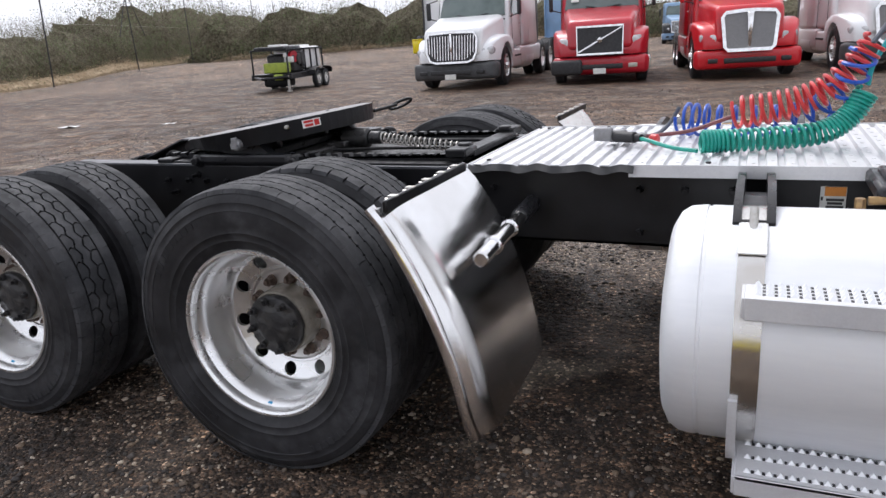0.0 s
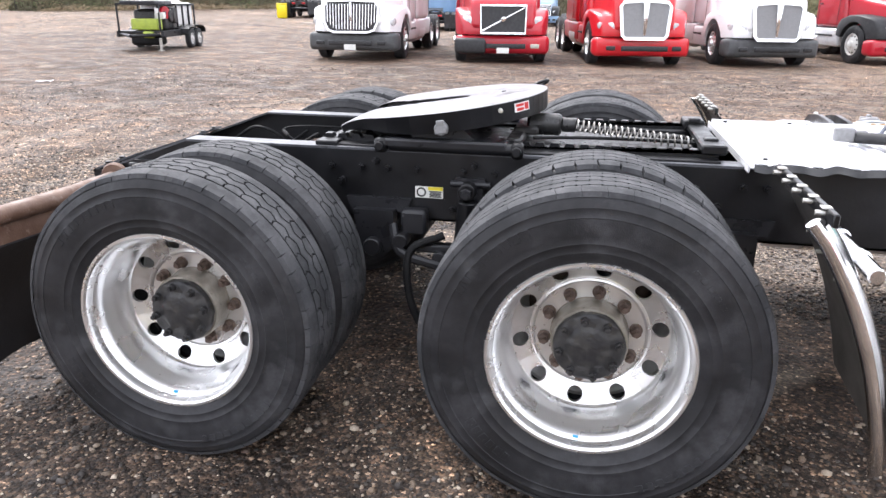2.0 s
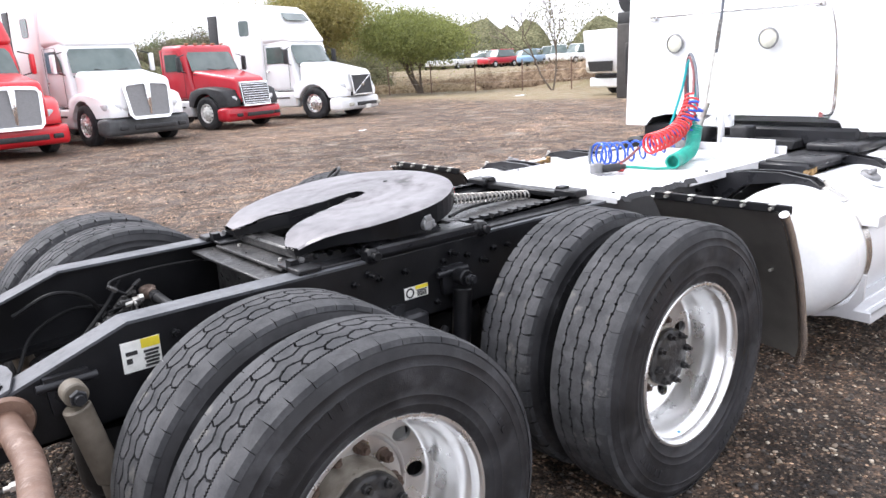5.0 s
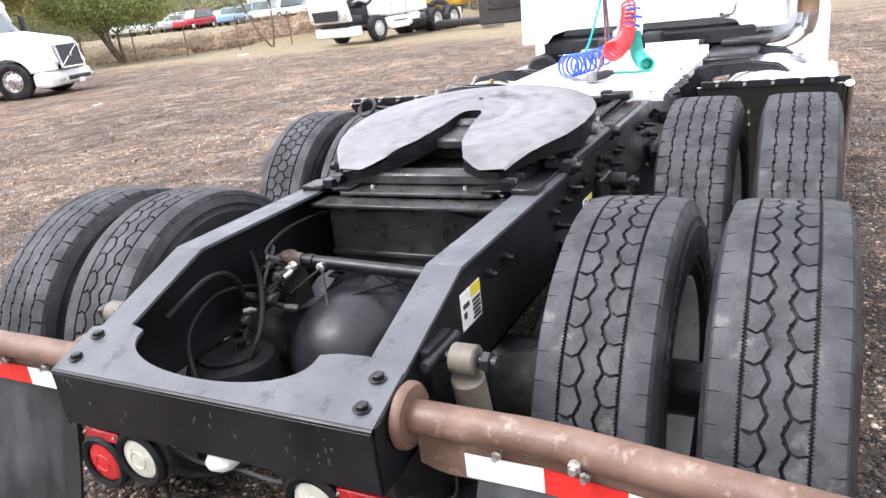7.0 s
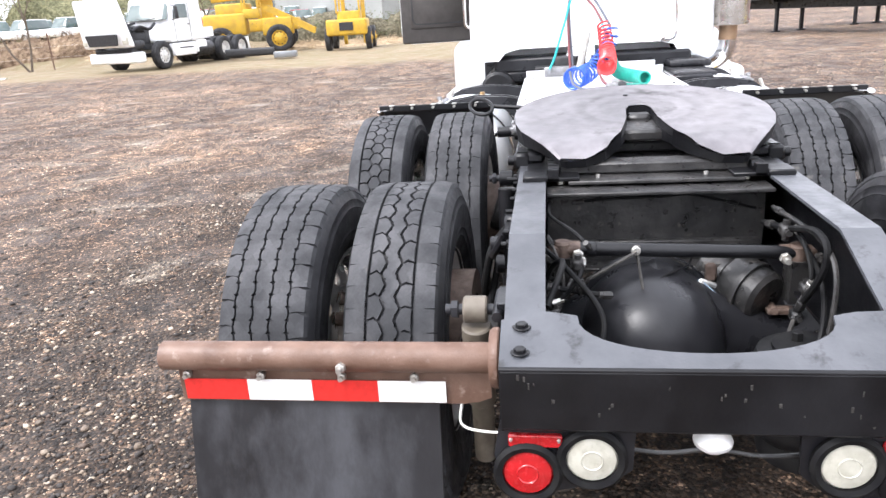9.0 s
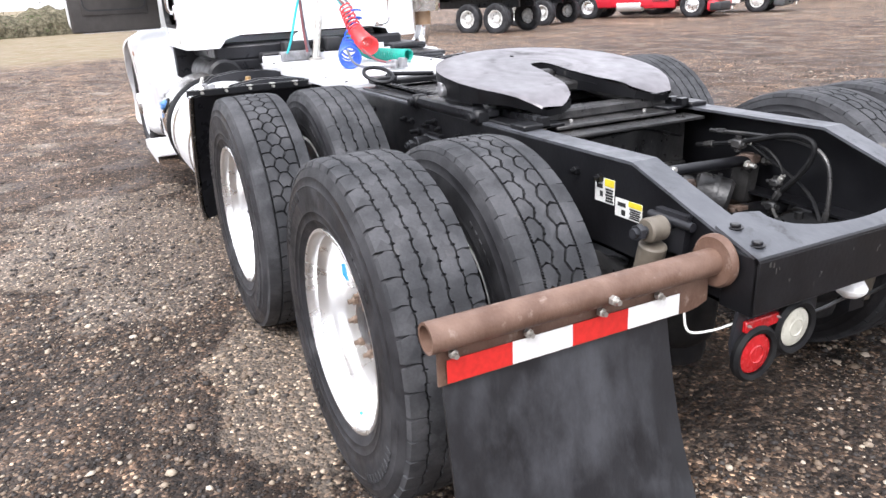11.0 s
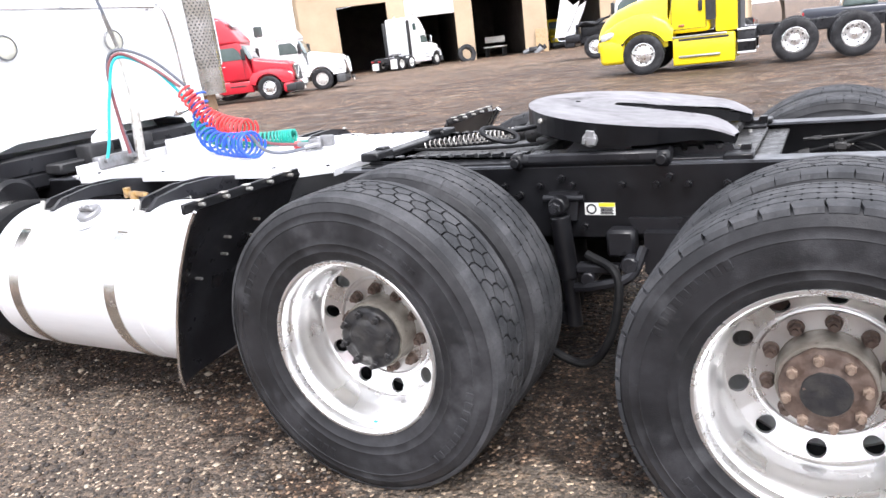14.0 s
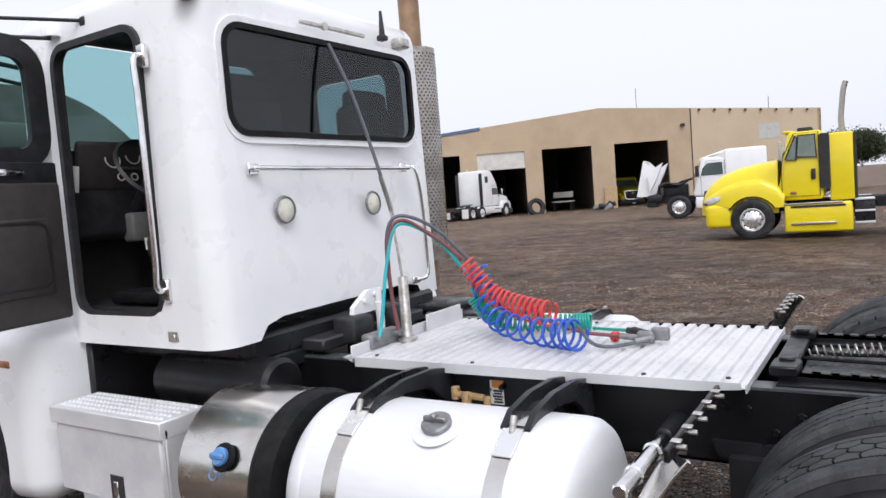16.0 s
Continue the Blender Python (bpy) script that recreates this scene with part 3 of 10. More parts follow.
def rise(x, y):
    """The low bank under the far car lot."""
    k = max(0.0, min(1.0, (x - 30) / 4)) * max(0.0, min(1.0, (y - 19) / 5))
    return 1.1 * k * k * (3 - 2 * k)


def lie(x, y):
    """The ground's height: level under the truck, ruts and swells in the open."""
    d = max(0.0, math.hypot(x - 1, y) - 4.0)
    k = min(1.0, d / 12)
    z = k * 0.05 * noise.noise((x * 0.22, y * 0.5, 0.0)) + min(1, d / 3) * 0.012 * noise.noise((x * 1.3, y * 1.9, 3.0))
    far = 80.0 - 66.0 * max(0.0, min(1.0, y / 15))
    u, v = max(0.0, min(1.0, (-x - 10) / 7)), max(0.0, min(1.0, (y - 30) / 12))
    w = max(0.0, min(1.0, (y - 50) / 16))
    bank = (0.45 + 0.4 * w * w * (3 - 2 * w)) * u * u * (3 - 2 * u) * v * v * (3 - 2 * v)
    return z + rise(x, y) + bank - 0.006 * max(0.0, min(far, math.hypot(x, y) - 6.0))


def build_ground():
    sh = Shape()
    radii = [0.0] + [0.6 * 1.065**k for k in range(140)]
    n = 150
    vs = [(1.0, 0.0, 0.0)]
    for r in radii[1:]:
        for k in range(n):
            a = k * math.tau / n
            x, y = 1 + r * math.cos(a), r * math.sin(a)
            vs.append((x, y, lie(x, y) if r < 120 else rise(x, y) - 0.48))
    fs = [(0, 1 + k, 1 + (k + 1) % n) for k in range(n)]
    for i in range(len(radii) - 2):
        for k in range(n):
            j = (k + 1) % n
            a, b = 1 + i * n, 1 + (i + 1) * n
            fs.append((a + k, b + k, b + j, a + j))
    sh.add(vs, fs)
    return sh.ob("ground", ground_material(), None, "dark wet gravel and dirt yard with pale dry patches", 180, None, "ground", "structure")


build_ground()


def gravel_material(name, dark, light):
    m, nt, p = nodes_of(name)
    geo = nt.nodes.new("ShaderNodeNewGeometry")
    ramp = nt.nodes.new("ShaderNodeValToRGB")
    cr = ramp.color_ramp
    cr.elements[0].color, cr.elements[1].color = (*dark, 1), (*light, 1)
    for pos, c in ((0.3, (0.05, 0.043, 0.04)), (0.5, (0.1, 0.088, 0.08)), (0.66, (0.23, 0.17, 0.12)), (0.76, (0.1, 0.07, 0.058)), (0.9, (0.43, 0.355, 0.27))):
        cr.elements.new(pos).color = (*c, 1)
    nt.links.new(geo.outputs["Random Per Island"], ramp.inputs[0])
    col = mix_rgb(nt, noise_fac(nt, 160, 0.35, 0.7), ramp.outputs[0], mix_rgb(nt, 1.0, ramp.outputs[0], (0.6, 0.58, 0.55), "MULTIPLY"))
    nt.links.new(col, p.inputs["Base Color"])
    p.inputs["Roughness"].default_value = 0.6
    p.inputs["Specular IOR Level"].default_value = 0.35
    return m


def scatter_gravel(name, count, zone, sizes, mat, label, seed, chip=False):
    """Loose stones: twelve-cornered pebbles, squashed and turned at random, half sunk."""
    rng = np.random.default_rng(seed)
    phi = (1 + 5**0.5) / 2
    ico = np.array([(-1, phi, 0), (1, phi, 0), (-1, -phi, 0), (1, -phi, 0), (0, -1, phi), (0, 1, phi), (0, -1, -phi), (0, 1, -phi),
                    (phi, 0, -1), (phi, 0, 1), (-phi, 0, -1), (-phi, 0, 1)]) / 1.902
    tri = np.array(
                   [0, 11, 5, 0, 5, 1, 0, 1, 7, 0, 7, 10, 0, 10, 11, 1, 5, 9, 5, 11, 4, 11, 10, 2, 10, 7, 6, 7, 1, 8,
                    3, 9, 4, 3, 4, 2, 3, 2, 6, 3, 6, 8, 3, 8, 9, 4, 9, 5, 2, 4, 11, 6, 2, 10, 8, 6, 7, 9, 8, 1]).reshape(-1, 3)
    if chip:
        ico = np.array([(1, 0, 0), (-1, 0, 0), (0, 1, 0), (0, -1, 0), (0, 0, 1), (0, 0, -1)], float) * 1.1
        tri = np.array([0, 2, 4, 2, 1, 4, 1, 3, 4, 3, 0, 4, 2, 0, 5, 1, 2, 5, 3, 1, 5, 0, 3, 5]).reshape(-1, 3)
    nv = len(ico)
    pts = []
    while len(pts) < count:
        x, y = rng.uniform(zone[0], zone[1]), rng.uniform(zone[2], zone[3])
        if abs(y) < 0.45 and -1.1 < x < 5:
            continue
        if noise.noise((x * 1.4, y * 1.4, 7.0)) + rng.uniform(-0.55, 0.55) > -0.15:
            pts.append((x, y))
    pts = np.array(pts)
    size = sizes[0] + (sizes[1] - sizes[0]) * rng.random(count) ** 3
    V = np.empty((count, nv, 3))
    for i in range(count):
        sc = size[i] * np.array([1, rng.uniform(0.6, 0.95), rng.uniform(0.35, 0.65)])
        a = rng.uniform(0, math.tau)
        q = ico * (1 + rng.uniform(-0.16, 0.16, (nv, 1))) * sc
        c, s = math.cos(a), math.sin(a)
        V[i, :, 0] = q[:, 0] * c - q[:, 1] * s + pts[i, 0]
        V[i, :, 1] = q[:, 0] * s + q[:, 1] * c + pts[i, 1]
        V[i, :, 2] = q[:, 2] + sc[2] * 0.35 + lie(*pts[i])
    F = (tri[None] + nv * np.arange(count)[:, None, None]).reshape(-1, 3)
    me = bpy.data.meshes.new(name)
    me.from_pydata(V.reshape(-1, 3).tolist(), [], F.tolist())
    me.materials.append(mat)
    me.shade_smooth()
    return tagged(new(name, me), label, "gravel", "", "stuff")


pebbles = gravel_material("pebbles", (0.032, 0.026, 0.023), (0.64, 0.56, 0.46))
scatter_gravel("gravel", 30000, (-4.6, 3.6, -3.0, 3.3), (0.005, 0.014), pebbles, "loose mixed brown grey and tan gravel stones", 5)
scatter_gravel("gravel", 60000, (-4.2, 3.4, -2.9, 3.2), (0.003, 0.008), pebbles, "fine dark gravel chips between the stones", 8, True)
scatter_gravel("gravel", 6500, (-5.0, 3.6, -3.2, 3.4), (0.009, 0.021), pebbles, "larger rounded brown and tan stones on the yard", 6)
scatter_gravel("gravel", 45000, (-9, 17, -9, 14), (0.007, 0.024), pebbles, "scattered stones over the open yard", 7, True)

# ---------------------------------------------------------------- the tractor
truck = thing("semi_truck", "white day-cab tractor with black chassis and open driver door", "truck")

TYRE_R, TYRE_W = 0.515, 0.272
RIM_Y = 0.118        # the rim's outer lip from the tyre's middle


def tyre_shape():
    """Casing of revolution about y."""
    half = [(0.292, 0.100), (0.300, 0.114), (0.318, 0.120), (0.335, 0.127), (0.338, 0.1295), (0.343, 0.1285), (0.362, 0.132), (0.364, 0.1338), (0.367, 0.1326), (0.385, 0.135), (0.41, 0.1365), (0.436, 0.1352), (0.438, 0.1368), (0.441, 0.1348),
            (0.462, 0.131), (0.4645, 0.1318), (0.468, 0.1295), (0.484, 0.124), (0.494, 0.117), (0.499, 0.109), (0.5015, 0.06), (0.502, 0.0)]
    prof = [(r, y) for r, y in half] + [(r, -y) for r, y in half[-2::-1]]
    sh = Shape().rev(prof, (0, 0, 0), (0, 1, 0), 96)
    # worn raised marks on the outer sidewall
    for start, count, r in ((0.3, 9, 0.425), (2.0, 6, 0.405), (3.4, 10, 0.43), (5.1, 5, 0.4)):
        for k in range(count):
            a = start + 0.075 * k
            sh.box((r * math.sin(a), 0.1365, r * math.cos(a)), (0.018, 0.0035, 0.026 if count > 5 else 0.014), 0.001, Euler((0, a, 0)).to_matrix())
    return sh


# pitches round; groove lines (place, swing, form); groove width; rows (cross cut, phase, sway, tick, notch at the outer edge)
TREAD_ROWS = {
    "drive": (50, ((-0.115, 0, "line"), (-0.06, 0.0022, "teeth"), (-0.02, 0.0068, "zig"), (0.02, 0.0068, "zig"), (0.06, 0.0022, "teeth"), (0.115, 0, "line")), 0.0082,
              ((0, 0, 0, 0, 0.002), (0.0034, 0, 0.1, 0, 0), (0, 0, 0, 0.004, 0), (0.0034, 0.5, 0.1, 0, 0), (0, 0, 0, 0, 0.002))),
    "rib": (46, ((-0.115, 0, "line"), (-0.072, 0.0026, "zig"), (-0.024, 0.003, "zig"), (0.024, 0.003, "zig"), (0.072, 0.0026, "zig"), (0.115, 0, "line")), 0.0056,
            ((0.0006, 0, 0.05, 0.006, 0.0), (0, 0, 0, 0.009, 0), (0, 0.5, 0, 0.009, 0), (0, 0, 0, 0.009, 0), (0.0006, 0.5, 0.05, 0.006, 0.0))),
    "notched": (46, ((-0.115, 0, "line"), (-0.072, 0.0026, "zig"), (-0.024, 0.003, "zig"), (0.024, 0.003, "zig"), (0.072, 0.0026, "zig"), (0.115, 0, "line")), 0.0056,
                ((0.0014, 0, 0.05, 0.006, 0.0045), (0, 0, 0, 0.009, 0), (0, 0.5, 0, 0.009, 0), (0, 0, 0, 0.009, 0), (0.0014, 0.5, 0.05, 0.006, 0.0045))),
    "lug": (54, ((-0.115, 0, "line"), (-0.066, 0.002, "teeth"), (-0.022, 0.0075, "zig"), (0.022, -0.0075, "zig"), (0.066, 0.002, "teeth"), (0.115, 0, "line")), 0.0086,
            ((0, 0, 0, 0, 0.0), (0.0034, 0, 0.06, 0, 0), (0.0034, 0.5, 0.06, 0, 0), (0.0034, 0, 0.06, 0, 0), (0, 0, 0, 0, 0.0))),
}


def groove_at(line, u):
    """Where a groove line runs at u pitches round the tyre."""
    y, swing, form = line
    if form == "zig":
        return y + swing * (1 - 4 * abs(u % 1 - 0.5))
    return y + swing * (1 if int(round(u * 16)) % 2 else -1) if form == "teeth" else y


def tread_shape(kind):
    """Blocks standing on the casing: 'drive' solid shoulders and blocks either side of a zigzag rib, 'rib' wavy ribs, 'lug' deep open hexagons."""
    sh = Shape()
    n, lines, gap, rows = TREAD_ROWS[kind]
    half, fine = 0.115, 16
    pitch = math.tau / n
    rng_t = random.Random(len(kind))
    for i, (cut, phase, sway, tick, notch) in enumerate(rows):
        last = len(rows) - 1
        for k in range(n):
            u0 = k + phase
            cu = cut / (TYRE_R * pitch)
            swing = sway * rng_t.uniform(0.6, 1.4)
            nl, nr = (notch * rng_t.uniform(0.4, 1.2) / (TYRE_R * pitch) if i == e else 0 for e in (0, last))
            left, right = [], []
            for j in range(fine + 1):
                u = u0 + j / fine
                uc = min(max(u, u0 + cu), u0 + 1 - cu)
                dent = tick if tick and j in (4, 12) else 0
                left.append((groove_at(lines[i], u) + (gap / 2 + dent if i else 0), min(max(uc, u0 + cu + nl), u0 + 1 - cu - nl)))
                right.append((groove_at(lines[i + 1], u) - (gap / 2 + dent if i < last else 0), min(max(uc, u0 + cu + nr), u0 + 1 - cu - nr)))
            mid = (lines[i][0] + lines[i + 1][0]) / 2
            poly = [(mid, u0 + cu + swing)] + right + [(mid, u0 + 1 - cu + swing)] + left[::-1]
            top, bot, m = [], [], len(poly)
            for y, u in poly:
                t = u * pitch
                crown = 0.515 - 0.0035 * (y / half) ** 2 - (0.005 if abs(y) > half - 0.001 else 0)
                top.append((crown * math.sin(t), y, crown * math.cos(t)))
                rb = 0.497 if abs(y) < half - 0.002 else 0.492
                yb = y + (0.006 * (1 if y > 0 else -1) if abs(y) > half - 0.001 else 0)
                bot.append((rb * math.sin(t), yb, rb * math.cos(t)))
            ct = (u0 + 0.5) * pitch
            rc = 0.515 - 0.0035 * (mid / half) ** 2
            top.append((rc * math.sin(ct), mid, rc * math.cos(ct)))
            sh.add(top + bot, [[j, (j + 1) % m, m] for j in range(m)] + [[j, m + 1 + j, m + 1 + (j + 1) % m, (j + 1) % m] for j in range(m)])
    return sh


def disc_with_holes(sh, r0, r1, holes, hole_r, hole_at, y0, y1, thick=0.012):
    """A ring about y whose face runs from (r0, y0) to (r1, y1), with round holes through it."""
    k = 24
    for face in (0, 1):
        dy = -thick * face
        for i in range(holes):
            mid = (i + 0.5) * math.tau / holes
            span = math.tau / holes / 2
            out, inn = [], []
            for j in range(k):
                a = j * math.tau / k
                dx, dr = math.cos(a), math.sin(a)
                hx, hr = hole_r * dx, hole_at + hole_r * dr
                inn.append((mid + math.atan2(hx, hr), math.hypot(hx, hr)))
                q = max(abs(dx), abs(dr))
                ex, er = dx / q, dr / q
                out.append((mid + ex * span, (r0 + r1) / 2 + er * (r1 - r0) / 2))
            y_of = lambda r: y0 + (y1 - y0) * (r - r0) / (r1 - r0) + dy  # noqa: E731
            vs = [(r * math.sin(t), y_of(r), r * math.cos(t)) for t, r in inn + out]
            sh.add(vs, [[j, (j + 1) % k, k + (j + 1) % k, k + j] for j in range(k)])
            if face == 0:
                wall = [(r * math.sin(t), y_of(r) + e, r * math.cos(t)) for e in (0, -thick) for t, r in inn]
                sh.add(wall, [[j, (j + 1) % k, k + (j + 1) % k, k + j] for j in range(k)])
    return sh


def rim_shape():
    """Deep-dished outer wheel; y = 0 is its outer lip, the disc lies inside at negative y."""
    sh = Shape()
    sh.rev([(0.283, -0.004), (0.289, 0.002), (0.297, 0.002), (0.3, -0.003), (0.298, -0.016), (0.284, -0.02)], (0, 0, 0), (0, 1, 0), 96, ring=True)
    sh.rev([(0.283, -0.004), (0.279, -0.012), (0.277, -0.03), (0.272, -0.036), (0.262, -0.052), (0.258, -0.068), (0.258, -0.086), (0.252, -0.098), (0.25, -0.118), (0.248, -0.15), (0.246, -0.165), (0.242, -0.174), (0.238, -0.178)], (0, 0, 0), (0, 1, 0), 96)
    sh.rev([(0.256, -0.1), (0.26, -0.21), (0.275, -0.232), (0.292, -0.236)], (0, 0, 0), (0, 1, 0), 64)
    # sloping dish with round hand holes, a raised ring, and the flat bolting face
    disc_with_holes(sh, 0.184, 0.238, 10, 0.0245, 0.212, -0.2, -0.178)
    sh.rev([(0.184, -0.2), (0.181, -0.195), (0.176, -0.193), (0.171, -0.195), (0.168, -0.201)], (0, 0, 0), (0, 1, 0), 96)
    disc_with_holes(sh, 0.104, 0.168, 10, 0.0195, 0.14, -0.203, -0.201)
    return sh


def hub_shape():
    sh = Shape()
    sh.rev([(0, -0.24), (0.122, -0.24), (0.122, -0.205), (0.117, -0.2), (0.116, -0.13), (0.112, -0.122), (0, -0.122)], (0, 0, 0), (0, 1, 0), 40)
    return sh


def axle_cap_shape():
    sh = Shape()
    sh.rev([(0, -0.124), (0.102, -0.124), (0.106, -0.119), (0.107, -0.1), (0.103, -0.093), (0.094, -0.09), (0.07, -0.089), (0.064, -0.084), (0.05, -0.081), (0, -0.08)], (0, 0, 0), (0, 1, 0), 48)
    # caked grease makes the rim of the cap uneven
    sh.v = [(x * (1 + 0.04 * noise.noise((x * 40, y * 40, z * 40))), y + 0.005 * noise.noise((x * 45, 3.0, z * 45)), z * (1 + 0.04 * noise.noise((x * 40, y * 40, z * 40 + 9)))) for x, y, z in sh.v]
    return sh


def nut_shape():
    """A hexagonal nut with a stud, along y."""
    sh = Shape()
    sh.cyl((0, 0, 0), (0, 0.017, 0), 0.0135, n=6, ch=0.0015)
    sh.cyl((0, 0.0, 0), (0, 0.031, 0), 0.0075, n=10)
    return sh


TYRE_M, RIM_M, HUB_M = tyre_shape().mesh("tyre", rubber_side), rim_shape().mesh("rim", alu_polished, 30), hub_shape().mesh("hub", hub_tan)
CAP_BLACK, CAP_RUST = axle_cap_shape().mesh("axle_cap", hub_black), axle_cap_shape().mesh("axle_cap", rust_hub)
NUT_BLACK, NUT_RUST = nut_shape().mesh("nut", hub_black), nut_shape().mesh("nut", surf("tan_rusty_nut", (0.2, 0.14, 0.105), (0.3, 0.23, 0.18), rough=0.5, scale=50, metal=0.3))
LUG_M = Shape().cyl((0, 0, 0), (0, 0.043, 0), 0.0205, n=14, ch=0.001).cyl((0, 0.043, 0), (0, 0.068, 0), 0.0165, n=6, ch=0.002).cyl((0, 0.06, 0), (0, 0.079, 0), 0.0085, n=10).mesh("lug_nut", rust_hub)
TREADS = {k: tread_shape(k).mesh("tread", rubber_tread, 25) for k in TREAD_ROWS}
INNER_RIM = Shape().rev([(0.292, 0.1), (0.3, 0.116), (0.288, 0.118), (0.27, 0.08), (0.26, 0.02), (0.25, -0.04), (0.2, -0.06), (0.13, -0.06), (0.13, -0.08), (0.21, -0.085), (0.27, -0.07), (0.285, -0.11), (0.3, -0.118)], (0, 0, 0), (0, 1, 0), 64).mesh("rim", steel_rim)


def attach(name, mesh, parent, m=None, label=""):
    o = new(name, mesh)
    o.parent = parent
    if m is not None:
        o.matrix_basis = m
    return tagged(o, label)


def drive_wheel(x, side, outer, tread, rusty=False, spin=0.0):
    """One of a pair of drive wheels. side: 1 on the truck's left."""
    y = (1.075 if outer else 0.735) * side
    lab = "polished aluminium drive wheel with worn black tyre" if outer else "inner drive wheel with white steel rim and worn tyre"
    worn = 0.984 if x > 0 else 0.958        # the rear pair is worn down further
    w = thing("wheel", lab, "", pose(x, y, TYRE_R * worn - 0.006, 0, 0, 0 if side > 0 else 180), truck)
    turn = pose(0, 0, 0, 0, spin, 0)
    small = turn @ Matrix.Diagonal((worn, 1, worn, 1))
    attach("tyre", TYRE_M, w, small)
    attach("tread", TREADS[tread], w, small, "worn grey tread blocks")
    if not outer:
        attach("rim", INNER_RIM, w, pose(0, 0, 0), "white steel rim")
        return w
    lip = pose(0, RIM_Y, 0)
    attach("rim", RIM_M, w, lip @ turn, "polished aluminium rim with ten round hand holes")
    attach("hub", HUB_M, w, lip, "dusty steel hub")
    deep = lip
    attach("axle_cap", CAP_RUST if rusty else CAP_BLACK, w, deep, "rusty axle cap" if rusty else "oily black axle cap")
    for k in range(8):
        a = k * math.tau / 8 + 0.2
        attach("nut", NUT_RUST if rusty else NUT_BLACK, w, deep @ pose(0.089 * math.sin(a), -0.093, 0.089 * math.cos(a)))
    if rusty:
        Shape().rev([(0.06, -0.086), (0.056, -0.079), (0.03, -0.0775), (0, -0.077)], (0, 0, 0), (0, 1, 0), 28).ob("cap_cover", hub_black, w, "greasy black centre of cap", m=deep)
    for k in range(10):
        a = (k + 0.5) * math.tau / 10
        attach("lug_nut", LUG_M, w, lip @ turn @ pose(0.14 * math.sin(a), -0.238, 0.14 * math.cos(a)), "rusty flanged lug nut")
    st = Shape()
    st.sheet(lambda s, t: ((0.2705 - 0.004 * t) * math.sin(math.pi + 0.06 * (s - 0.5)), -0.034 - 0.012 * t, (0.2705 - 0.004 * t) * math.cos(math.pi + 0.06 * (s - 0.5))), 3, 2, 0.0008)
    st.ob("sticker", blue_chalk, w, "small blue and white round sticker", m=lip @ pose(0, 0, 0, 0, 4 * side, 0))
    return w


for ax, sd, tr_out, tr_in, rs, sp in ((0.66, -1, "rib", "notched", False, 10), (-0.66, -1, "drive", "drive", False, 0), (0.66, 1, "lug", "rib", False, 24), (-0.66, 1, "notched", "drive", True, 13)):
    drive_wheel(ax, sd, True, tr_out, rs, sp)
    drive_wheel(ax, sd, False, tr_in, rs, sp + 3)

# blue chalk mark on the rear left tyre
Shape().prism([(-0.02, -0.022), (0.016, -0.018), (0.018, 0.012), (-0.006, 0.02)], (-0.83, 1.2095, 0.735), X, Z, (0, 0.003, 0)).ob("paint_mark", blue_chalk, truck, "blue chalk mark on tyre sidewall")


# ---- chassis
def rail(side):
    """A C-shaped frame rail whose top drops towards its tail."""
    prof_top = [(-1.405, 0.772), (-0.985, 0.925), (1.05, 0.925), (3.6, 0.925)]
    sh = Shape()
    poly = [(x, z) for x, z in prof_top] + [(3.6, 0.655), (-0.9, 0.655), (-1.405, 0.638)]
    y0 = 0.43 * side
    sh.prism(poly, (0, y0, 0), X, Z, (0, -0.009 * side, 0))
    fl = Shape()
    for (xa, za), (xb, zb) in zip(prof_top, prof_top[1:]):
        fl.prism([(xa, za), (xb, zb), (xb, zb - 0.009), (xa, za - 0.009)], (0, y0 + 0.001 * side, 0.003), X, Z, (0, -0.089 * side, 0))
    for xa, za, xb, zb in ((-0.9, 0.655, 3.6, 0.655), (-1.405, 0.638, -0.9, 0.655)):
        sh.prism([(xa, za), (xb, zb), (xb, zb + 0.009), (xa, za + 0.009)], (0, y0, -0.0002), X, Z, (0, -0.088 * side, 0))
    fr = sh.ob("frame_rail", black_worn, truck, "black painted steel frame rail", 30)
    # flange coloured lighter than the web to stand for sky sheen
    fl.ob("top_flange", sky_sheen_black, fr, "scuffed top of the rail, paled for sky sheen", 30)
    return fr


for s in (1, -1):
    rail(s)

BOLT_M = nut_shape().mesh("bolt", black_worn)
BOLT_FLAT = Shape().cyl((0, 0, 0), (0, 0.003, 0), 0.02, n=18, ch=0.001).cyl((0, 0.002, 0), (0, 0.011, 0), 0.013, n=6, ch=0.002).mesh("bolt", black_worn)
BOLT_Z = nut_shape().mesh("bolt", zinc)


def bolt(x, y, z, way="y", mesh=None, k=1.0):
    m = {"y": pose(x, y, z), "-y": pose(x, y, z, 0, 0, 180), "z": pose(x, y, z, 90), "-x": pose(x, y, z, 0, 0, 90), "x": pose(x, y, z, 0, 0, -90)}[way]
    return attach("bolt", mesh or BOLT_M, truck, m @ Matrix.Diagonal((k, k, k, 1)))


for s in (1, -1):
    w = "y" if s > 0 else "-y"
    for x in (-0.36, -0.24, -0.135, -0.02, 0.16, 0.28, 0.42, 0.5, 0.86, 0.94, 1.16, 1.24):
        bolt(x, 0.43 * s, 0.855, w)
    for x in (-0.86, -0.75, 1.78, 1.93, 2.08, 1.78, 2.6):
        bolt(x, 0.43 * s, 0.86, w)
    for x in (0.12, 0.2, 1.78, 2.08):
        bolt(x, 0.43 * s, 0.705, w)

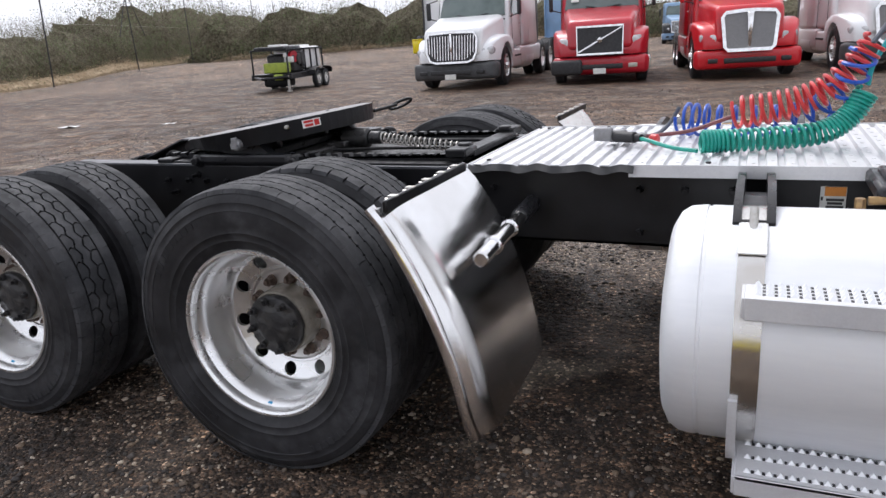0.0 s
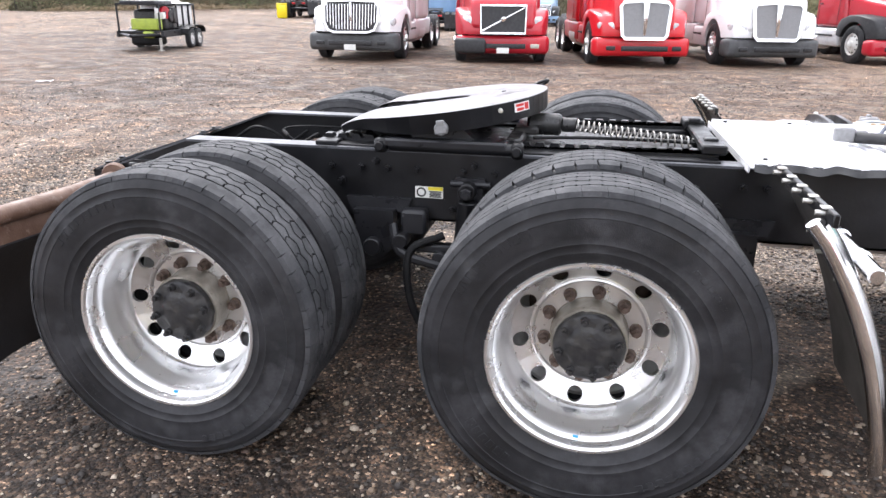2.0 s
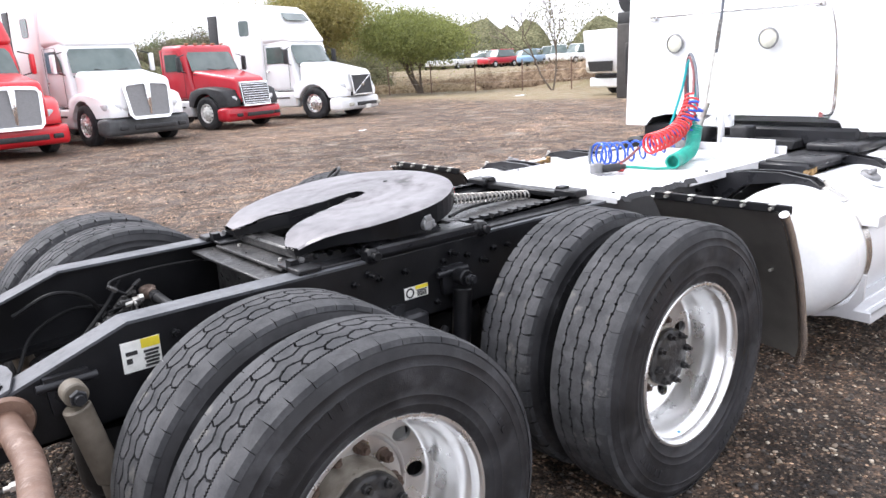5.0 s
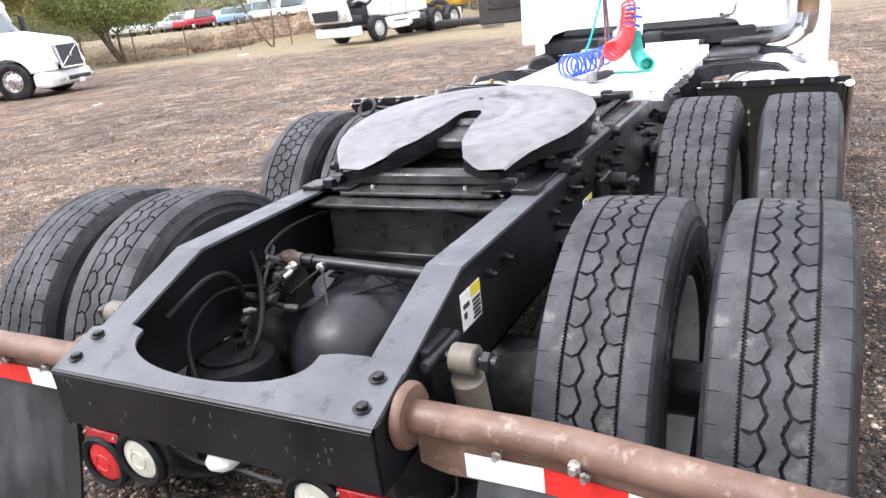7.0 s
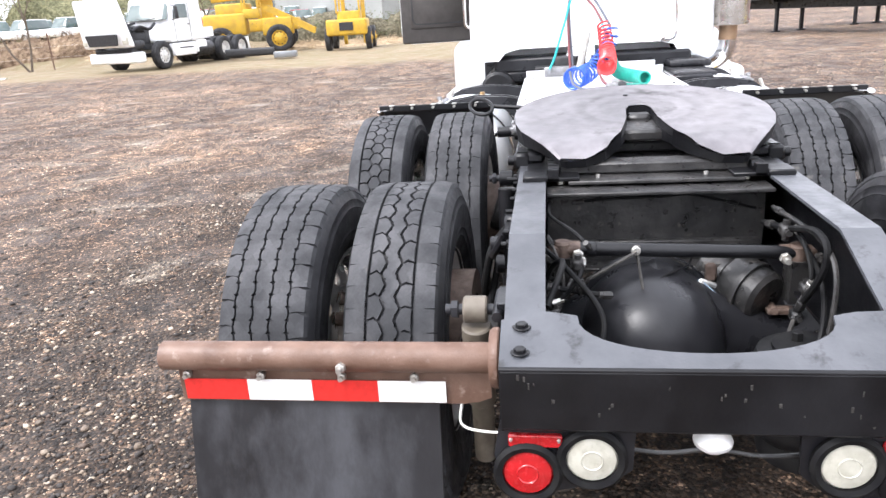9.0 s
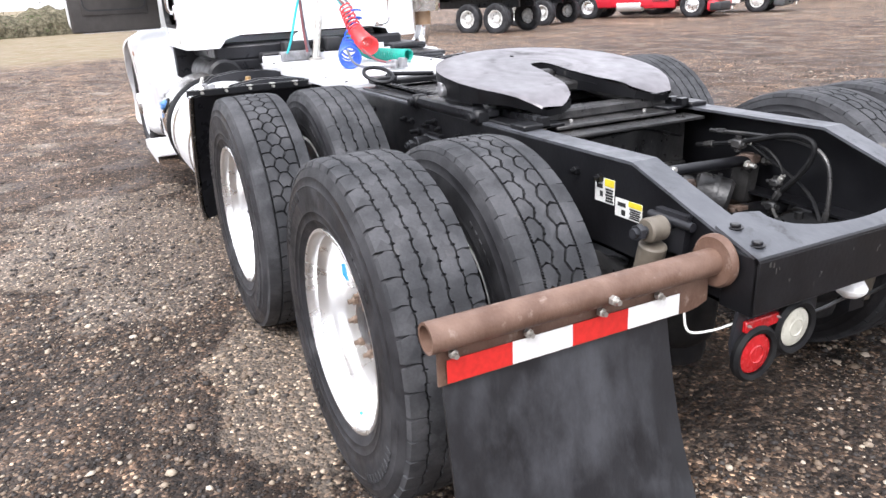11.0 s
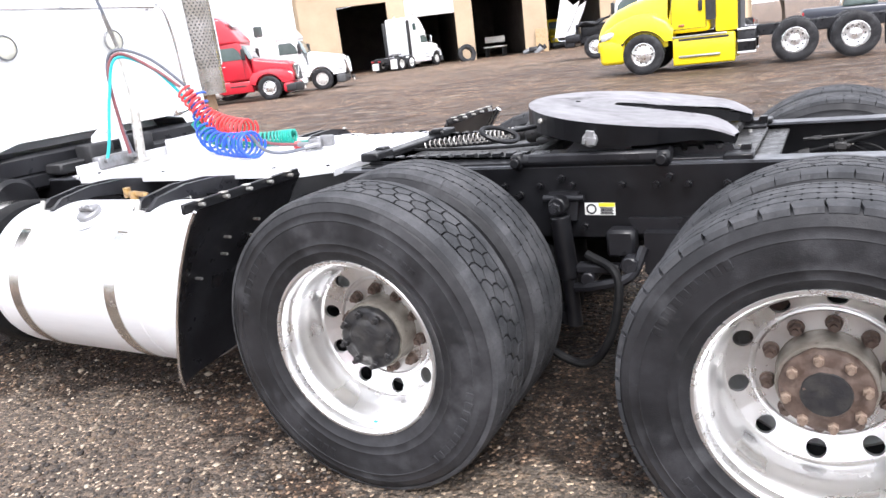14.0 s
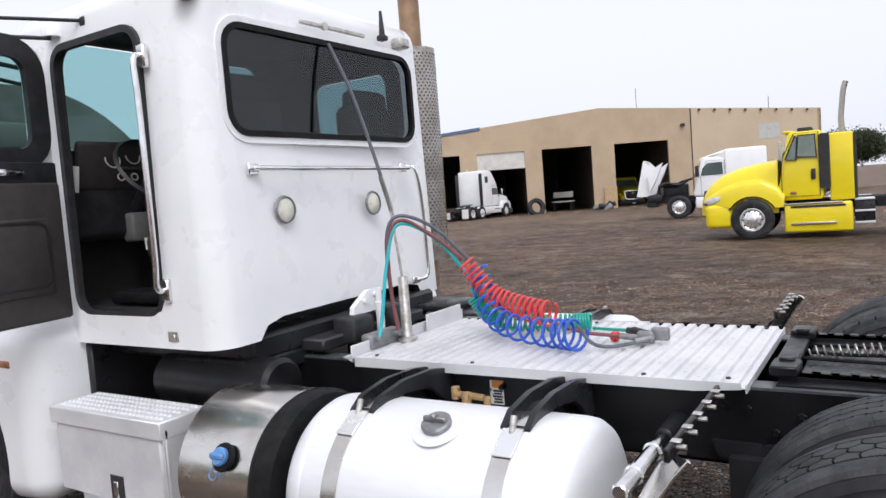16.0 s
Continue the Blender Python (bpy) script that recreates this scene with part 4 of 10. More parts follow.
# tail cross member: a plate with a bowed cut, and its face
SLOPE = 0.364


def tail_top(x):
    """Height of the sloping tail plate."""
    return 0.7745 + SLOPE * (x + 1.42)


arc = [(0.255 * -math.cos(a) + 0.02, -1.278 - 0.1 * math.sin(a) ** 0.8) for a in [math.pi * k / 20 for k in range(21)]]
cm, tp_ = Shape(), Shape()
tp_.prism([(-0.436, -1.416), (-0.436, -1.29), (-0.345, -1.265), (-0.28, -1.268)] + arc + [(0.32, -1.268), (0.345, -1.265), (0.436, -1.29), (0.436, -1.416)], (0, 0, tail_top(0)), Y, (1, 0, SLOPE), (0, 0, 0.009))
cm.box((-1.417, 0, 0.711), (0.012, 0.872, 0.134), 0.004)
cm.cyl((-1.415, -0.436, 0.777), (-1.415, 0.436, 0.777), 0.0075, n=12)
cm.box((-1.38, 0, 0.6425), (0.07, 0.86, 0.009), 0.002)
cm.box((-1.37, 0.4325, 0.71), (0.1, 0.007, 0.145), 0.002).box((-1.37, -0.4325, 0.71), (0.1, 0.007, 0.145), 0.002)
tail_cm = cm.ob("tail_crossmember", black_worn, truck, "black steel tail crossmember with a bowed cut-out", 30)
tp_.ob("tail_plate", sky_sheen_black, tail_cm, "scuffed sloping plate with a bowed cut-out, paled for sky sheen", 30)
chips = Shape()
rng_c = random.Random(11)
for k in range(26):
    chips.box((-1.4232, rng_c.uniform(-0.4, 0.4), rng_c.uniform(0.665, 0.765)), (0.0012, rng_c.uniform(0.002, 0.006), rng_c.uniform(0.003, 0.016)), 0.0002)
tagged(chips.ob("paint_chip", grime_light, tail_cm, "pale chips in the black paint"), "pale chips in the black paint", "", "", "stuff")
for s in (1, -1):
    for x, y in ((-1.31, 0.392), (-1.378, 0.394)):
        attach("bolt", BOLT_FLAT, truck, pose(x, y * s, tail_top(x) + 0.008, 90))

# cross members between the rails
for name, x, z0, z1, d in (("crossmember", -0.40, 0.64, 0.90, 0.012), ("crossmember", 0.35, 0.66, 0.9, 0.012), ("crossmember", 1.3, 0.66, 0.9, 0.012), ("crossmember", 2.4, 0.66, 0.9, 0.012)):
    Shape().box((x, 0, (z0 + z1) / 2), (d, 0.68, z1 - z0), 0.003).ob(name, grime, truck, "grimy black steel crossmember")
    Shape().box((x - 0.045, 0, z1 - 0.002), (0.11, 0.68, 0.012), 0.003).ob("crossmember_flange", grime, truck)
    Shape().box((x - 0.04, 0, z0 + 0.004), (0.09, 0.66, 0.01), 0.003).ob("crossmember_flange", grime, truck)
    Shape().box((x - 0.02, 0, z0 + 0.075), (0.03, 0.66, 0.02), 0.005).ob("crossmember_stiffener", grime, truck)
for y in (0.294, 0.174, -0.162, -0.285):
    bolt(-0.37, y, 0.904, "z", BOLT_Z, 0.95)

# axles and differentials
for x in (-0.66, 0.66):
    a = Shape()
    a.rev([(0.0, -1.0), (0.07, -1.0), (0.07, -0.62), (0.085, -0.5), (0.09, -0.32), (0.13, -0.2), (0.205, -0.09), (0.245, 0.0), (0.205, 0.09), (0.13, 0.2), (0.09, 0.32), (0.085, 0.5), (0.07, 0.62), (0.07, 1.0), (0, 1.0)], (x, 0.03, 0.5), (0, 1, 0), 40)
    a.rev([(0.0, -0.3), (0.06, -0.294), (0.12, -0.27), (0.165, -0.225), (0.195, -0.15), (0.205, -0.08), (0.205, 0.0), (0.222, 0.004), (0.222, 0.03), (0.2, 0.045), (0.18, 0.1), (0.12, 0.24), (0.09, 0.3), (0.0, 0.3)], (x, 0.045, 0.53), (1, 0, 0), 40)
    a.ob("axle_housing", black_paint, truck, "oily black drive axle housing with round differential")
    for s in (1, -1):
        d = Shape()
        d.rev([(0.13, 0.0), (0.205, 0.0), (0.205, 0.2), (0.19, 0.21), (0.13, 0.21)], (x, 0.56 * s, 0.5), (0, s, 0), 36, ring=True)
        d.ob("brake_drum", rust_hub, truck, "rusty brake drum")
        b = Shape()
        b.cyl((x - 0.22, 0.46 * s, 0.56), (x - 0.22, 0.58 * s, 0.6), 0.085, n=24, ch=0.01)
        b.cyl((x - 0.22, 0.37 * s, 0.54), (x - 0.22, 0.46 * s, 0.56), 0.07, n=24, ch=0.01)
        b.ob("brake_chamber", grime, truck, "grimy brake chamber")
        # trailing arm, air bag and shock
        t = Shape()
        t.prism([(x + 0.52, 0.6), (x + 0.5, 0.52), (x + 0.05, 0.36), (x - 0.46, 0.33), (x - 0.46, 0.38), (x - 0.05, 0.43), (x + 0.4, 0.62)], (0, 0.4 * s, 0), X, Z, (0, 0.075 * s, 0))
        t.ob("trailing_arm", black_paint, truck, "black suspension arm")
        h = Shape()
        h.prism([(x + 0.40, 0.7), (x + 0.56, 0.7), (x + 0.56, 0.56), (x + 0.5, 0.5), (x + 0.42, 0.56)], (0, 0.435 * s, 0), X, Z, (0, 0.06 * s, 0))
        h.prism([(x + 0.36, 0.74), (x + 0.62, 0.74), (x + 0.6, 0.685), (x + 0.38, 0.685)], (0, 0.432 * s, 0), X, Z, (0, 0.02 * s, 0))
        h.cyl((x + 0.48, 0.42 * s, 0.56), (x + 0.48, 0.53 * s, 0.56), 0.035, n=16, ch=0.004)
        h.ob("suspension_hanger", black_paint, truck, "black cast suspension hanger")
        ab = Shape()
        bx = x - 0.36
        ab.rev([(0.0, 0.34), (0.1, 0.34), (0.105, 0.36), (0.105, 0.4), (0.12, 0.415), (0.126, 0.44), (0.13, 0.52), (0.126, 0.6), (0.118, 0.622), (0.09, 0.632), (0, 0.634)], (bx, 0.29 * s, 0), (0, 0, 1), 32)
        ab.rev([(0.0, 0.632), (0.085, 0.632), (0.085, 0.642), (0.0, 0.642)], (bx, 0.29 * s, 0), (0, 0, 1), 24).cyl((bx + 0.03, 0.27 * s, 0.64), (bx + 0.03, 0.27 * s, 0.665), 0.014, n=6, ch=0.002)
        ab.ob("air_spring", rubber_black, truck, "black rubber air spring")

# shocks
for x, s, zt, lean, col in ((-1.16, 1, 0.80, 0.05, None), (-1.16, -1, 0.80, 0.05, None), (0.19, 1, 0.80, -0.02, 1), (0.19, -1, 0.80, -0.02, 1)):
    k = Shape()
    y = 0.505 * s
    k.cyl((x, y, zt - 0.04), (x + lean, y, zt - 0.27), 0.036, n=20, ch=0.004)
    k.cyl((x + lean, y, zt - 0.27), (x + lean * 1.5, y, zt - 0.45), 0.028, n=16)
    k.cyl((x, y - 0.028, zt), (x, y + 0.028, zt), 0.032, n=18, ch=0.004)
    hub_tan_or = black_worn if col else surf("brown_shock_tube", (0.1, 0.085, 0.065), (0.17, 0.145, 0.115), rough=0.5, scale=12, spot=(0.06, 0.045, 0.035), spot_scale=18)
    sk = k.ob("shock_absorber", hub_tan_or, truck, "worn tubular shock absorber")
    br = Shape()
    br.cyl((x, 0.43 * s, zt), (x, 0.575 * s, zt), 0.013, n=12)
    br.cyl((x, 0.545 * s, zt), (x, 0.562 * s, zt), 0.022, n=6, ch=0.002)
    br.prism([(x - 0.055, zt + 0.035), (x + 0.055, zt + 0.035), (x + 0.045, zt - 0.07), (x - 0.045, zt - 0.07)], (0, 0.431 * s, 0), X, Z, (0, 0.02 * s, 0))
    br.cyl((x - 0.075, 0.45 * s, zt + 0.012), (x + 0.075, 0.45 * s, zt + 0.012), 0.012, n=10)
    br.ob("shock_mount", black_paint, truck, "black shock mount with bright bolt")

# torque rod over the rear axle
Shape().cyl((-0.697, 0.285, 0.791), (-0.705, -0.345, 0.772), 0.0195, n=18).cyl((-0.7, 0.225, 0.79), (-0.7, 0.2, 0.789), 0.0225, n=18, ch=0.002).ob("torque_rod", black_worn, truck, "black tubular torque rod")
for y, z in ((0.295, 0.791), (-0.35, 0.772)):
    q = 1 if y > 0 else -1
    e = Shape()
    e.cyl((-0.7, y, z - 0.026), (-0.7, y, z + 0.024), 0.027, n=20, ch=0.006)
    e.cyl((-0.7, y, z), (-0.7, y - 0.05 * q, z), 0.025, 0.021, n=16)
    e.box((-0.7, y + 0.02 * q, z), (0.05, 0.05, 0.03), 0.008)
    e.ob("torque_rod_end", rust_hub, truck, "rusty torque rod bushing")
    Shape().prism([(-0.735, z - 0.02), (-0.66, z - 0.02), (-0.64, z - 0.15), (-0.72, z - 0.15)], (0, y - 0.02 * q, 0), X, Z, (0, 0.045 * q, 0)).ob("rod_bracket", grime, truck, "grimy torque rod bracket")
    for dy in (-0.042, 0.045):
        Shape().cyl((-0.735, y + dy, z - 0.004), (-0.775, y + dy, z - 0.004), 0.0085, n=8).cyl((-0.735, y + dy, z - 0.004), (-0.752, y + dy, z - 0.004), 0.0155, n=6, ch=0.002).ob("bushing_bolt", zinc if dy * q < 0 else grime_light, truck, "dull bright bushing bolt")
# levelling arm, its thin rod down to a clip on the axle bowl
Shape().prism([(-0.012, -0.009), (0.012, -0.009), (0.008, 0.009), (-0.008, 0.009)], (-0.79, 0.235, 0.725), (0, 0.1, 0.15), (1, 0, 0), (-0.02, -0.137, 0.092)).cyl((-0.8, 0.098, 0.81), (-0.8, 0.098, 0.83), 0.012, n=12, ch=0.003).ob("height_arm", grime_light, truck, "dull grey levelling arm")
Shape().cyl((-0.812, 0.1, 0.818), (-0.796, 0.1, 0.818), 0.013, n=12, ch=0.003).ob("height_joint", zinc, truck, "dull bright ball joint")
Shape().tube([(-0.803, 0.098, 0.815), (-0.83, 0.078, 0.69), (-0.845, 0.077, 0.665)], 0.0045, 6).tube([(-0.85, 0.077, 0.65), (-0.9, 0.077, 0.58), (-0.92, 0.077, 0.5)], 0.0035, 6).ob("height_rod", grime_light, truck, "thin dull levelling rod")
Shape().box((-0.846, 0.077, 0.662), (0.014, 0.046, 0.032), 0.003, Euler((0, -0.6, 0)).to_matrix()).cyl((-0.85, 0.077, 0.665), (-0.866, 0.077, 0.675), 0.011, n=6, ch=0.002).ob("breather_clip", grime, truck, "small black clip with bolt")
Shape().tube(bezier([(-0.83, 0.055, 0.69), (-0.78, 0.03, 0.725), (-0.74, -0.02, 0.735), (-0.69, -0.06, 0.735), (-0.67, -0.075, 0.76)], 6), 0.0035, 6).ob("breather_line", rubber_black, truck, "thin black breather line")
Shape().tube(bezier([(-0.62, 0.13, 0.745), (-0.68, 0.06, 0.775), (-0.7, 0.0, 0.765), (-0.69, -0.07, 0.72)], 6), 0.004, 6).ob("axle_vent_line", grime_light, truck, "pale thin vent line over the axle")
Shape().sheet(lambda u, v: (-0.672 - 0.012 * v - 0.008 * u, -0.1 - 0.04 * u, 0.672 - 0.04 * u + 0.014 * v), 4, 2, 0.0012).ob("axle_tag", tag_blue, truck, "small blue and white tag on axle bowl")
bc = Shape()
bc.cyl((-0.7, -0.28, 0.63), (-0.6, -0.2, 0.66), 0.078, n=24, ch=0.012)
bc.rev([(0.07, 0.05), (0.088, 0.05), (0.088, 0.066), (0.07, 0.066)], (-0.7, -0.28, 0.63), (0.1, 0.08, 0.03), 24, ring=True)
bc.cyl((-0.6, -0.2, 0.66), (-0.53, -0.14, 0.68), 0.05, n=20, ch=0.008)
bc.ob("brake_actuator", grime, truck, "grimy round air brake actuator")
Shape().box((-0.71, -0.315, 0.6), (0.035, 0.075, 0.018), 0.004).cyl((-0.74, -0.29, 0.61), (-0.66, -0.3, 0.6), 0.011, n=8).box((-0.66, -0.13, 0.7), (0.03, 0.03, 0.05), 0.006).ob("slack_adjuster", rust_hub, truck, "rusty brake slack adjuster")
Shape().cyl((-0.6, -0.17, 0.7), (-0.6, -0.12, 0.7), 0.012, n=6, ch=0.002).cyl((-0.62, -0.15, 0.665), (-0.62, -0.11, 0.68), 0.01, n=6, ch=0.002).ob("brake_fitting", grime_light, truck, "dull brake fittings")

# air lines and wiring in the tail bay: tube radius, then the points of its run
LINES = [(0.0055, [(-0.42, 0.33, 0.86), (-0.62, 0.33, 0.87), (-0.8, 0.27, 0.875), (-0.85, 0.24, 0.86), (-0.8, 0.22, 0.82)]),
         (0.005, [(-0.72, 0.335, 0.83), (-0.82, 0.3, 0.77), (-0.86, 0.3, 0.7), (-0.88, 0.335, 0.64)]),
         (0.0055, [(-0.78, 0.24, 0.78), (-0.86, 0.255, 0.76), (-0.88, 0.3, 0.71), (-0.9, 0.335, 0.7)]),
         (0.0055, [(-0.78, 0.25, 0.77), (-0.86, 0.29, 0.72), (-0.9, 0.32, 0.66), (-0.93, 0.33, 0.6)]),
         (0.008, [(-0.86, 0.33, 0.735), (-0.86, 0.26, 0.722), (-0.86, 0.2, 0.712), (-0.85, 0.165, 0.706)]),
         (0.0055, [(-0.92, 0.33, 0.62), (-0.98, 0.27, 0.62), (-1.0, 0.22, 0.6), (-1.02, 0.2, 0.54)]),
         (0.0095, [(-0.5, -0.31, 0.8), (-0.66, -0.325, 0.83), (-0.86, -0.325, 0.885), (-0.96, -0.325, 0.88), (-0.97, -0.325, 0.83), (-0.93, -0.32, 0.76), (-0.87, -0.315, 0.69), (-0.85, -0.31, 0.64)]),
         (0.007, [(-0.55, -0.32, 0.86), (-0.75, -0.33, 0.87), (-0.93, -0.333, 0.87), (-1.02, -0.333, 0.82), (-1.05, -0.32, 0.7), (-1.05, -0.3, 0.58)]),
         (0.006, [(-0.7, -0.34, 0.84), (-0.8, -0.335, 0.82), (-0.86, -0.335, 0.76), (-0.84, -0.33, 0.7)]),
         (0.006, [(-0.85, -0.31, 0.65), (-0.9, -0.28, 0.62), (-0.97, -0.25, 0.59), (-1.0, -0.22, 0.54)]),
         (0.0045, [(-0.412, 0.26, 0.85), (-0.418, 0.15, 0.862), (-0.416, -0.02, 0.866), (-0.42, -0.1, 0.872), (-0.416, -0.2, 0.85), (-0.412, -0.31, 0.82)])]
for i_, (r_, pts) in enumerate(LINES):
    Shape().tube(bezier(pts, 8), r_, 7).ob("air_line", (rubber_black, grime_light, rubber_black, grime)[i_ % 4], truck, "black air line" if i_ % 4 != 1 else "dusty grey air line")
    line_ = bezier(pts, 8)
    for q_ in (0.06, 0.9):
        j_ = int(q_ * (len(line_) - 2))
        a_, b_ = line_[j_], line_[j_ + 1]
        d_ = (b_ - a_).normalized()
        Shape().cyl(a_ - d_ * 0.014, a_ + d_ * 0.014, r_ + 0.004, n=6, ch=0.0015).cyl(a_ - d_ * 0.024, a_ - d_ * 0.014, r_ + 0.002, n=10).ob("air_fitting", (grime_light, grime, zinc)[(i_ + int(q_ * 10)) % 3] if i_ % 3 else grime, truck, "small dull metal air fitting")
for p, q in (((-0.86, 0.25, 0.735), 0.026), ((-0.8, 0.255, 0.78), 0.03), ((-0.9, 0.32, 0.68), 0.026), ((-0.97, 0.28, 0.63), 0.03), ((-0.84, -0.33, 0.72), 0.026), ((-0.85, -0.31, 0.645), 0.028), ((-0.68, -0.32, 0.83), 0.032)):
    f = Shape()
    f.box(p, (q * 1.4, q, q), 0.005)
    f.cyl((p[0] - q, p[1], p[2]), (p[0] + q * 1.2, p[1], p[2]), q * 0.3, n=8)
    f.cyl((p[0], p[1], p[2] - q * 0.9), (p[0], p[1], p[2] + q * 0.9), q * 0.34, n=6)
    f.ob("valve_fitting", grime, truck, "grimy air fitting")
tag_ = Shape().rbox((-0.665, -0.119, 0.66), (0.012, 0.075, 0.034), 0.004, 2, None, Euler((0.5, -0.5, 0.3)).to_matrix()).ob("paper_tag", decal_white, truck, "white tag with blue end on axle")
Shape().rbox((-0.672, -0.098, 0.668), (0.012, 0.024, 0.03), 0.004, 2, None, Euler((0.5, -0.5, 0.3)).to_matrix()).ob("tag_end", blue_chalk, tag_, "blue tag end")
# black hose loops lying in the bay
for i_, pts in enumerate((((-1.15, 0.34, 0.8), (-1.02, 0.3, 0.86), (-0.9, 0.33, 0.8), (-0.86, 0.36, 0.66), (-0.98, 0.3, 0.58)), ((-1.18, 0.26, 0.62), (-1.1, 0.34, 0.72), (-0.95, 0.37, 0.77), (-0.8, 0.34, 0.74), (-0.72, 0.28, 0.68)),
                          ((-0.78, 0.37, 0.84), (-0.86, 0.28, 0.78), (-0.98, 0.2, 0.7), (-1.06, 0.22, 0.6)), ((-0.72, -0.34, 0.83), (-0.84, -0.36, 0.76), (-0.98, -0.33, 0.7), (-1.08, -0.28, 0.6)))):
    Shape().tube(bezier(pts, 8), 0.008 - 0.001 * (i_ % 2), 8).ob("air_line", rubber_black, truck, "black air line")
# studs on the suspension hangers' bolting
STUD = Shape().cyl((0, 0, 0), (0, 0.014, 0), 0.015, n=6, ch=0.0015).cyl((0, 0, 0), (0, 0.05, 0), 0.0085, n=10).mesh("stud", black_worn)
for s in (1, -1):
    for x_, z_ in ((0.2, 0.88), (0.36, 0.82), (-0.18, 0.88), (-0.32, 0.8), (1.0, 0.84), (1.08, 0.78)):
        attach("stud", STUD, truck, pose(x_, 0.43 * s, z_, 0, 0, 0 if s > 0 else 180), "long bolt end with nut")
# drooping brake hoses between the axles
for s in (1, -1):
    Shape().tube(bezier([(0.1, 0.5 * s, 0.62), (-0.02, 0.56 * s, 0.56), (0.0, 0.6 * s, 0.36), (0.1, 0.6 * s, 0.24), (0.26, 0.58 * s, 0.3), (0.34, 0.55 * s, 0.45)], 8), 0.016, 9).ob("brake_hose", rubber_black, truck, "drooping black rubber brake hose")
    q = Shape()
    q.box((-0.02, 0.47 * s, 0.66), (0.1, 0.07, 0.1), 0.012)
    q.cyl((-0.06, 0.48 * s, 0.6), (-0.06, 0.56 * s, 0.6), 0.03, n=12, ch=0.004)
    q.box((0.06, 0.5 * s, 0.57), (0.16, 0.05, 0.035), 0.01)
    q.tube(bezier([(-0.1, 0.5 * s, 0.65), (-0.06, 0.55 * s, 0.56), (0.06, 0.55 * s, 0.52), (0.14, 0.52 * s, 0.5)], 5), 0.018, 8)
    q.cyl((0.09, 0.45 * s, 0.54), (0.09, 0.55 * s, 0.54), 0.026, n=12, ch=0.004)
    q.ob("height_control_linkage", black_paint, truck, "grimy black linkage and valve")

# driveshaft and gear clutter seen through the frame
ds = Shape()
ds.cyl((-0.42, 0.02, 0.58), (0.36, 0.02, 0.6), 0.05, n=20)
ds.cyl((0.95, 0.02, 0.6), (3.5, 0.02, 0.7), 0.055, n=20)
ds.ob("driveshaft", grime, truck, "grimy driveshaft")
for x, r in ((1.75, 0.13), (2.2, 0.13)):
    t = Shape()
    t.cyl((x, -0.3, 0.76), (x, 0.3, 0.76), r, n=28, ch=0.03)
    t.ob("air_tank", black_paint, truck, "black air reservoir")


# ---- decals on the rails
def decal(x0, x1, z0, z1, y, s, split, top=False, head=None):
    """A white label with a yellow head and dark unreadable bars."""
    d = Shape().box(((x0 + x1) / 2, y, (z0 + z1) / 2), (x1 - x0, 0.0012, z1 - z0), 0.0003).ob("warning_label", decal_white, truck, "white and yellow warning label with unreadable text")
    yy = y + 0.0012 * s
    if s > 0:
        x0, x1 = x1, x0
    wide = abs(x1 - x0)
    a = Shape().box((x0 * (1 - split) / 2 + x1 * (1 + split) / 2, yy, z1 - (z1 - z0) * 0.16), (wide * (1 - split) * 0.96, 0.0012, (z1 - z0) * 0.3), 0.0003)
    a.ob("label_head", head or decal_yellow, d)
    b = Shape()
    n = 5
    for k in range(n):
        z = z0 + (z1 - z0) * (0.08 + 0.58 * k / n)
        b.box((x0 * (1 - split) / 2 + x1 * (1 + split) / 2, yy, z + 0.002), (wide * (1 - split) * (0.8 - 0.12 * (k % 2)), 0.0012, (z1 - z0) * 0.085), 0.0002)
    b.ob("label_text", decal_black, d)
    c = Shape()
    cx = x0 + (x1 - x0) * split / 2
    if top:
        c.box((cx, yy, (z0 + z1) / 2 + 0.01), (wide * split * 0.6, 0.0012, 0.012), 0.0003).box((cx - 0.008, yy, (z0 + z1) / 2 - 0.012), (wide * split * 0.3, 0.0012, 0.016), 0.0003)
    else:
        c.rev([(0.013, 0), (0.019, 0), (0.019, 0.0012), (0.013, 0.0012)], (cx, yy, (z0 + z1) / 2), (0, s, 0), 24, ring=True)
    c.ob("label_sign", decal_black, d)


for s, xd in ((-1, 0.032), (1, 0.07)):
    decal(xd - 0.06, xd + 0.05, 0.745, 0.79, 0.4315 * s, s, 0.45)
decal(-1.013, -0.905, 0.778, 0.869, -0.4315, -1, 0.5, top=True)
decal(-0.92, -0.835, 0.79, 0.862, 0.4315, 1, 0.5, top=True)
decal(-1.035, -0.925, 0.765, 0.818, 0.4315, 1, 0.5, top=True)
decal(2.338, 2.412, 0.783, 0.882, -0.4315, -1, 0.15, top=True, head=decal_orange)
decal(2.08, 2.142, 0.783, 0.882, 0.4315, 1, 0.15, top=True, head=decal_orange)

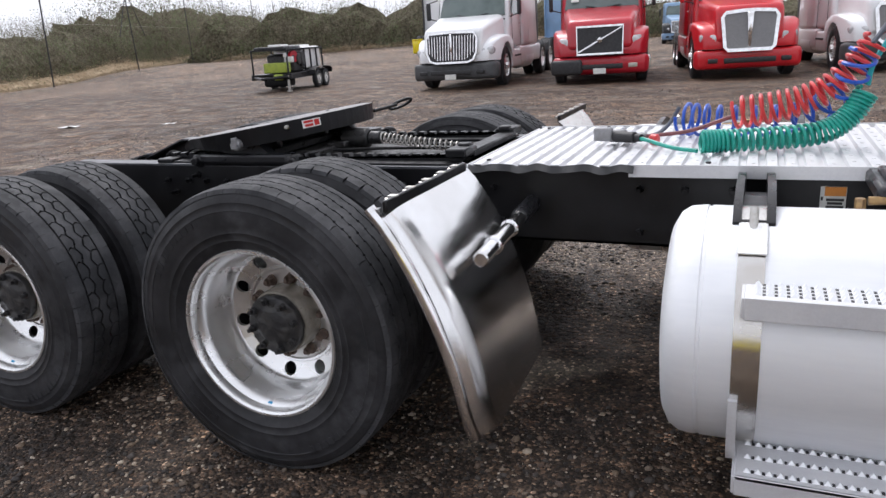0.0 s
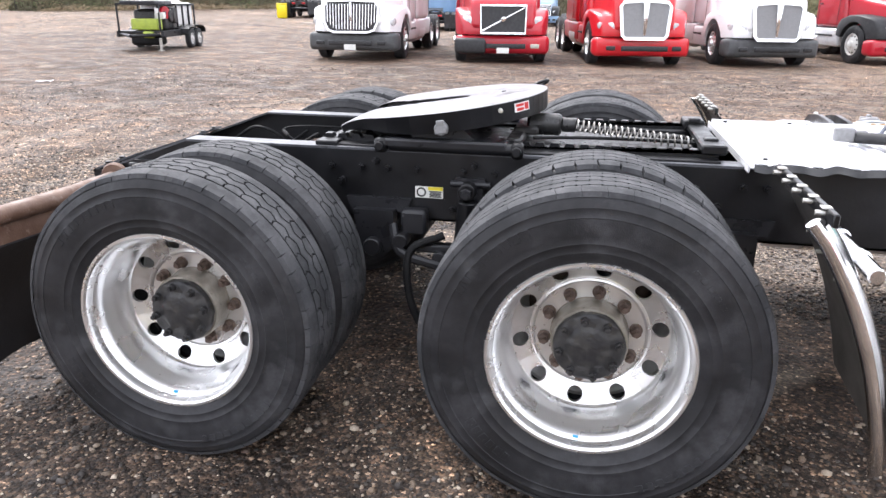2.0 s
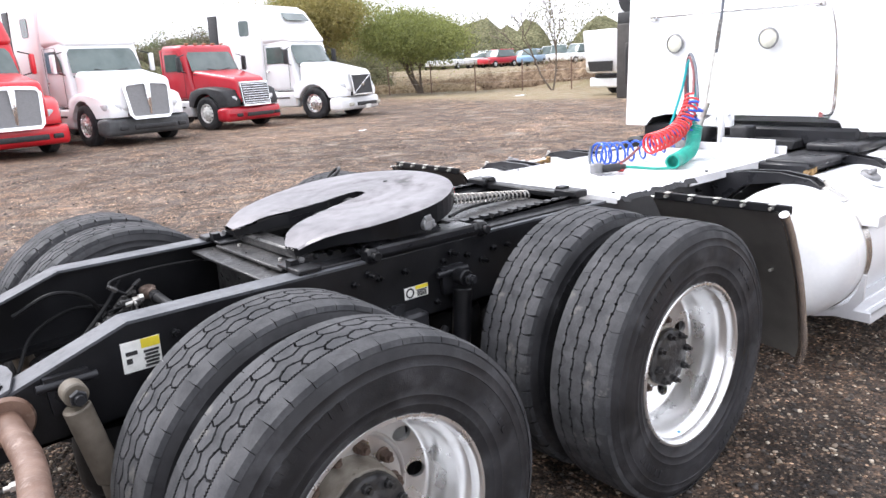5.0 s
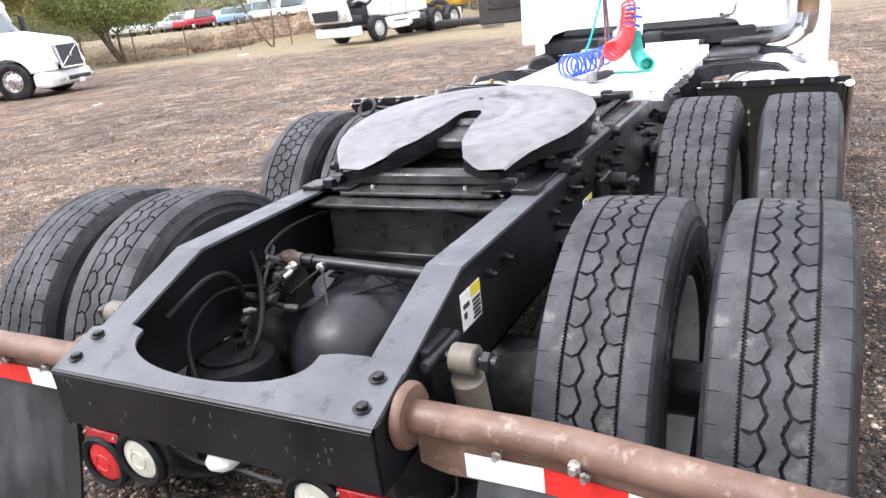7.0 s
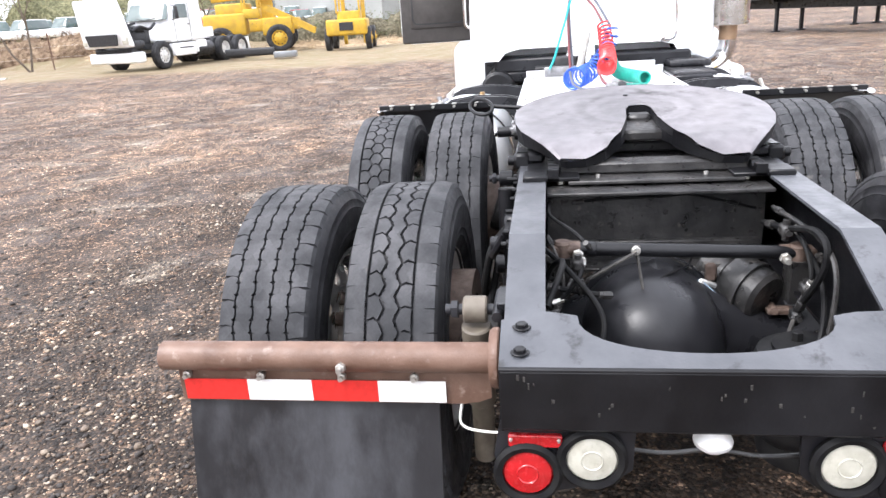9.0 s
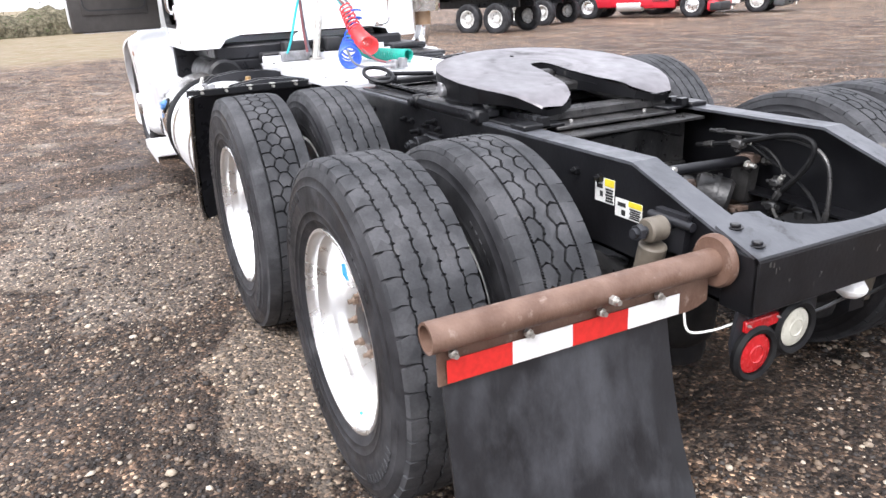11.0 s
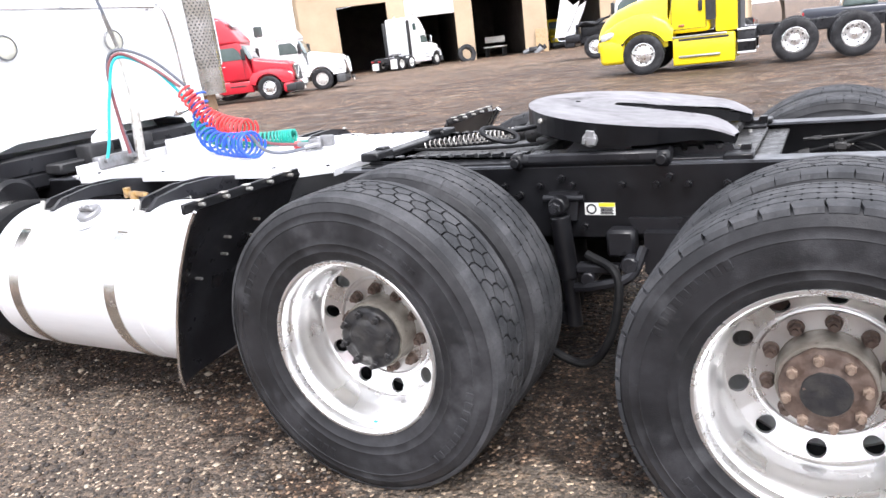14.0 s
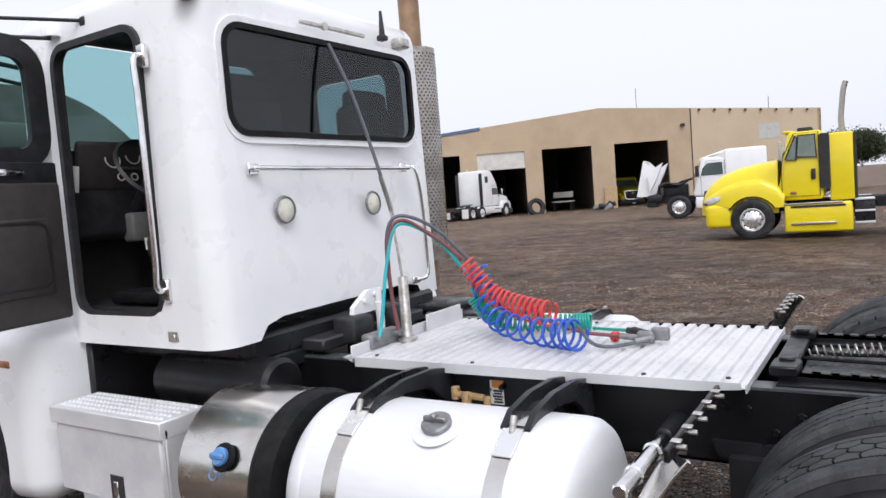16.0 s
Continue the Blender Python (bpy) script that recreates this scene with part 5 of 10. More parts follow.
# ---- mud flap hangers with striped tape and flaps
for s in (1, -1):
    hz = 0.751

    def hang(y, s=s):
        """Where the hanger stands along its length: the right one is bent back past its middle."""
        return -1.31 - (0.14 * max(0.0, y - 0.72) if s < 0 else 0.0)

    run = [0.46 + 0.0755 * k for k in range(11)]
    h = Shape()
    h.tube([(hang(y), y * s, hz) for y in run], 0.0335, 24, False).tube([(hang(y), y * s, hz) for y in run], 0.0275, 24, False)
    h.rev([(0.0275, 0.0), (0.0335, 0.0), (0.0335, 0.002), (0.0275, 0.002)], (hang(run[-1]), run[-1] * s, hz), (0, s, 0), 24, ring=True)
    h.ob("hanger_tube", rust_tube, truck, "rusty brown steel mud flap tube" if s > 0 else "rusty brown steel mud flap tube, bent back")
    fl = Shape().rev([(0.0, 0.0), (0.062, 0.0), (0.066, 0.004), (0.066, 0.014), (0.06, 0.022), (0.0, 0.022)], (-1.31, 0.439 * s, hz), (0, s, 0), 32)
    fl.ob("hanger_flange", rust_tube, truck, "rusty round mounting flange")
    pl = Shape().sheet(lambda u, v: (hang(0.462 + 0.73 * u) + 0.004, (0.462 + 0.73 * u) * s, 0.735 - (0.085 + 0.016 * min(1.0, u / 0.06)) * v), 24, 2, 0.006)
    pl.ob("hanger_plate", rust_tube, truck, "rusty flap clamping plate")
    for k in range(4):
        ya, yb = 1.176 - 0.1535 * (k + 1), 1.176 - 0.1535 * k
        tp = Shape().sheet(lambda u, v, ya=ya, yb=yb: (hang(ya + (yb - ya) * u) - 0.006, (ya + (yb - ya) * u) * s, 0.694 - 0.052 * v), 6, 1, 0.0015)
        tp.ob("reflective_tape", tape_white if k % 2 else tape_red, truck, "white reflective tape" if k % 2 else "red reflective tape")
    for y, z in ((1.163, 0.708), (0.985, 0.706), (0.795, 0.706), (0.63, 0.706)):
        bolt(hang(y) - 0.003, y * s, z, "-x", BOLT_Z, 0.75)
    bolt(hang(0.786) - 0.032, 0.786 * s, 0.743, "-x", BOLT_Z, 0.85)
    bow = 0.14 if s < 0 else 0.1

    def flap(u, v, s=s, bow=bow):
        z = 0.645 - 0.51 * v
        y = (0.582 + 0.598 * u) * s
        wav = 0.012 * math.sin(5 * u + 2) * v + ((0.05 * v * v * (u - 0.5) - 0.05 * v ** 3 * (2 * u - 1) ** 2) if s > 0 else 0)
        out = bow * (v if s > 0 else 1 - (1 - v) ** 2)
        return (hang(0.582 + 0.598 * u) + 0.012 - out + wav, y + 0.015 * s * v * (u - 0.5), z + 0.045 * math.sin(math.pi * u) ** 1.2 * v ** 2)

    Shape().sheet(flap, 14, 16, 0.008).ob("mud_flap", rubber_flap, truck, "scuffed black rubber mud flap", 60)

# ---- tail lamps
for s in (1, -1):
    p = Shape()
    p.prism([(0.16, 0.625), (0.44, 0.64), (0.455, 0.56), (0.43, 0.47), (0.33, 0.47), (0.2, 0.5), (0.165, 0.53)], (-1.385, 0, 0), (0, s, 0), Z, (0.01, 0, 0))
    p.ob("lamp_bracket", black_paint, truck, "black steel tail lamp bracket")
    for y, z, lens, nm in ((0.384, 0.523, lens_red, "tail_lamp"), (0.25, 0.56, lens_white, "reversing_lamp")):
        g = Shape().rev([(0.056, 0.0), (0.072, 0.0), (0.074, 0.012), (0.066, 0.02), (0.054, 0.016)], (-1.386, y * s, z), (-1, 0, 0), 32, ring=True)
        lamp = g.ob(nm, rubber_black, truck, "round lamp in a black rubber ring")
        L = Shape().rev([(0.056, 0.004), (0.05, 0.011), (0.03, 0.015), (0, 0.016)], (-1.386, y * s, z), (-1, 0, 0), 32)
        L.rev([(0.02, 0.0155), (0.022, 0.0175), (0.024, 0.0155)], (-1.386, y * s, z), (-1, 0, 0), 24)
        L.ob("lens", lens, lamp, "red lens" if lens is lens_red else "clear yellowed lens")
    b = Shape().box((-1.39, 0.367 * s, 0.6), (0.014, 0.113, 0.03), 0.004)
    b.ob("marker_reflector", lens_red, truck, "red rectangular reflector")
    for y in (0.418, 0.318):
        bolt(-1.397, y * s, 0.606, "-x", BOLT_Z, 0.3)
    Shape().tube(bezier([(-1.36, 0.4 * s, 0.6), (-1.34, 0.47 * s, 0.585), (-1.32, 0.53 * s, 0.59), (-1.3, 0.53 * s, 0.64)], 6), 0.003, 6).ob("lamp_wire", decal_white if s > 0 else rubber_black, truck, "loose lamp wire")
cup = Shape().rev([(0.014, 0.06), (0.022, 0.05), (0.025, 0.025), (0.04, 0.0), (0.038, -0.01), (0.022, -0.024), (0, -0.027)], (-1.37, 0.005, 0.6), (0, 0, 1), 28)
cup.ob("plate_lamp", tape_white, truck, "white plastic number plate lamp under crossmember")
Shape().tube(bezier([(-1.34, 0.2, 0.555), (-1.35, 0.1, 0.55), (-1.36, 0.0, 0.568), (-1.35, -0.1, 0.548), (-1.34, -0.2, 0.55)], 5), 0.005, 7).ob("plate_lamp_bar", grime, truck, "thin metal bar holding lamp")

# ---- fifth wheel: a tilted greased plate on saddles over a toothed slide
fw = thing("fifth_wheel", "greased steel fifth wheel coupling plate tilted to the rear", "", Matrix.Translation((0.0, 0.0, 1.071)) @ pose(0, 0, 0, 0, -8.0, 0), truck)


def fw_outline():
    half = []
    for k in range(15):
        a = radians(90 * k / 14)
        half.append((0.05 + 0.385 * math.cos(a), 0.458 * math.sin(a)))
    half += [(-0.05, 0.452), (-0.15, 0.427), (-0.25, 0.378), (-0.335, 0.325), (-0.374, 0.298), (-0.384, 0.28), (-0.38, 0.215), (-0.345, 0.15), (-0.2, 0.085), (-0.05, 0.055), (0.07, 0.045), (0.105, 0.03)]
    return half


FW = fw_outline()


def fw_drop(x):
    return -0.9 * max(0.0, -x - 0.27) ** 1.5


top = Shape()
edge = FW + [(x, -y) for x, y in FW[::-1]][:-1]
n = len(FW)
for sgn in (1, -1):
    rows = []
    inner = [(0.035, 0.0)] * 15
    ring = []
    for k, (x, y) in enumerate(FW):
        ring.append((x, y * sgn))
    # strips from the slot's side outwards
    out = ring[:20]
    inn = []
    throat = [(0.11, 0.0), (0.105, 0.03), (0.07, 0.045), (-0.05, 0.055), (-0.2, 0.085), (-0.345, 0.15), (-0.38, 0.215)]
    L = [0]
    for a, b in zip(throat, throat[1:]):
        L.append(L[-1] + math.hypot(a[0] - b[0], a[1] - b[1]))
    lo = [0.0]
    for a, b in zip(out, out[1:]):
        lo.append(lo[-1] + math.hypot(a[0] - b[0], a[1] - b[1]))
    for q in lo:
        t = (q / lo[-1]) ** 1.25 * L[-1]
        i = max(j for j in range(len(L) - 1) if L[j] <= t + 1e-9)
        f = (t - L[i]) / (L[i + 1] - L[i])
        inn.append((throat[i][0] + (throat[i + 1][0] - throat[i][0]) * f, (throat[i][1] + (throat[i + 1][1] - throat[i][1]) * f) * sgn))
    m = 8

    def fw_at(s, t, inn=inn, out=out, dz=0.0):
        i = min(int(s * (len(out) - 1)), len(out) - 2)
        f = s * (len(out) - 1) - i
        a = Vector(inn[i]).lerp(Vector(inn[i + 1]), f)
        b = Vector(out[i]).lerp(Vector(out[i + 1]), f)
        p = a.lerp(b, t)
        rr = math.hypot(p.x - 0.08, p.y)
        z = fw_drop(p.x) - (0.006 if t > 0.97 else 0) - 0.0015 * (0.5 + 0.5 * math.cos(rr * 90)) * (1 if 0.1 < rr < 0.3 else 0)
        return (p.x, p.y, z)

    top.sheet(fw_at, 38, 12, 0.0)
top.ob("top_plate", grease_plate, fw, "grey greased wear plate with ring marks", 30)
skirt = Shape()
N = len(edge)
for a, b in zip(range(N), list(range(1, N)) + [0]):
    (xa, ya), (xb, yb) = edge[a], edge[b]

    def dep(x, y):
        return 0.03 + 0.05 * max(0.0, min(1.0, (x + 0.38) / 0.35))

    quad = [(xa, ya, fw_drop(xa) - 0.005), (xb, yb, fw_drop(xb) - 0.005), (xb * 0.985, yb * 0.975, fw_drop(xb) - dep(xb, yb)), (xa * 0.985, ya * 0.975, fw_drop(xa) - dep(xa, ya))]
    skirt.add(quad, [[0, 1, 2, 3]])
skirt.prism([(x * 0.96, y * 0.96) for x, y in FW] + [(x * 0.96, -y * 0.96) for x, y in FW[::-1]][:-1], (0, 0, -0.032), X, Y, (0, 0, 0.004))
skirt.ob("skirt", black_worn, fw, "black painted cast skirt with scuffs")
jaw = Shape()
jaw.box((-0.02, 0, -0.055), (0.16, 0.2, 0.04), 0.01).box((0.05, 0.0, -0.04), (0.05, 0.09, 0.05), 0.012)
jaw.prism([(-0.02, 0.05), (-0.2, 0.1), (-0.3, 0.15), (-0.3, 0.19), (-0.16, 0.14), (0.0, 0.09)], (0, 0, -0.07), X, Y, (0, 0, 0.06))
jaw.prism([(-0.02, -0.05), (-0.2, -0.1), (-0.3, -0.15), (-0.3, -0.19), (-0.16, -0.14), (0.0, -0.09)], (0, 0, -0.07), X, Y, (0, 0, 0.06))
jaw.box((-0.3, 0, -0.1), (0.05, 0.46, 0.05), 0.012).box((-0.1, 0.2, -0.09), (0.42, 0.04, 0.06), 0.01).box((-0.1, -0.2, -0.09), (0.42, 0.04, 0.06), 0.01)
jaw.ob("locking_jaw", grime, fw, "greasy black locking jaws and ribs")
Shape().cyl((0.25, 0.03, 0.0005), (0.25, 0.03, 0.003), 0.009, n=14).ob("grease_fitting", dark_plastic, fw, "small dark grease hole")
st = Shape()
for sgn in (-1,):
    st.sheet(lambda s, t: (0.05 + 0.3875 * math.cos(-0.56 - 0.2 * s), 0.4605 * math.sin(-0.56 - 0.2 * s), -0.016 - 0.034 * t), 6, 2, 0.001)
lab_ = st.ob("red_label", tape_white, fw, "worn red and white label on skirt")
for k_, (a0, a1, z0, z1) in enumerate(((0.575, 0.63, -0.02, -0.046), (0.64, 0.745, -0.02, -0.03), (0.645, 0.735, -0.035, -0.046))):
    Shape().sheet(lambda s, t, a0=a0, a1=a1, z0=z0, z1=z1: (0.05 + 0.3887 * math.cos(-a0 - (a1 - a0) * s), 0.4617 * math.sin(-a0 - (a1 - a0) * s), z0 + (z1 - z0) * t), 4, 2, 0.0006).ob("label_bar", tape_red, lab_, "red printed bar")
pull = Shape()
pull.cyl((0.3, 0.38, -0.05), (0.34, 0.56, -0.045), 0.009, n=10)
pull.tube([Vector((0.34 + 0.045 * math.sin(a) + 0.03 * math.cos(a), 0.61 + 0.05 * math.cos(a), -0.045 + 0.02 * math.sin(a))) for a in [k * math.tau / 20 for k in range(21)]], 0.008, 8, False)
pull.ob("release_handle", black_worn, fw, "black looped release handle")
for s in (1, -1):
    pin = Shape()
    pin.cyl((0.07, 0.4 * s, -0.062), (0.07, 0.468 * s, -0.062), 0.026, n=18, ch=0.004)
    pin.box((0.07, 0.466 * s, -0.066), (0.05, 0.01, 0.028), 0.004).box((0.07, 0.464 * s, -0.045), (0.03, 0.012, 0.03), 0.004).cyl((0.085, 0.466 * s, -0.068), (0.085, 0.48 * s, -0.068), 0.007, n=6)
    pin.ob("pivot_pin", cast_grey, fw, "bright steel pivot pin and retainer")
    bolt_p = Shape().cyl((0.28, 0.355 * s, -0.03), (0.285, 0.376 * s, -0.03), 0.009, n=12, ch=0.002)
    bolt_p.ob("skirt_pin", zinc, fw, "bright pin end")

# saddles and slide
for s in (1, -1):
    sd = Shape()
    sd.prism([(-0.12, 0.935), (0.26, 0.935), (0.2, 0.965), (0.11, 1.04), (0.02, 1.04), (-0.06, 0.965)], (0, 0.345 * s, 0), X, Z, (0, 0.05 * s, 0))
    sd.box((0.07, 0.40 * s, 0.955), (0.5, 0.1, 0.035), 0.008)
    sd.ob("saddle_bracket", black_paint, truck, "black cast saddle bracket")
    lock = Shape()
    lock.cyl((-0.13, 0.425 * s, 0.945), (0.36, 0.425 * s, 0.945), 0.024, n=16, ch=0.003)
    lock.box((-0.16, 0.425 * s, 0.945), (0.05, 0.06, 0.055), 0.01).box((0.36, 0.425 * s, 0.945), (0.045, 0.06, 0.06), 0.01)
    lock.cyl((0.36, 0.45 * s, 0.945), (0.36, 0.475 * s, 0.945), 0.018, n=12, ch=0.003).cyl((-0.16, 0.45 * s, 0.945), (-0.16, 0.475 * s, 0.945), 0.018, n=12, ch=0.003)
    lock.ob("slide_lock", black_worn, truck, "black slide lock bar with pins")
    rack = Shape()
    x, poly = -0.42, [(-0.42, 0.927)]
    while x < 1.06:
        poly += [(x, 0.962), (x + 0.028, 0.962), (x + 0.034, 0.948), (x + 0.05, 0.948)]
        x += 0.056
    poly += [(1.08, 0.962), (1.08, 0.927)]
    rack.prism(poly, (0, 0.30 * s, 0), X, Z, (0, 0.035 * s, 0))
    rack.box((0.33, 0.32 * s, 0.93), (1.5, 0.17, 0.012), 0.003)
    rack.ob("slide_rack", black_worn, truck, "black toothed slide rail with worn teeth")
    tail = Shape().box((-0.39, 0.375 * s, 0.936), (0.09, 0.08, 0.02), 0.005)
    tail.ob("slide_stop", black_worn, truck, "worn steel slide stop")
    ends = Shape().box((1.06, 0.3 * s, 0.968), (0.09, 0.13, 0.035), 0.006).box((1.06, 0.25 * s, 0.985), (0.05, 0.05, 0.02), 0.005)
    ends.ob("slide_end_block", black_worn, truck, "black slide end block")
Shape().box((1.07, 0, 0.953), (0.075, 0.56, 0.03), 0.006).ob("slide_end_bar", black_worn, truck, "black slide end bar")
base = Shape()
base.box((0.3, 0, 0.918), (1.45, 0.54, 0.012), 0.003)
for bx_, bw_ in ((0.05, 0.08), (0.33, 0.06), (-0.3, 0.08)):
    Shape().box((bx_, 0, 0.945), (bw_, 0.6, 0.04), 0.008).ob("slide_crossbar", grime, truck, "greasy black slide crossbar")
base.ob("slide_base", grime, truck, "greasy black slide base plate")
cyl = Shape()
cyl.cyl((0.36, -0.03, 0.985), (0.5, -0.03, 0.985), 0.045, n=20, ch=0.01).cyl((0.5, -0.03, 0.985), (0.56, -0.03, 0.985), 0.03, n=16, ch=0.006)
cyl.box((0.36, 0.0, 0.965), (0.1, 0.22, 0.03), 0.008)
cyl.ob("slide_cylinder", grime, truck, "greasy black slide cylinder")
Shape().tube(coil([(0.52, -0.03, 0.99), (0.75, -0.055, 0.968), (1.02, -0.07, 0.94)], 21, 0.022, 14), 0.0035, 6).ob("return_spring", spring_steel, truck, "long bare steel coil spring")
for k, (ya, yb, mt) in enumerate(((0.1, 0.05, rubber_black), (-0.2, -0.05, rubber_black))):
    Shape().tube(bezier([(0.4, ya, 0.955), (0.6, ya * 0.6 + 0.03, 0.945), (0.85, yb, 0.94), (1.03, yb - 0.02, 0.94)], 6), 0.007, 6).ob("air_line", mt, truck, "thin air line beside slide")

# ---- deck plate with cross ridges
deck = thing("deck_plate", "ribbed bright aluminium deck plate behind the cab", "", None, truck)
dk = Shape()
x0, x1 = 1.16, 2.80
pitch = 0.0585
prof = []
x = x0
while x < x1 - 0.001:
    prof += [(x, 0.9395), (x + pitch * 0.3, 0.9395), (x + pitch * 0.38, 0.953), (x + pitch * 0.92, 0.953)]
    x += pitch
prof.append((x1, 0.945))
poly = prof + [(px, pz - 0.004) for px, pz in prof[::-1]]
dk.prism(poly, (0, -0.49, 0), X, Z, (0, 0.985, 0))
dk.ob("ribbed_sheet", alu_deck, deck, "", 30)
lip = Shape()
lip.prism([(1.17, 0.957), (1.32, 0.957), (2.78, 0.957), (2.78, 0.915), (1.32, 0.921), (1.17, 0.935)], (0, 0.495, 0), X, Z, (0, 0.006, 0))
lip.prism([(1.75, 0.957), (2.78, 0.957), (2.78, 0.915), (1.75, 0.915)], (0, -0.498, 0), X, Z, (0, 0.006, 0))
lip.box((2.805, 0, 0.965), (0.008, 0.98, 0.075), 0.002)
lip.box((1.157, 0, 0.935), (0.006, 0.98, 0.03), 0.002)
lip.ob("edge_lip", alu_deck, deck, "plain aluminium edge strip")
tear = Shape().sheet(lambda s, t: (1.17 + 0.6 * s, -0.499 - 0.01 * math.sin(40 * s) - 0.02 * t, 0.952 - 0.022 * t + 0.005 * math.sin(25 * s + 3)), 40, 3, 0.003)
tear.ob("edge_gasket", dark_plastic, deck, "torn dark edge gasket")
slots = Shape()
for i in range(27):
    for j in range(9):
        xx = x0 + pitch * (i + 0.7)
        yy = -0.42 + 0.105 * j + (0.05 if i % 2 else 0)
        slots.box((xx, yy, 0.9535), (0.012, 0.03, 0.003), 0.0008)
tagged(slots.ob("grip_tread", alu_deck, deck, "raised grip studs"), "raised grip studs", "", "", "stuff")
for x, y in ((1.22, 0.44), (1.5, 0.46), (2.2, 0.46), (2.7, 0.44), (1.22, -0.42), (2.0, -0.44)):
    Shape().cyl((x, y, 0.953), (x, y, 0.96), 0.009, n=10, ch=0.002).ob("screw", dark_plastic, deck, "dark deck screw")
box2 = Shape().box((2.78, -0.26, 0.995), (0.012, 0.34, 0.09), 0.003)
box2.ob("deck_riser", alu_deck, deck, "small upright aluminium plate at deck front")


# ---- tanks
def tank(xa, xb, s, name, mat, label):
    sh = Shape()
    R, L = 0.33, xb - xa
    sh.rev([(0, 0.0), (0.2, 0.002), (0.275, 0.012), (0.31, 0.03), (0.326, 0.055), (0.33, 0.085), (0.33, 0.10), (0.327, 0.103), (0.327, 0.109), (0.33, 0.112), (0.33, L - 0.11), (0.327, L - 0.107), (0.33, L - 0.1),
            (0.33, L - 0.085), (0.326, L - 0.055), (0.31, L - 0.03), (0.275, L - 0.012), (0.2, L - 0.002), (0, L)], (xa, 0.88 * s, 0.58), (1, 0, 0), 72)
    return sh.ob(name, mat, truck, label)


def tank_strap(x, s, parent):
    sp = Shape()
    sp.rev([(0.3305, -0.032), (0.3345, -0.032), (0.3345, 0.032), (0.3305, 0.032)], (x, 0.88 * s, 0.58), (1, 0, 0), 72, ring=True)
    sp.ob("strap", stainless, parent, "stainless steel tank strap")
    pl = Shape().box((x, 1.045 * s, 0.873), (0.07, 0.11, 0.006), 0.002, Euler((radians(-30 * s), 0, 0)).to_matrix())
    pl.ob("strap_plate", alu_polished, parent, "bright strap end plate")
    br = Shape()
    out = [(0.432, 0.88), (0.432, 0.925), (0.6, 0.955), (0.78, 0.96), (0.93, 0.938), (0.985, 0.9), (0.99, 0.86), (0.955, 0.86), (0.9, 0.905), (0.78, 0.92), (0.62, 0.9), (0.5, 0.8), (0.45, 0.7), (0.432, 0.7)]
    for dx in (-0.052, 0.03):
        br.prism([(y * s, z) for y, z in out], (x + dx, 0, 0), Y, Z, (0.022, 0, 0))
    br.prism([(y * s, z) for y, z in ((0.432, 0.83), (0.62, 0.9), (0.78, 0.922), (0.9, 0.907), (0.955, 0.862), (0.95, 0.85), (0.89, 0.895), (0.78, 0.91), (0.62, 0.888), (0.44, 0.81))], (x - 0.05, 0, 0), Y, Z, (0.1, 0, 0))
    br.box((x, 0.97 * s, 0.888), (0.09, 0.02, 0.03), 0.004)
    br.ob("tank_bracket", black_paint, truck, "black cast tank bracket")
    bt = Shape().cyl((x, 0.985 * s, 0.94), (x, 1.03 * s, 0.84), 0.011, n=10)
    bt.ob("strap_bolt", zinc, parent, "rusty strap bolt")


tl = tank(1.508, 2.60, 1, "fuel_tank", alu_tank, "white brushed aluminium cylindrical fuel tank")
tank_strap(2.36, 1, tl)
tank_strap(1.752, 1, tl)
tr_ = tank(1.93, 3.25, -1, "fuel_tank", alu_tank, "white brushed aluminium fuel tank with steps")
tank_strap(2.15, -1, tr_)
tank_strap(2.95, -1, tr_)


def filler(x, s, parent):
    a = radians(24)
    n = Vector((0, math.sin(a) * s, math.cos(a)))
    c = Vector((x, 0.88 * s, 0.58)) + n * 0.328
    f = Shape().rev([(0.0, 0.0), (0.085, 0.0), (0.09, 0.004), (0.075, 0.008), (0.06, 0.01), (0.0, 0.01)], c, n, 32)
    f.ob("filler_neck", alu_tank, parent, "raised oval filler boss")
    g = Shape().rev([(0.05, 0.008), (0.052, 0.026), (0.046, 0.032), (0.015, 0.034), (0, 0.034)], c, n, 24)
    g.box(c + n * 0.04, (0.085, 0.018, 0.016), 0.004).box(c + n * 0.05, (0.02, 0.03, 0.02), 0.005)
    g.ob("filler_cap", cast_grey, parent, "grey cast filler cap")


filler(2.02, 1, tl)
filler(2.62, -1, tr_)
for s, x, par in ((1, 2.05, tl), (-1, 2.5, tr_)):
    bf = Shape()
    bf.cyl((x, 0.77 * s, 0.89), (x, 0.77 * s, 0.93), 0.018, n=8, ch=0.002).cyl((x - 0.07, 0.765 * s, 0.915), (x + 0.05, 0.765 * s, 0.92), 0.012, n=10)
    bf.cyl((x - 0.09, 0.78 * s, 0.895), (x - 0.09, 0.78 * s, 0.925), 0.014, n=6, ch=0.002).cyl((x + 0.05, 0.76 * s, 0.9), (x + 0.05, 0.76 * s, 0.945), 0.017, n=8, ch=0.002)
    bf.ob("tank_fitting", brass, par, "brass hose fittings")

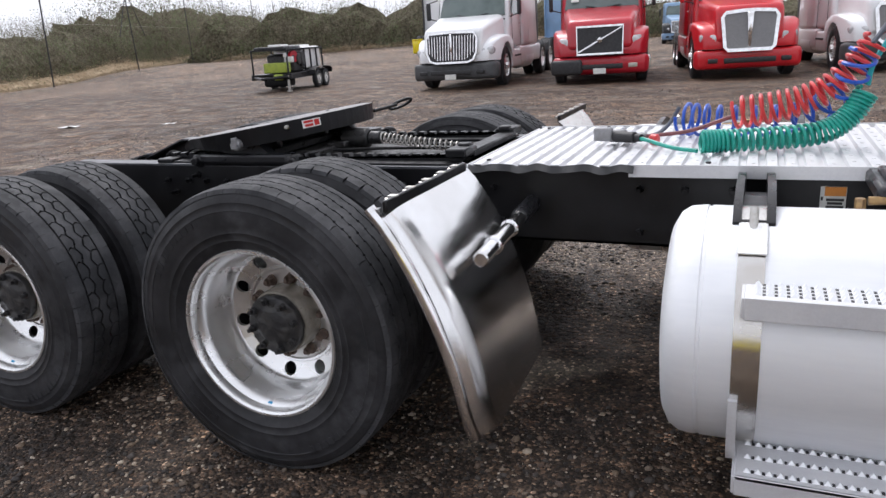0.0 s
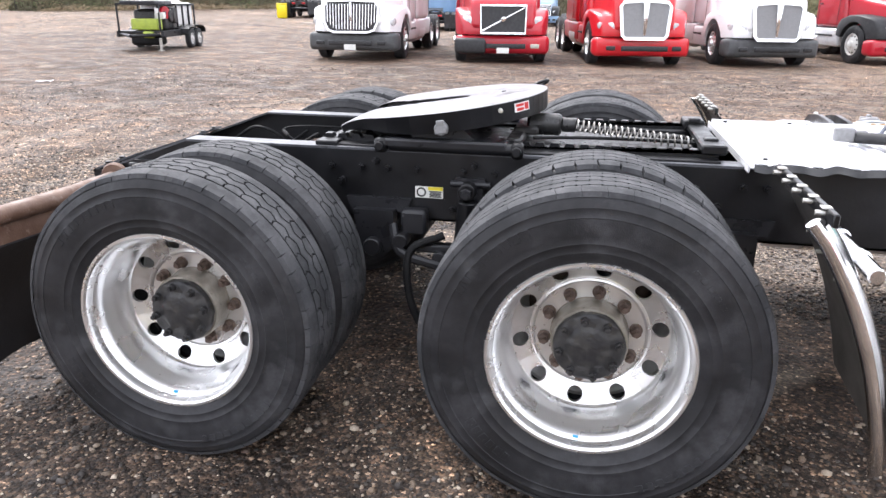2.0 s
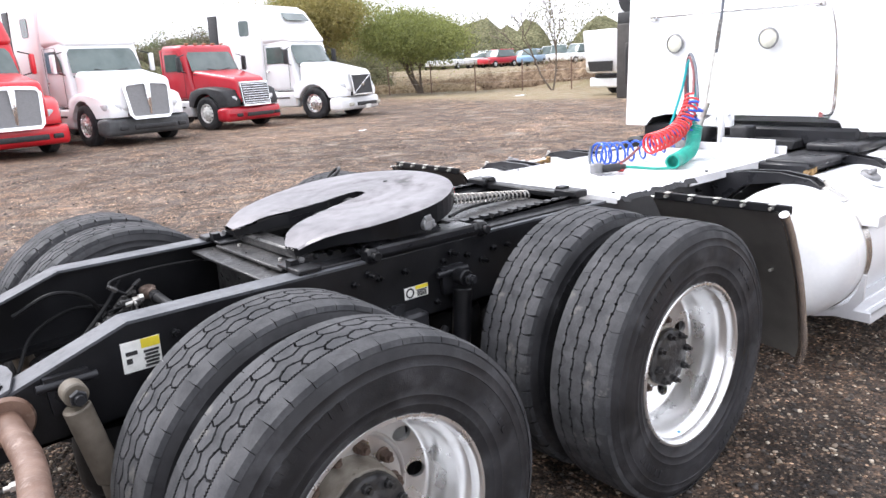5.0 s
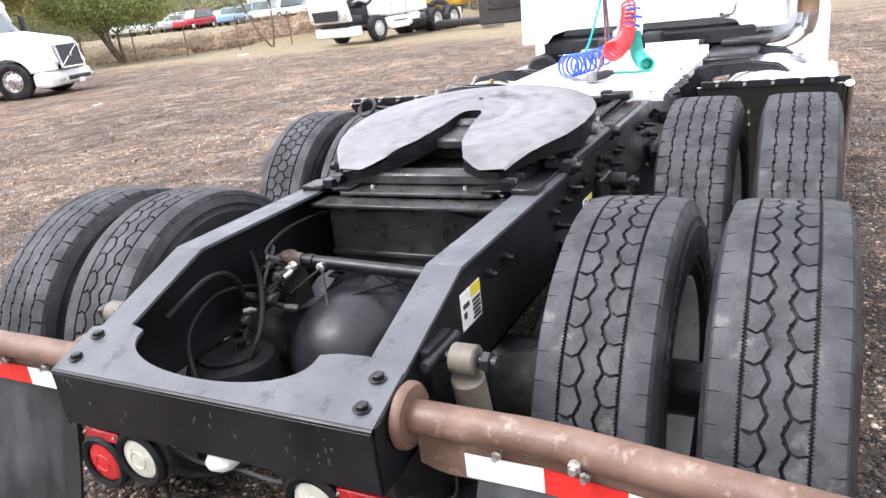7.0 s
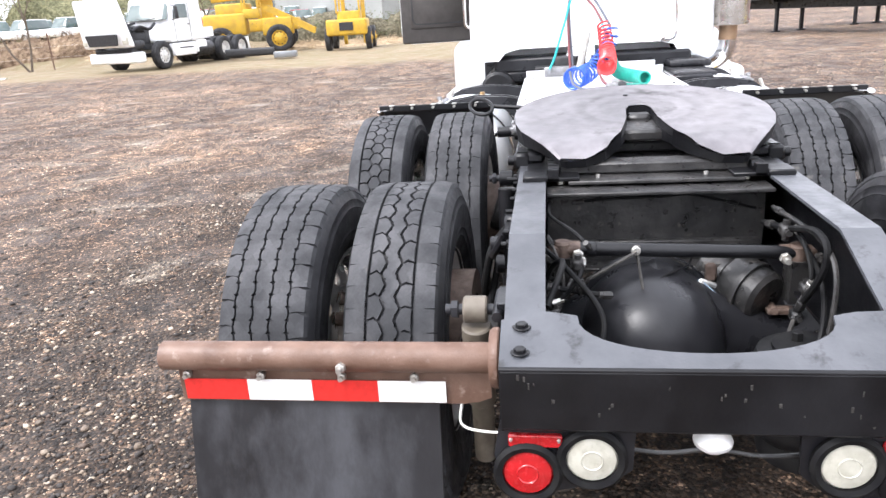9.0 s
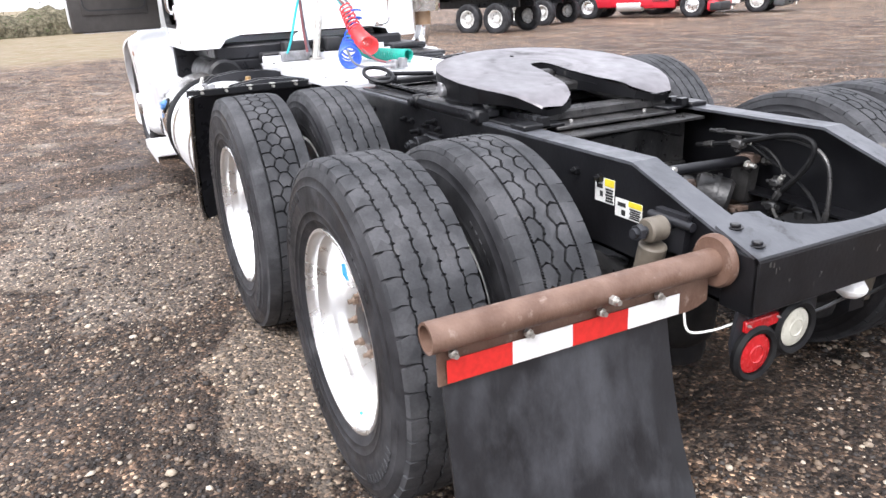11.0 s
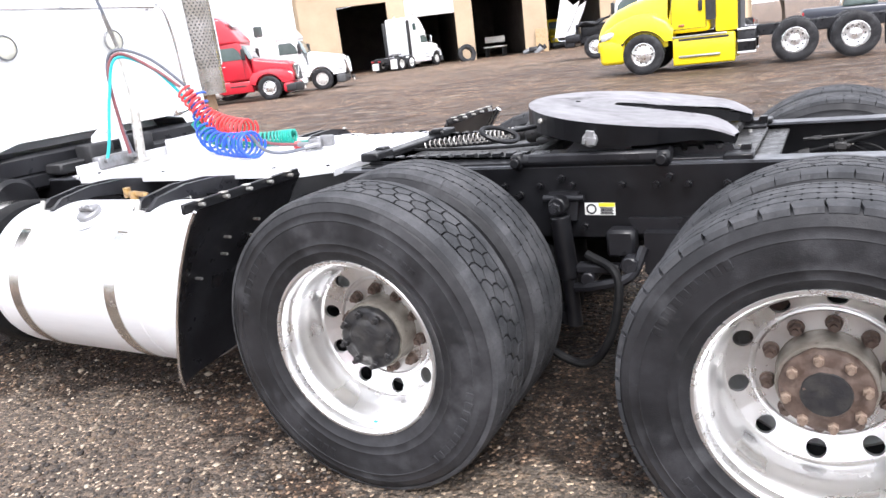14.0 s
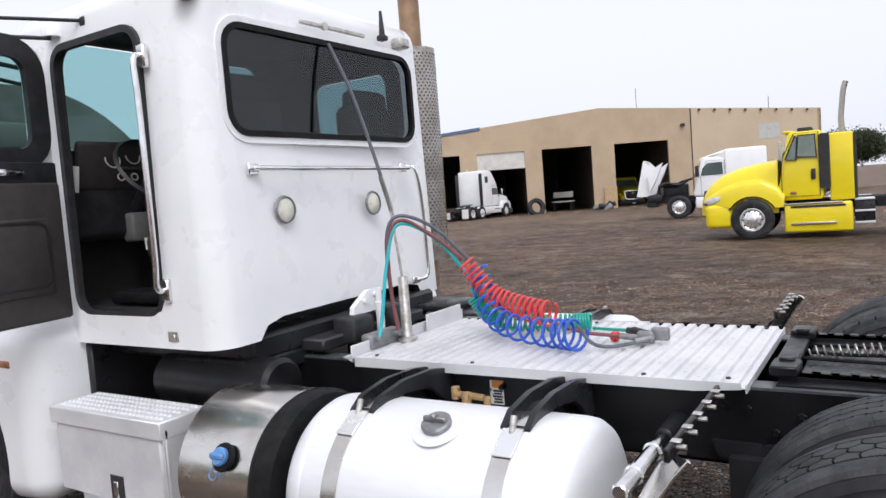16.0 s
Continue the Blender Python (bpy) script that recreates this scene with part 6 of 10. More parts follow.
# steps over the right tank
for z, y, d in ((0.78, -1.185, 0.12), (0.305, -1.125, 0.25)):
    stp = Shape()
    stp.box((2.72, y, z), (1.16, d, 0.012), 0.003)
    stp.box((2.72, y - d / 2 + 0.004, z - 0.022), (1.16, 0.008, 0.056), 0.003)
    stp.box((2.137, y, z - 0.02), (0.008, d, 0.05), 0.002)
    sp = stp.ob("tank_step", alu_deck, truck, "aluminium step tread with raised grip teeth")
    teeth = Shape()
    rows = 2 if d < 0.12 else 4
    for r in range(rows):
        for k in range(44):
            teeth.add([(2.16 + 0.026 * k + dx, y - d / 2 + 0.03 + r * (d - 0.05) / max(1, rows - 1) + dy, z + 0.006 + dz) for dx, dy, dz in ((0, -0.007, 0), (0.017, -0.007, 0), (0.017, 0.007, 0), (0, 0.007, 0), (0.0085, 0, 0.011))],
                      [[0, 1, 4], [1, 2, 4], [2, 3, 4], [3, 0, 4]])
    tagged(teeth.ob("grip_teeth", alu_tank, sp), "raised aluminium grip teeth", "", "", "stuff")
    holes = Shape()
    for r in range(rows):
        for k in range(44):
            holes.box((2.182 + 0.026 * k, y - d / 2 + 0.03 + r * (d - 0.05) / max(1, rows - 1), z + 0.0064), (0.007, 0.014, 0.001), 0.0002)
    holes.ob("grip_slots", dark_plastic, sp, "dark punched slots")
sb = Shape()
sb.prism([(-0.86, 0.235), (-1.0, 0.245), (-1.1, 0.27), (-1.17, 0.31), (-1.215, 0.37), (-1.22, 0.5), (-1.205, 0.5), (-1.19, 0.42), (-1.15, 0.35), (-1.08, 0.295), (-1.0, 0.272), (-0.86, 0.262)], (2.115, 0, 0), Y, Z, (0.022, 0, 0))
sb.ob("step_bracket", alu_deck, truck, "aluminium step bracket")

# urea tank, black end ring and battery box on the left
ur = Shape()
ur.rev([(0.0, 0), (0.3, 0.0), (0.322, 0.01), (0.325, 0.03), (0.325, 0.42), (0.3, 0.44), (0, 0.44)], (2.74, 0.86, 0.58), (1, 0, 0), 64)
ut = ur.ob("urea_tank", stainless, truck, "polished stainless steel urea tank")
rg = Shape().rev([(0.0, 0), (0.29, 0.0), (0.33, 0.012), (0.345, 0.05), (0.342, 0.1), (0.325, 0.13), (0, 0.13)], (2.63, 0.87, 0.57), (1, 0, 0), 64)
rg.ob("tank_end_cover", rubber_black, truck, "thick black rubber tank end cover")
cp = Shape().rev([(0.0, 0), (0.052, 0.0), (0.055, 0.006), (0.052, 0.014), (0.0, 0.014)], (2.895, 1.165, 0.72), (0, 0.9, 0.43), 28)
cp.ob("cap_seat", rubber_black, ut, "black filler seat")
cq = Shape().rev([(0.034, 0.012), (0.036, 0.03), (0.03, 0.038), (0, 0.04)], (2.895, 1.165, 0.72), (0, 0.9, 0.43), 20).box((2.895, 1.2, 0.737), (0.07, 0.02, 0.022), 0.005)
cq.tube(bezier([(2.92, 1.18, 0.7), (2.95, 1.2, 0.66), (2.93, 1.2, 0.64), (2.9, 1.19, 0.68)], 5), 0.003, 6)
cq.ob("blue_cap", cap_blue, ut, "blue plastic filler cap")
bbx = Shape().box((3.68, 1.04, 0.6), (0.76, 0.22, 0.37), 0.01)
bb = bbx.ob("battery_box", alu_deck, truck, "aluminium battery box with tread steps")
lid = Shape().box((3.68, 1.035, 0.795), (0.8, 0.25, 0.028), 0.004).box((3.68, 1.158, 0.77), (0.8, 0.006, 0.07), 0.002).box((3.282, 1.035, 0.77), (0.006, 0.25, 0.07), 0.002)
lid.box((3.285, 1.04, 0.6), (0.006, 0.215, 0.36), 0.002).box((3.283, 1.13, 0.6), (0.008, 0.012, 0.34), 0.002)
lid.ob("step_lid", alu_deck, bb, "aluminium tread plate lid")
lt = Shape()
for r in range(5):
    for k in range(26):
        lt.add([(3.31 + 0.029 * k + dx, 0.94 + 0.045 * r + dy, 0.809 + dz) for dx, dy, dz in ((0, -0.008, 0), (0.018, -0.008, 0), (0.018, 0.008, 0), (0, 0.008, 0), (0.009, 0, 0.011))], [[0, 1, 4], [1, 2, 4], [2, 3, 4], [3, 0, 4]])
tagged(lt.ob("grip_teeth", alu_tank, bb), "raised grip teeth", "", "", "stuff")
la = Shape().box((3.62, 1.153, 0.48), (0.09, 0.006, 0.12), 0.002)
la.ob("latch_plate", dark_plastic, bb, "black latch recess")
Shape().box((3.62, 1.158, 0.48), (0.03, 0.012, 0.07), 0.005).ob("latch", chrome, bb, "chrome paddle latch")
ls = Shape().box((3.66, 1.16, 0.315), (0.78, 0.2, 0.02), 0.004).box((3.66, 1.255, 0.29), (0.78, 0.008, 0.06), 0.002).box((3.66, 1.06, 0.35), (0.76, 0.02, 0.12), 0.004)
ls.ob("lower_step", alu_deck, bb, "aluminium lower step")
lw = Shape()
for r in range(4):
    for k in range(25):
        lw.add([(3.3 + 0.029 * k + dx, 1.09 + 0.045 * r + dy, 0.325 + dz) for dx, dy, dz in ((0, -0.008, 0), (0.018, -0.008, 0), (0.018, 0.008, 0), (0, 0.008, 0), (0.009, 0, 0.011))], [[0, 1, 4], [1, 2, 4], [2, 3, 4], [3, 0, 4]])
tagged(lw.ob("lower_grip_teeth", alu_tank, bb), "raised grip teeth", "", "", "stuff")
ac = Shape()
ac.cyl((3.0, 0.72, 0.86), (3.75, 0.72, 0.86), 0.13, n=32, ch=0.02)
ac.ob("air_cleaner_duct", black_worn, truck, "black air cleaner canister under cab")


# ---- quarter fenders
def fender(s):
    def at(u, v):
        w0 = 0.63 + 0.05 * v**1.6
        w1 = 1.245 - 0.02 * max(0.0, (v - 0.85) / 0.15) ** 2
        y = (w0 + (w1 - w0) * u) * s
        xx = 1.215 + 0.27 * v**0.8 + 0.03 * math.sin(math.pi * v) - 0.05 * max(0.0, (u - 0.85) / 0.15) ** 2
        return (xx, y, 0.965 - 0.685 * v * (0.93 + 0.07 * u))

    f = Shape().sheet(at, 24, 20, 0.003)
    fo = f.ob("quarter_fender", surf("fender_plate_%s" % ("left" if s > 0 else "right"), (0.85, 0.85, 0.85), (0.74, 0.73, 0.72), rough=0.13, rough2=0.24, metal=1.0, scale=3) if s < 0 else stainless, truck, "polished metal quarter fender plate")
    back = Shape().sheet(lambda u, v: Vector(at(0.01 + 0.95 * u, 0.01 + 0.985 * v)) - Vector((0.009, 0, 0)), 12, 16, 0.002)
    back.ob("fender_lining", black_paint if s > 0 else surf("dull_grey_fender_back", (0.13, 0.122, 0.115), (0.085, 0.08, 0.076), rough=0.4, metal=0.5, scale=4), fo, "dull black inner face of fender")
    rim_ = Shape()
    rim_.tube([Vector(at(1.0, k / 14)) + Vector((-0.004, 0, 0)) for k in range(15)], 0.019 if s < 0 else 0.006, 12)
    rim_.ob("rolled_edge", chrome, fo, "rolled bright outer edge")
    stp = Shape()
    stp.box((1.212, 0.95 * s, 0.972), (0.016, 0.6, 0.035), 0.004)
    stp.ob("top_strip", black_worn, fo, "black top strip")
    for k in range(5):
        y = (0.72 + 0.115 * k) * s
        tb = Shape().box((1.205, y, 0.989), (0.026, 0.026, 0.005), 0.0015).cyl((1.205, y, 0.975), (1.18, y, 0.975), 0.007, n=8)
        tb.ob("fender_clip", zinc, fo, "white bolt clip")
    for y, v in ((0.85, 0.2), (1.0, 0.24), (0.85, 0.3), (1.0, 0.34), (1.12, 0.42)):
        c = Vector(at((y - 0.66) / 0.6, v))
        Shape().cyl((c.x - 0.01, y * s, c.z), (c.x - 0.04, y * s, c.z), 0.006, n=8).ob("fender_bolt", zinc, fo, "bright bolt end")
    arm = Shape()
    arm.cyl((1.39, 0.432 * s, 0.80), (1.395, 0.62 * s, 0.79), 0.03, n=20, ch=0.004)
    arm.ob("fender_arm_socket", black_paint, fo, "black arm socket")
    ar = Shape()
    ar.rev([(0, 0.0), (0.025, 0.0), (0.025, 0.44), (0.02, 0.445), (0, 0.445)], (1.395, 0.6 * s, 0.79), (0.03, s, -0.05), 24)
    for q in (0.12, 0.3):
        ar.rev([(0.025, q), (0.031, q + 0.004), (0.031, q + 0.02), (0.025, q + 0.024)], (1.395, 0.6 * s, 0.79), (0.03, s, -0.05), 24)
    ar.ob("fender_arm", chrome, fo, "chrome fender support tube")


fender(1)
fender(-1)

# ---- cab
CX0, CX1, CW = 3.12, 4.55, 0.945


def cab_warp(x, y, z):
    # sides lean in and the rear leans a little towards the roof
    k = (z + 0.7) / 1.6
    x += 0.42 * max(0.0, -y - 0.55) ** 1.5 if x < -0.4 else 0.0
    return (x + 0.03 * max(0, k) * (1 if x < 0 else -3.2 * max(0, k - 0.5)), y * (1 - 0.045 * max(0, k - 0.35)), z)


cab_c = ((CX0 + CX1) / 2, 0, 1.87)
shell = Shape().rbox((cab_c[0], 0, 1.77), (CX1 - CX0, 2 * CW, 1.84), 0.12, 5, cab_warp)
cab = shell.ob("cab", white_paint, truck, "white painted cab with rounded corners")
cuts = [Shape().rbox((cab_c[0], 0, 1.88), (CX1 - CX0 - 0.09, 2 * CW - 0.09, 1.52), 0.1, 3, cab_warp)]
WIN_W, WIN_H, WIN_Y, WIN_Z = 1.40, 0.475, 0.06, 2.215
win_poly = round_rect(WIN_W, WIN_H, 0.10)
cuts.append(Shape().prism(win_poly, (CX0 - 0.1, WIN_Y, WIN_Z), Y, Z, (0.28, 0, 0)))
door_poly = round_rect(0.66, 1.28, 0.10)
DX, DZ = 3.80, 1.84
cuts.append(Shape().prism(door_poly, (DX, CW - 0.15, DZ), X, Z, (0, 0.3, 0)))
cuts.append(Shape().prism(round_rect(0.62, 0.52, 0.08), (DX, -CW + 0.15, 2.2), X, Z, (0, -0.3, 0)))
cuts.append(Shape().prism(round_rect(1.5, 0.6, 0.1), (CX1 - 0.25, 0, 2.32), Y, Z, (0.5, 0, 0)))
cuts.append(Shape().box((3.8, 0, 0.84), (2.4, 2.4, 0.44), 0.001))
# the arched underside behind
cuts.append(Shape().prism([(-0.70, 0.98), (-0.62, 1.12), (-0.5, 1.145), (0.55, 1.145), (0.66, 1.12), (0.78, 0.98)], (CX0 - 0.1, 0, 0), Y, Z, (0.45, 0, 0)))
carve(cab, cuts)
# the inner faces carry dark trim
cab.data.materials.clear()
for mat_ in (white_paint, surf("cab_lining", (0.05, 0.047, 0.046), (0.07, 0.066, 0.064), rough=0.8, scale=6)):
    cab.data.materials.append(mat_)
for pl in cab.data.polygons:
    c_ = pl.center
    pl.material_index = 1 if CX0 + 0.03 < c_.x < CX1 - 0.005 and abs(c_.y) < CW - 0.012 and 1.0 < c_.z < 2.68 and pl.normal.dot(Vector((cab_c[0], 0, 1.87)) - c_) > 0 else 0


def lean_x(z):
    k = (z - 1.87 + 0.8) / 1.6
    return CX0 + 0.03 * max(0, k)


gk = Shape()
frame_ring(gk, win_poly, -0.016, 0.011, (lean_x(2.2) - 0.012, WIN_Y, WIN_Z), Y, Z, (0.03, 0, 0))
gk.ob("window_gasket", rubber_black, cab, "black rubber window gasket")
fr = Shape()
frame_ring(fr, win_poly, 0.009, 0.04, (lean_x(2.2) - 0.005, WIN_Y, WIN_Z), Y, Z, (0.02, 0, 0))
fr.ob("window_rim", white_paint, cab, "raised white window rim")
gl = Shape().prism(ringed(win_poly, -0.008), (lean_x(2.2) + 0.004, WIN_Y, WIN_Z), Y, Z, (0.005, 0, 0))
pane = gl.ob("rear_window", smoked_pane, cab, "tinted rear window glass")
pane.visible_shadow = False
gl2 = Shape().prism(round_rect(1.46, 0.57, 0.09), (CX1 - 0.09, 0, 2.32), Y, Z, (0.006, 0, 0))
ws = gl2.ob("windshield", teal_pane, cab, "windshield glass")
ws.visible_shadow = False
gl3 = Shape().prism(round_rect(0.6, 0.5, 0.08), (DX, -CW + 0.03, 2.2), X, Z, (0, 0.005, 0))
g3 = gl3.ob("side_window", teal_pane, cab, "side window glass")
g3.visible_shadow = False
ds_ = Shape()
frame_ring(ds_, door_poly, -0.022, 0.01, (DX, CW - 0.035, DZ), X, Z, (0, 0.03, 0))
ds_.ob("door_seal", dark_plastic, cab, "dark rubber door seal")
# interior
Shape().box((3.8, 0, 1.2), (1.2, 1.7, 0.04), 0.01).ob("cab_floor", dark_plastic, cab, "dark cab floor")
dash = Shape().rbox((4.38, 0.0, 1.78), (0.26, 1.7, 0.48), 0.06, 3).rbox((4.33, 0.1, 1.45), (0.3, 0.5, 0.5), 0.05, 3)
dash.ob("dashboard", dark_plastic, cab, "dark dashboard")
Shape().rbox((4.24, 0.48, 1.93), (0.05, 0.66, 0.26), 0.03, 3, None, Euler((0, -0.25, 0)).to_matrix()).ob("gauge_panel", grey_plastic, cab, "black gauge panel")
Shape().rbox((4.24, 0.3, 1.6), (0.1, 0.5, 0.16), 0.02, 2).rbox((4.26, 0.1, 1.4), (0.14, 0.4, 0.26), 0.03, 2).ob("lower_dash", surf("grey_dash_panel", (0.2, 0.2, 0.195), (0.15, 0.15, 0.148), rough=0.5, scale=8), cab, "grey lower dash with vents")
for k_ in range(4):
    Shape().box((4.186, 0.16 + 0.085 * k_, 1.61), (0.01, 0.06, 0.07), 0.004).ob("dash_vent", dark_plastic, cab, "dark dash vent")
Shape().box((4.1, 0.5, 1.5), (0.004, 0.1, 0.07), 0.001, Euler((0.2, 0.4, 0)).to_matrix()).ob("paper_slip", decal_white, cab, "white paper slip")
Shape().rbox((3.8, 0.72, 1.26), (0.5, 0.2, 0.06), 0.02, 2).box((3.72, 0.72, 1.295), (0.08, 0.05, 0.01), 0.002).ob("floor_mat", rubber_black, cab, "black rubber floor mat")
gau = Shape()
for k, (y, z, r) in enumerate(((0.62, 1.85, 0.045), (0.5, 1.87, 0.045), (0.4, 1.85, 0.022), (0.4, 1.79, 0.022), (0.34, 1.85, 0.022), (0.34, 1.79, 0.022), (0.58, 1.76, 0.022), (0.5, 1.76, 0.022))):
    gau.rev([(r - 0.006, 0), (r, 0.0), (r, 0.006), (r - 0.006, 0.006)], (4.205, y, z + 0.11), (-1, 0, 0.25), 18, ring=True)
gau.ob("gauges", decal_white, cab, "bright rimmed gauges")
sw = Shape()
sw.rev([(0.2, -0.014), (0.215, 0), (0.2, 0.014), (0.188, 0)], (4.06, 0.48, 1.9), (-0.8, 0, 0.6), 32, ring=True)
sw.tube([(4.06, 0.67, 1.9), (4.07, 0.48, 1.89), (4.06, 0.29, 1.9)], 0.014, 8).cyl((4.07, 0.48, 1.89), (4.3, 0.48, 1.65), 0.03, n=12)
sw.ob("steering_wheel", dark_plastic, cab, "black steering wheel")
for y in (0.48, -0.48):
    se = Shape().rbox((3.62, y, 1.5), (0.5, 0.5, 0.14), 0.05, 3).rbox((3.36, y, 1.84), (0.14, 0.46, 0.72), 0.07, 4).rbox((3.36, y, 2.18), (0.11, 0.34, 0.22), 0.06, 4).box((3.62, y, 1.32), (0.4, 0.4, 0.24), 0.02)
    se.ob("seat", grey_plastic, cab, "dark grey high-backed seat")
hv = Shape().rbox((3.7, 0, 2.635), (0.9, 1.5, 0.03), 0.012, 2)
hv.ob("headliner", dark_plastic, cab, "dark headliner")
# fittings on the cab's back
rail_ = Shape()
rx = lean_x(1.82) - 0.045
rail_.tube(bezier([(rx + 0.04, 0.665, 1.825), (rx + 0.005, 0.66, 1.823), (rx, 0.62, 1.822), (rx, 0.3, 1.819), (rx, -0.42, 1.816), (rx + 0.005, -0.475, 1.815), (rx + 0.04, -0.48, 1.815)], 5), 0.012, 10)
for y in (0.665, -0.485):
    rail_.box((rx + 0.04, y, 1.82), (0.02, 0.06, 0.05), 0.006)
rail_.ob("grab_rail", chrome, cab, "chrome horizontal grab rail")
v = Shape().tube(bezier([(rx + 0.05, -0.55, 1.83), (rx + 0.01, -0.57, 1.80), (rx + 0.01, -0.61, 1.6), (rx + 0.01, -0.62, 1.3), (rx + 0.01, -0.61, 1.18), (rx + 0.05, -0.55, 1.16)], 6), 0.012, 10).box((rx + 0.05, -0.55, 1.16), (0.02, 0.07, 0.04), 0.005)
v.ob("grab_handle", chrome, cab, "chrome vertical grab handle")
for y, r in ((0.488, 0.066), (-0.178, 0.066)):
    wl = Shape().rev([(0.058, 0.0), (r - 0.006, 0.0), (r, 0.006), (r - 0.004, 0.016), (0.058, 0.018)], (lean_x(1.63) + 0.004, y, 1.632), (-1, 0, 0), 32, ring=True)
    wk = wl.ob("work_lamp", cast_grey, cab, "round flush work lamp in metal ring")
    Shape().rev([(0.06, 0.006), (0.05, 0.014), (0.02, 0.018), (0, 0.0185)], (lean_x(1.63) + 0.004, y, 1.632), (-1, 0, 0), 28).ob("lamp_lens", lens_cream, wk, "frosted yellowish lens")
rf = Shape()
rf.box((lean_x(2.5) - 0.012, 0.02, 2.53), (0.02, 0.5, 0.02), 0.004).cyl((lean_x(2.5) - 0.01, 0.1, 2.53), (lean_x(2.5) - 0.03, 0.1, 2.53), 0.02, n=12)
for y in (0.92, -0.62):
    Shape().rbox((lean_x(2.55) + 0.02, y, 2.55), (0.07, 0.1, 0.06), 0.015, 2).ob("roof_edge_bracket", zinc, cab, "metal bracket at roof edge")
rf.ob("roof_edge_strip", zinc, cab, "metal strip at roof edge")
an = Shape().cyl((3.15, -0.42, 2.56), (3.15, -0.42, 2.7), 0.018, 0.008, n=10).box((3.15, -0.42, 2.55), (0.05, 0.05, 0.03), 0.006)
an.ob("antenna_base", dark_plastic, cab, "short black antenna stub")
hd = Shape()
hx = DX - 0.37
hd.tube(bezier([(hx, CW - 0.01, 2.33), (hx, CW + 0.045, 2.31), (hx - 0.01, CW + 0.05, 2.1), (hx - 0.01, CW + 0.05, 1.5), (hx, CW + 0.045, 1.34), (hx, CW - 0.01, 1.32)], 6), 0.014, 10)
for z in (2.33, 1.32):
    hd.box((hx, CW + 0.0, z), (0.05, 0.03, 0.1), 0.008)
hd.ob("entry_handle", chrome, cab, "chrome upright entry handle")
em = Shape().box((3.42, CW - 0.004, 1.115), (0.07, 0.008, 0.045), 0.003).box((3.42, CW, 1.11), (0.03, 0.01, 0.03), 0.003)
em.ob("emblem_plate", zinc, cab, "small worn metal badge plate")
mt = Shape()
mt.prism([(0.19, 1.08), (-0.02, 1.08), (-0.02, 1.15), (0.01, 1.19), (0.06, 1.19), (0.13, 1.15), (0.18, 1.12)], (CX0 - 0.1, 0, 0), Y, Z, (0.03, 0, 0))
mt.cyl((CX0 - 0.14, 0.03, 0.98), (CX0 - 0.14, 0.03, 1.13), 0.022, n=14, ch=0.004).cyl((CX0 - 0.14, 0.03, 1.13), (CX0 - 0.14, 0.03, 1.2), 0.016, n=12, ch=0.003).cyl((CX0 - 0.115, 0.1, 1.14), (CX0 - 0.1, 0.1, 1.14), 0.014, n=10).cyl((CX0 - 0.115, 0.01, 1.165), (CX0 - 0.1, 0.01, 1.165), 0.014, n=10)
mt.ob("cab_mount", white_paint, cab, "white painted cab suspension mount")
mb = Shape().rbox((CX0 - 0.1, 0.2, 1.02), (0.14, 0.16, 0.13), 0.02, 2).rbox((CX0 - 0.1, -0.1, 1.03), (0.14, 0.12, 0.13), 0.02, 2).box((CX0 + 0.05, 0, 0.98), (0.3, 0.86, 0.06), 0.01)
mb.ob("cab_crossmember", dark_plastic, truck, "black cab support crossmember")
ub = Shape().box((3.8, 0, 1.02), (1.3, 1.5, 0.12), 0.02).box((4.14, 0.66, 0.8), (0.05, 0.5, 0.5), 0.01).box((3.4, 0.55, 0.93), (0.5, 0.5, 0.1), 0.02)
ub.ob("cab_underbody", black_paint, truck, "black cab underbody")

# open driver's door, hinged at the front of the opening
door = thing("cab_door", "open driver door with grey trim panel and window", "", pose(DX + 0.34, CW + 0.03, 0, 0, 0, -82), truck)
dw, dz0, dz1 = 0.68, 1.19, 2.49
dpoly = [(-dw + x_, z_) for x_, z_ in [(p[0] + dw / 2, p[1]) for p in round_rect(dw, dz1 - dz0, 0.09)]]
dsh = Shape().prism(dpoly, (0, 0.0, (dz0 + dz1) / 2), X, Z, (0, 0.05, 0))
dob = dsh.ob("door_panel", white_paint, door, "white outer door skin")
carve(dob, [Shape().prism(round_rect(0.52, 0.46, 0.09), (-dw / 2, -0.1, 2.21), X, Z, (0, 0.3, 0))])
dt = Shape()
dt.rbox((-dw / 2, -0.018, 1.52), (0.67, 0.04, 0.65), 0.018, 3).rbox((-dw / 2, -0.03, 1.5), (0.5, 0.04, 0.36), 0.015, 2)
dt.ob("door_trim", grey_plastic, door, "grey moulded door trim")
dd = Shape().rbox((-dw / 2, -0.012, 1.87), (0.67, 0.03, 0.14), 0.012, 2)
da = dd.ob("door_armrest", dark_plastic, door, "black upper trim with release lever")
Shape().rbox((-0.24, -0.03, 1.89), (0.12, 0.02, 0.034), 0.008, 2).ob("release_lever", chrome, da, "bright release lever")
frame_ring(rl := Shape(), round_rect(0.46, 0.3, 0.05), -0.006, 0.006, (-dw / 2, -0.052, 1.51), X, Z, (0, 0.006, 0))
rl.ob("trim_welt", dark_plastic, door, "moulded welt round the door panel")
dg = Shape()
frame_ring(dg, round_rect(0.52, 0.46, 0.09), -0.02, 0.078, (-dw / 2, -0.012, 2.21), X, Z, (0, 0.03, 0))
dg.ob("door_window_frame", dark_plastic, door, "black window frame")
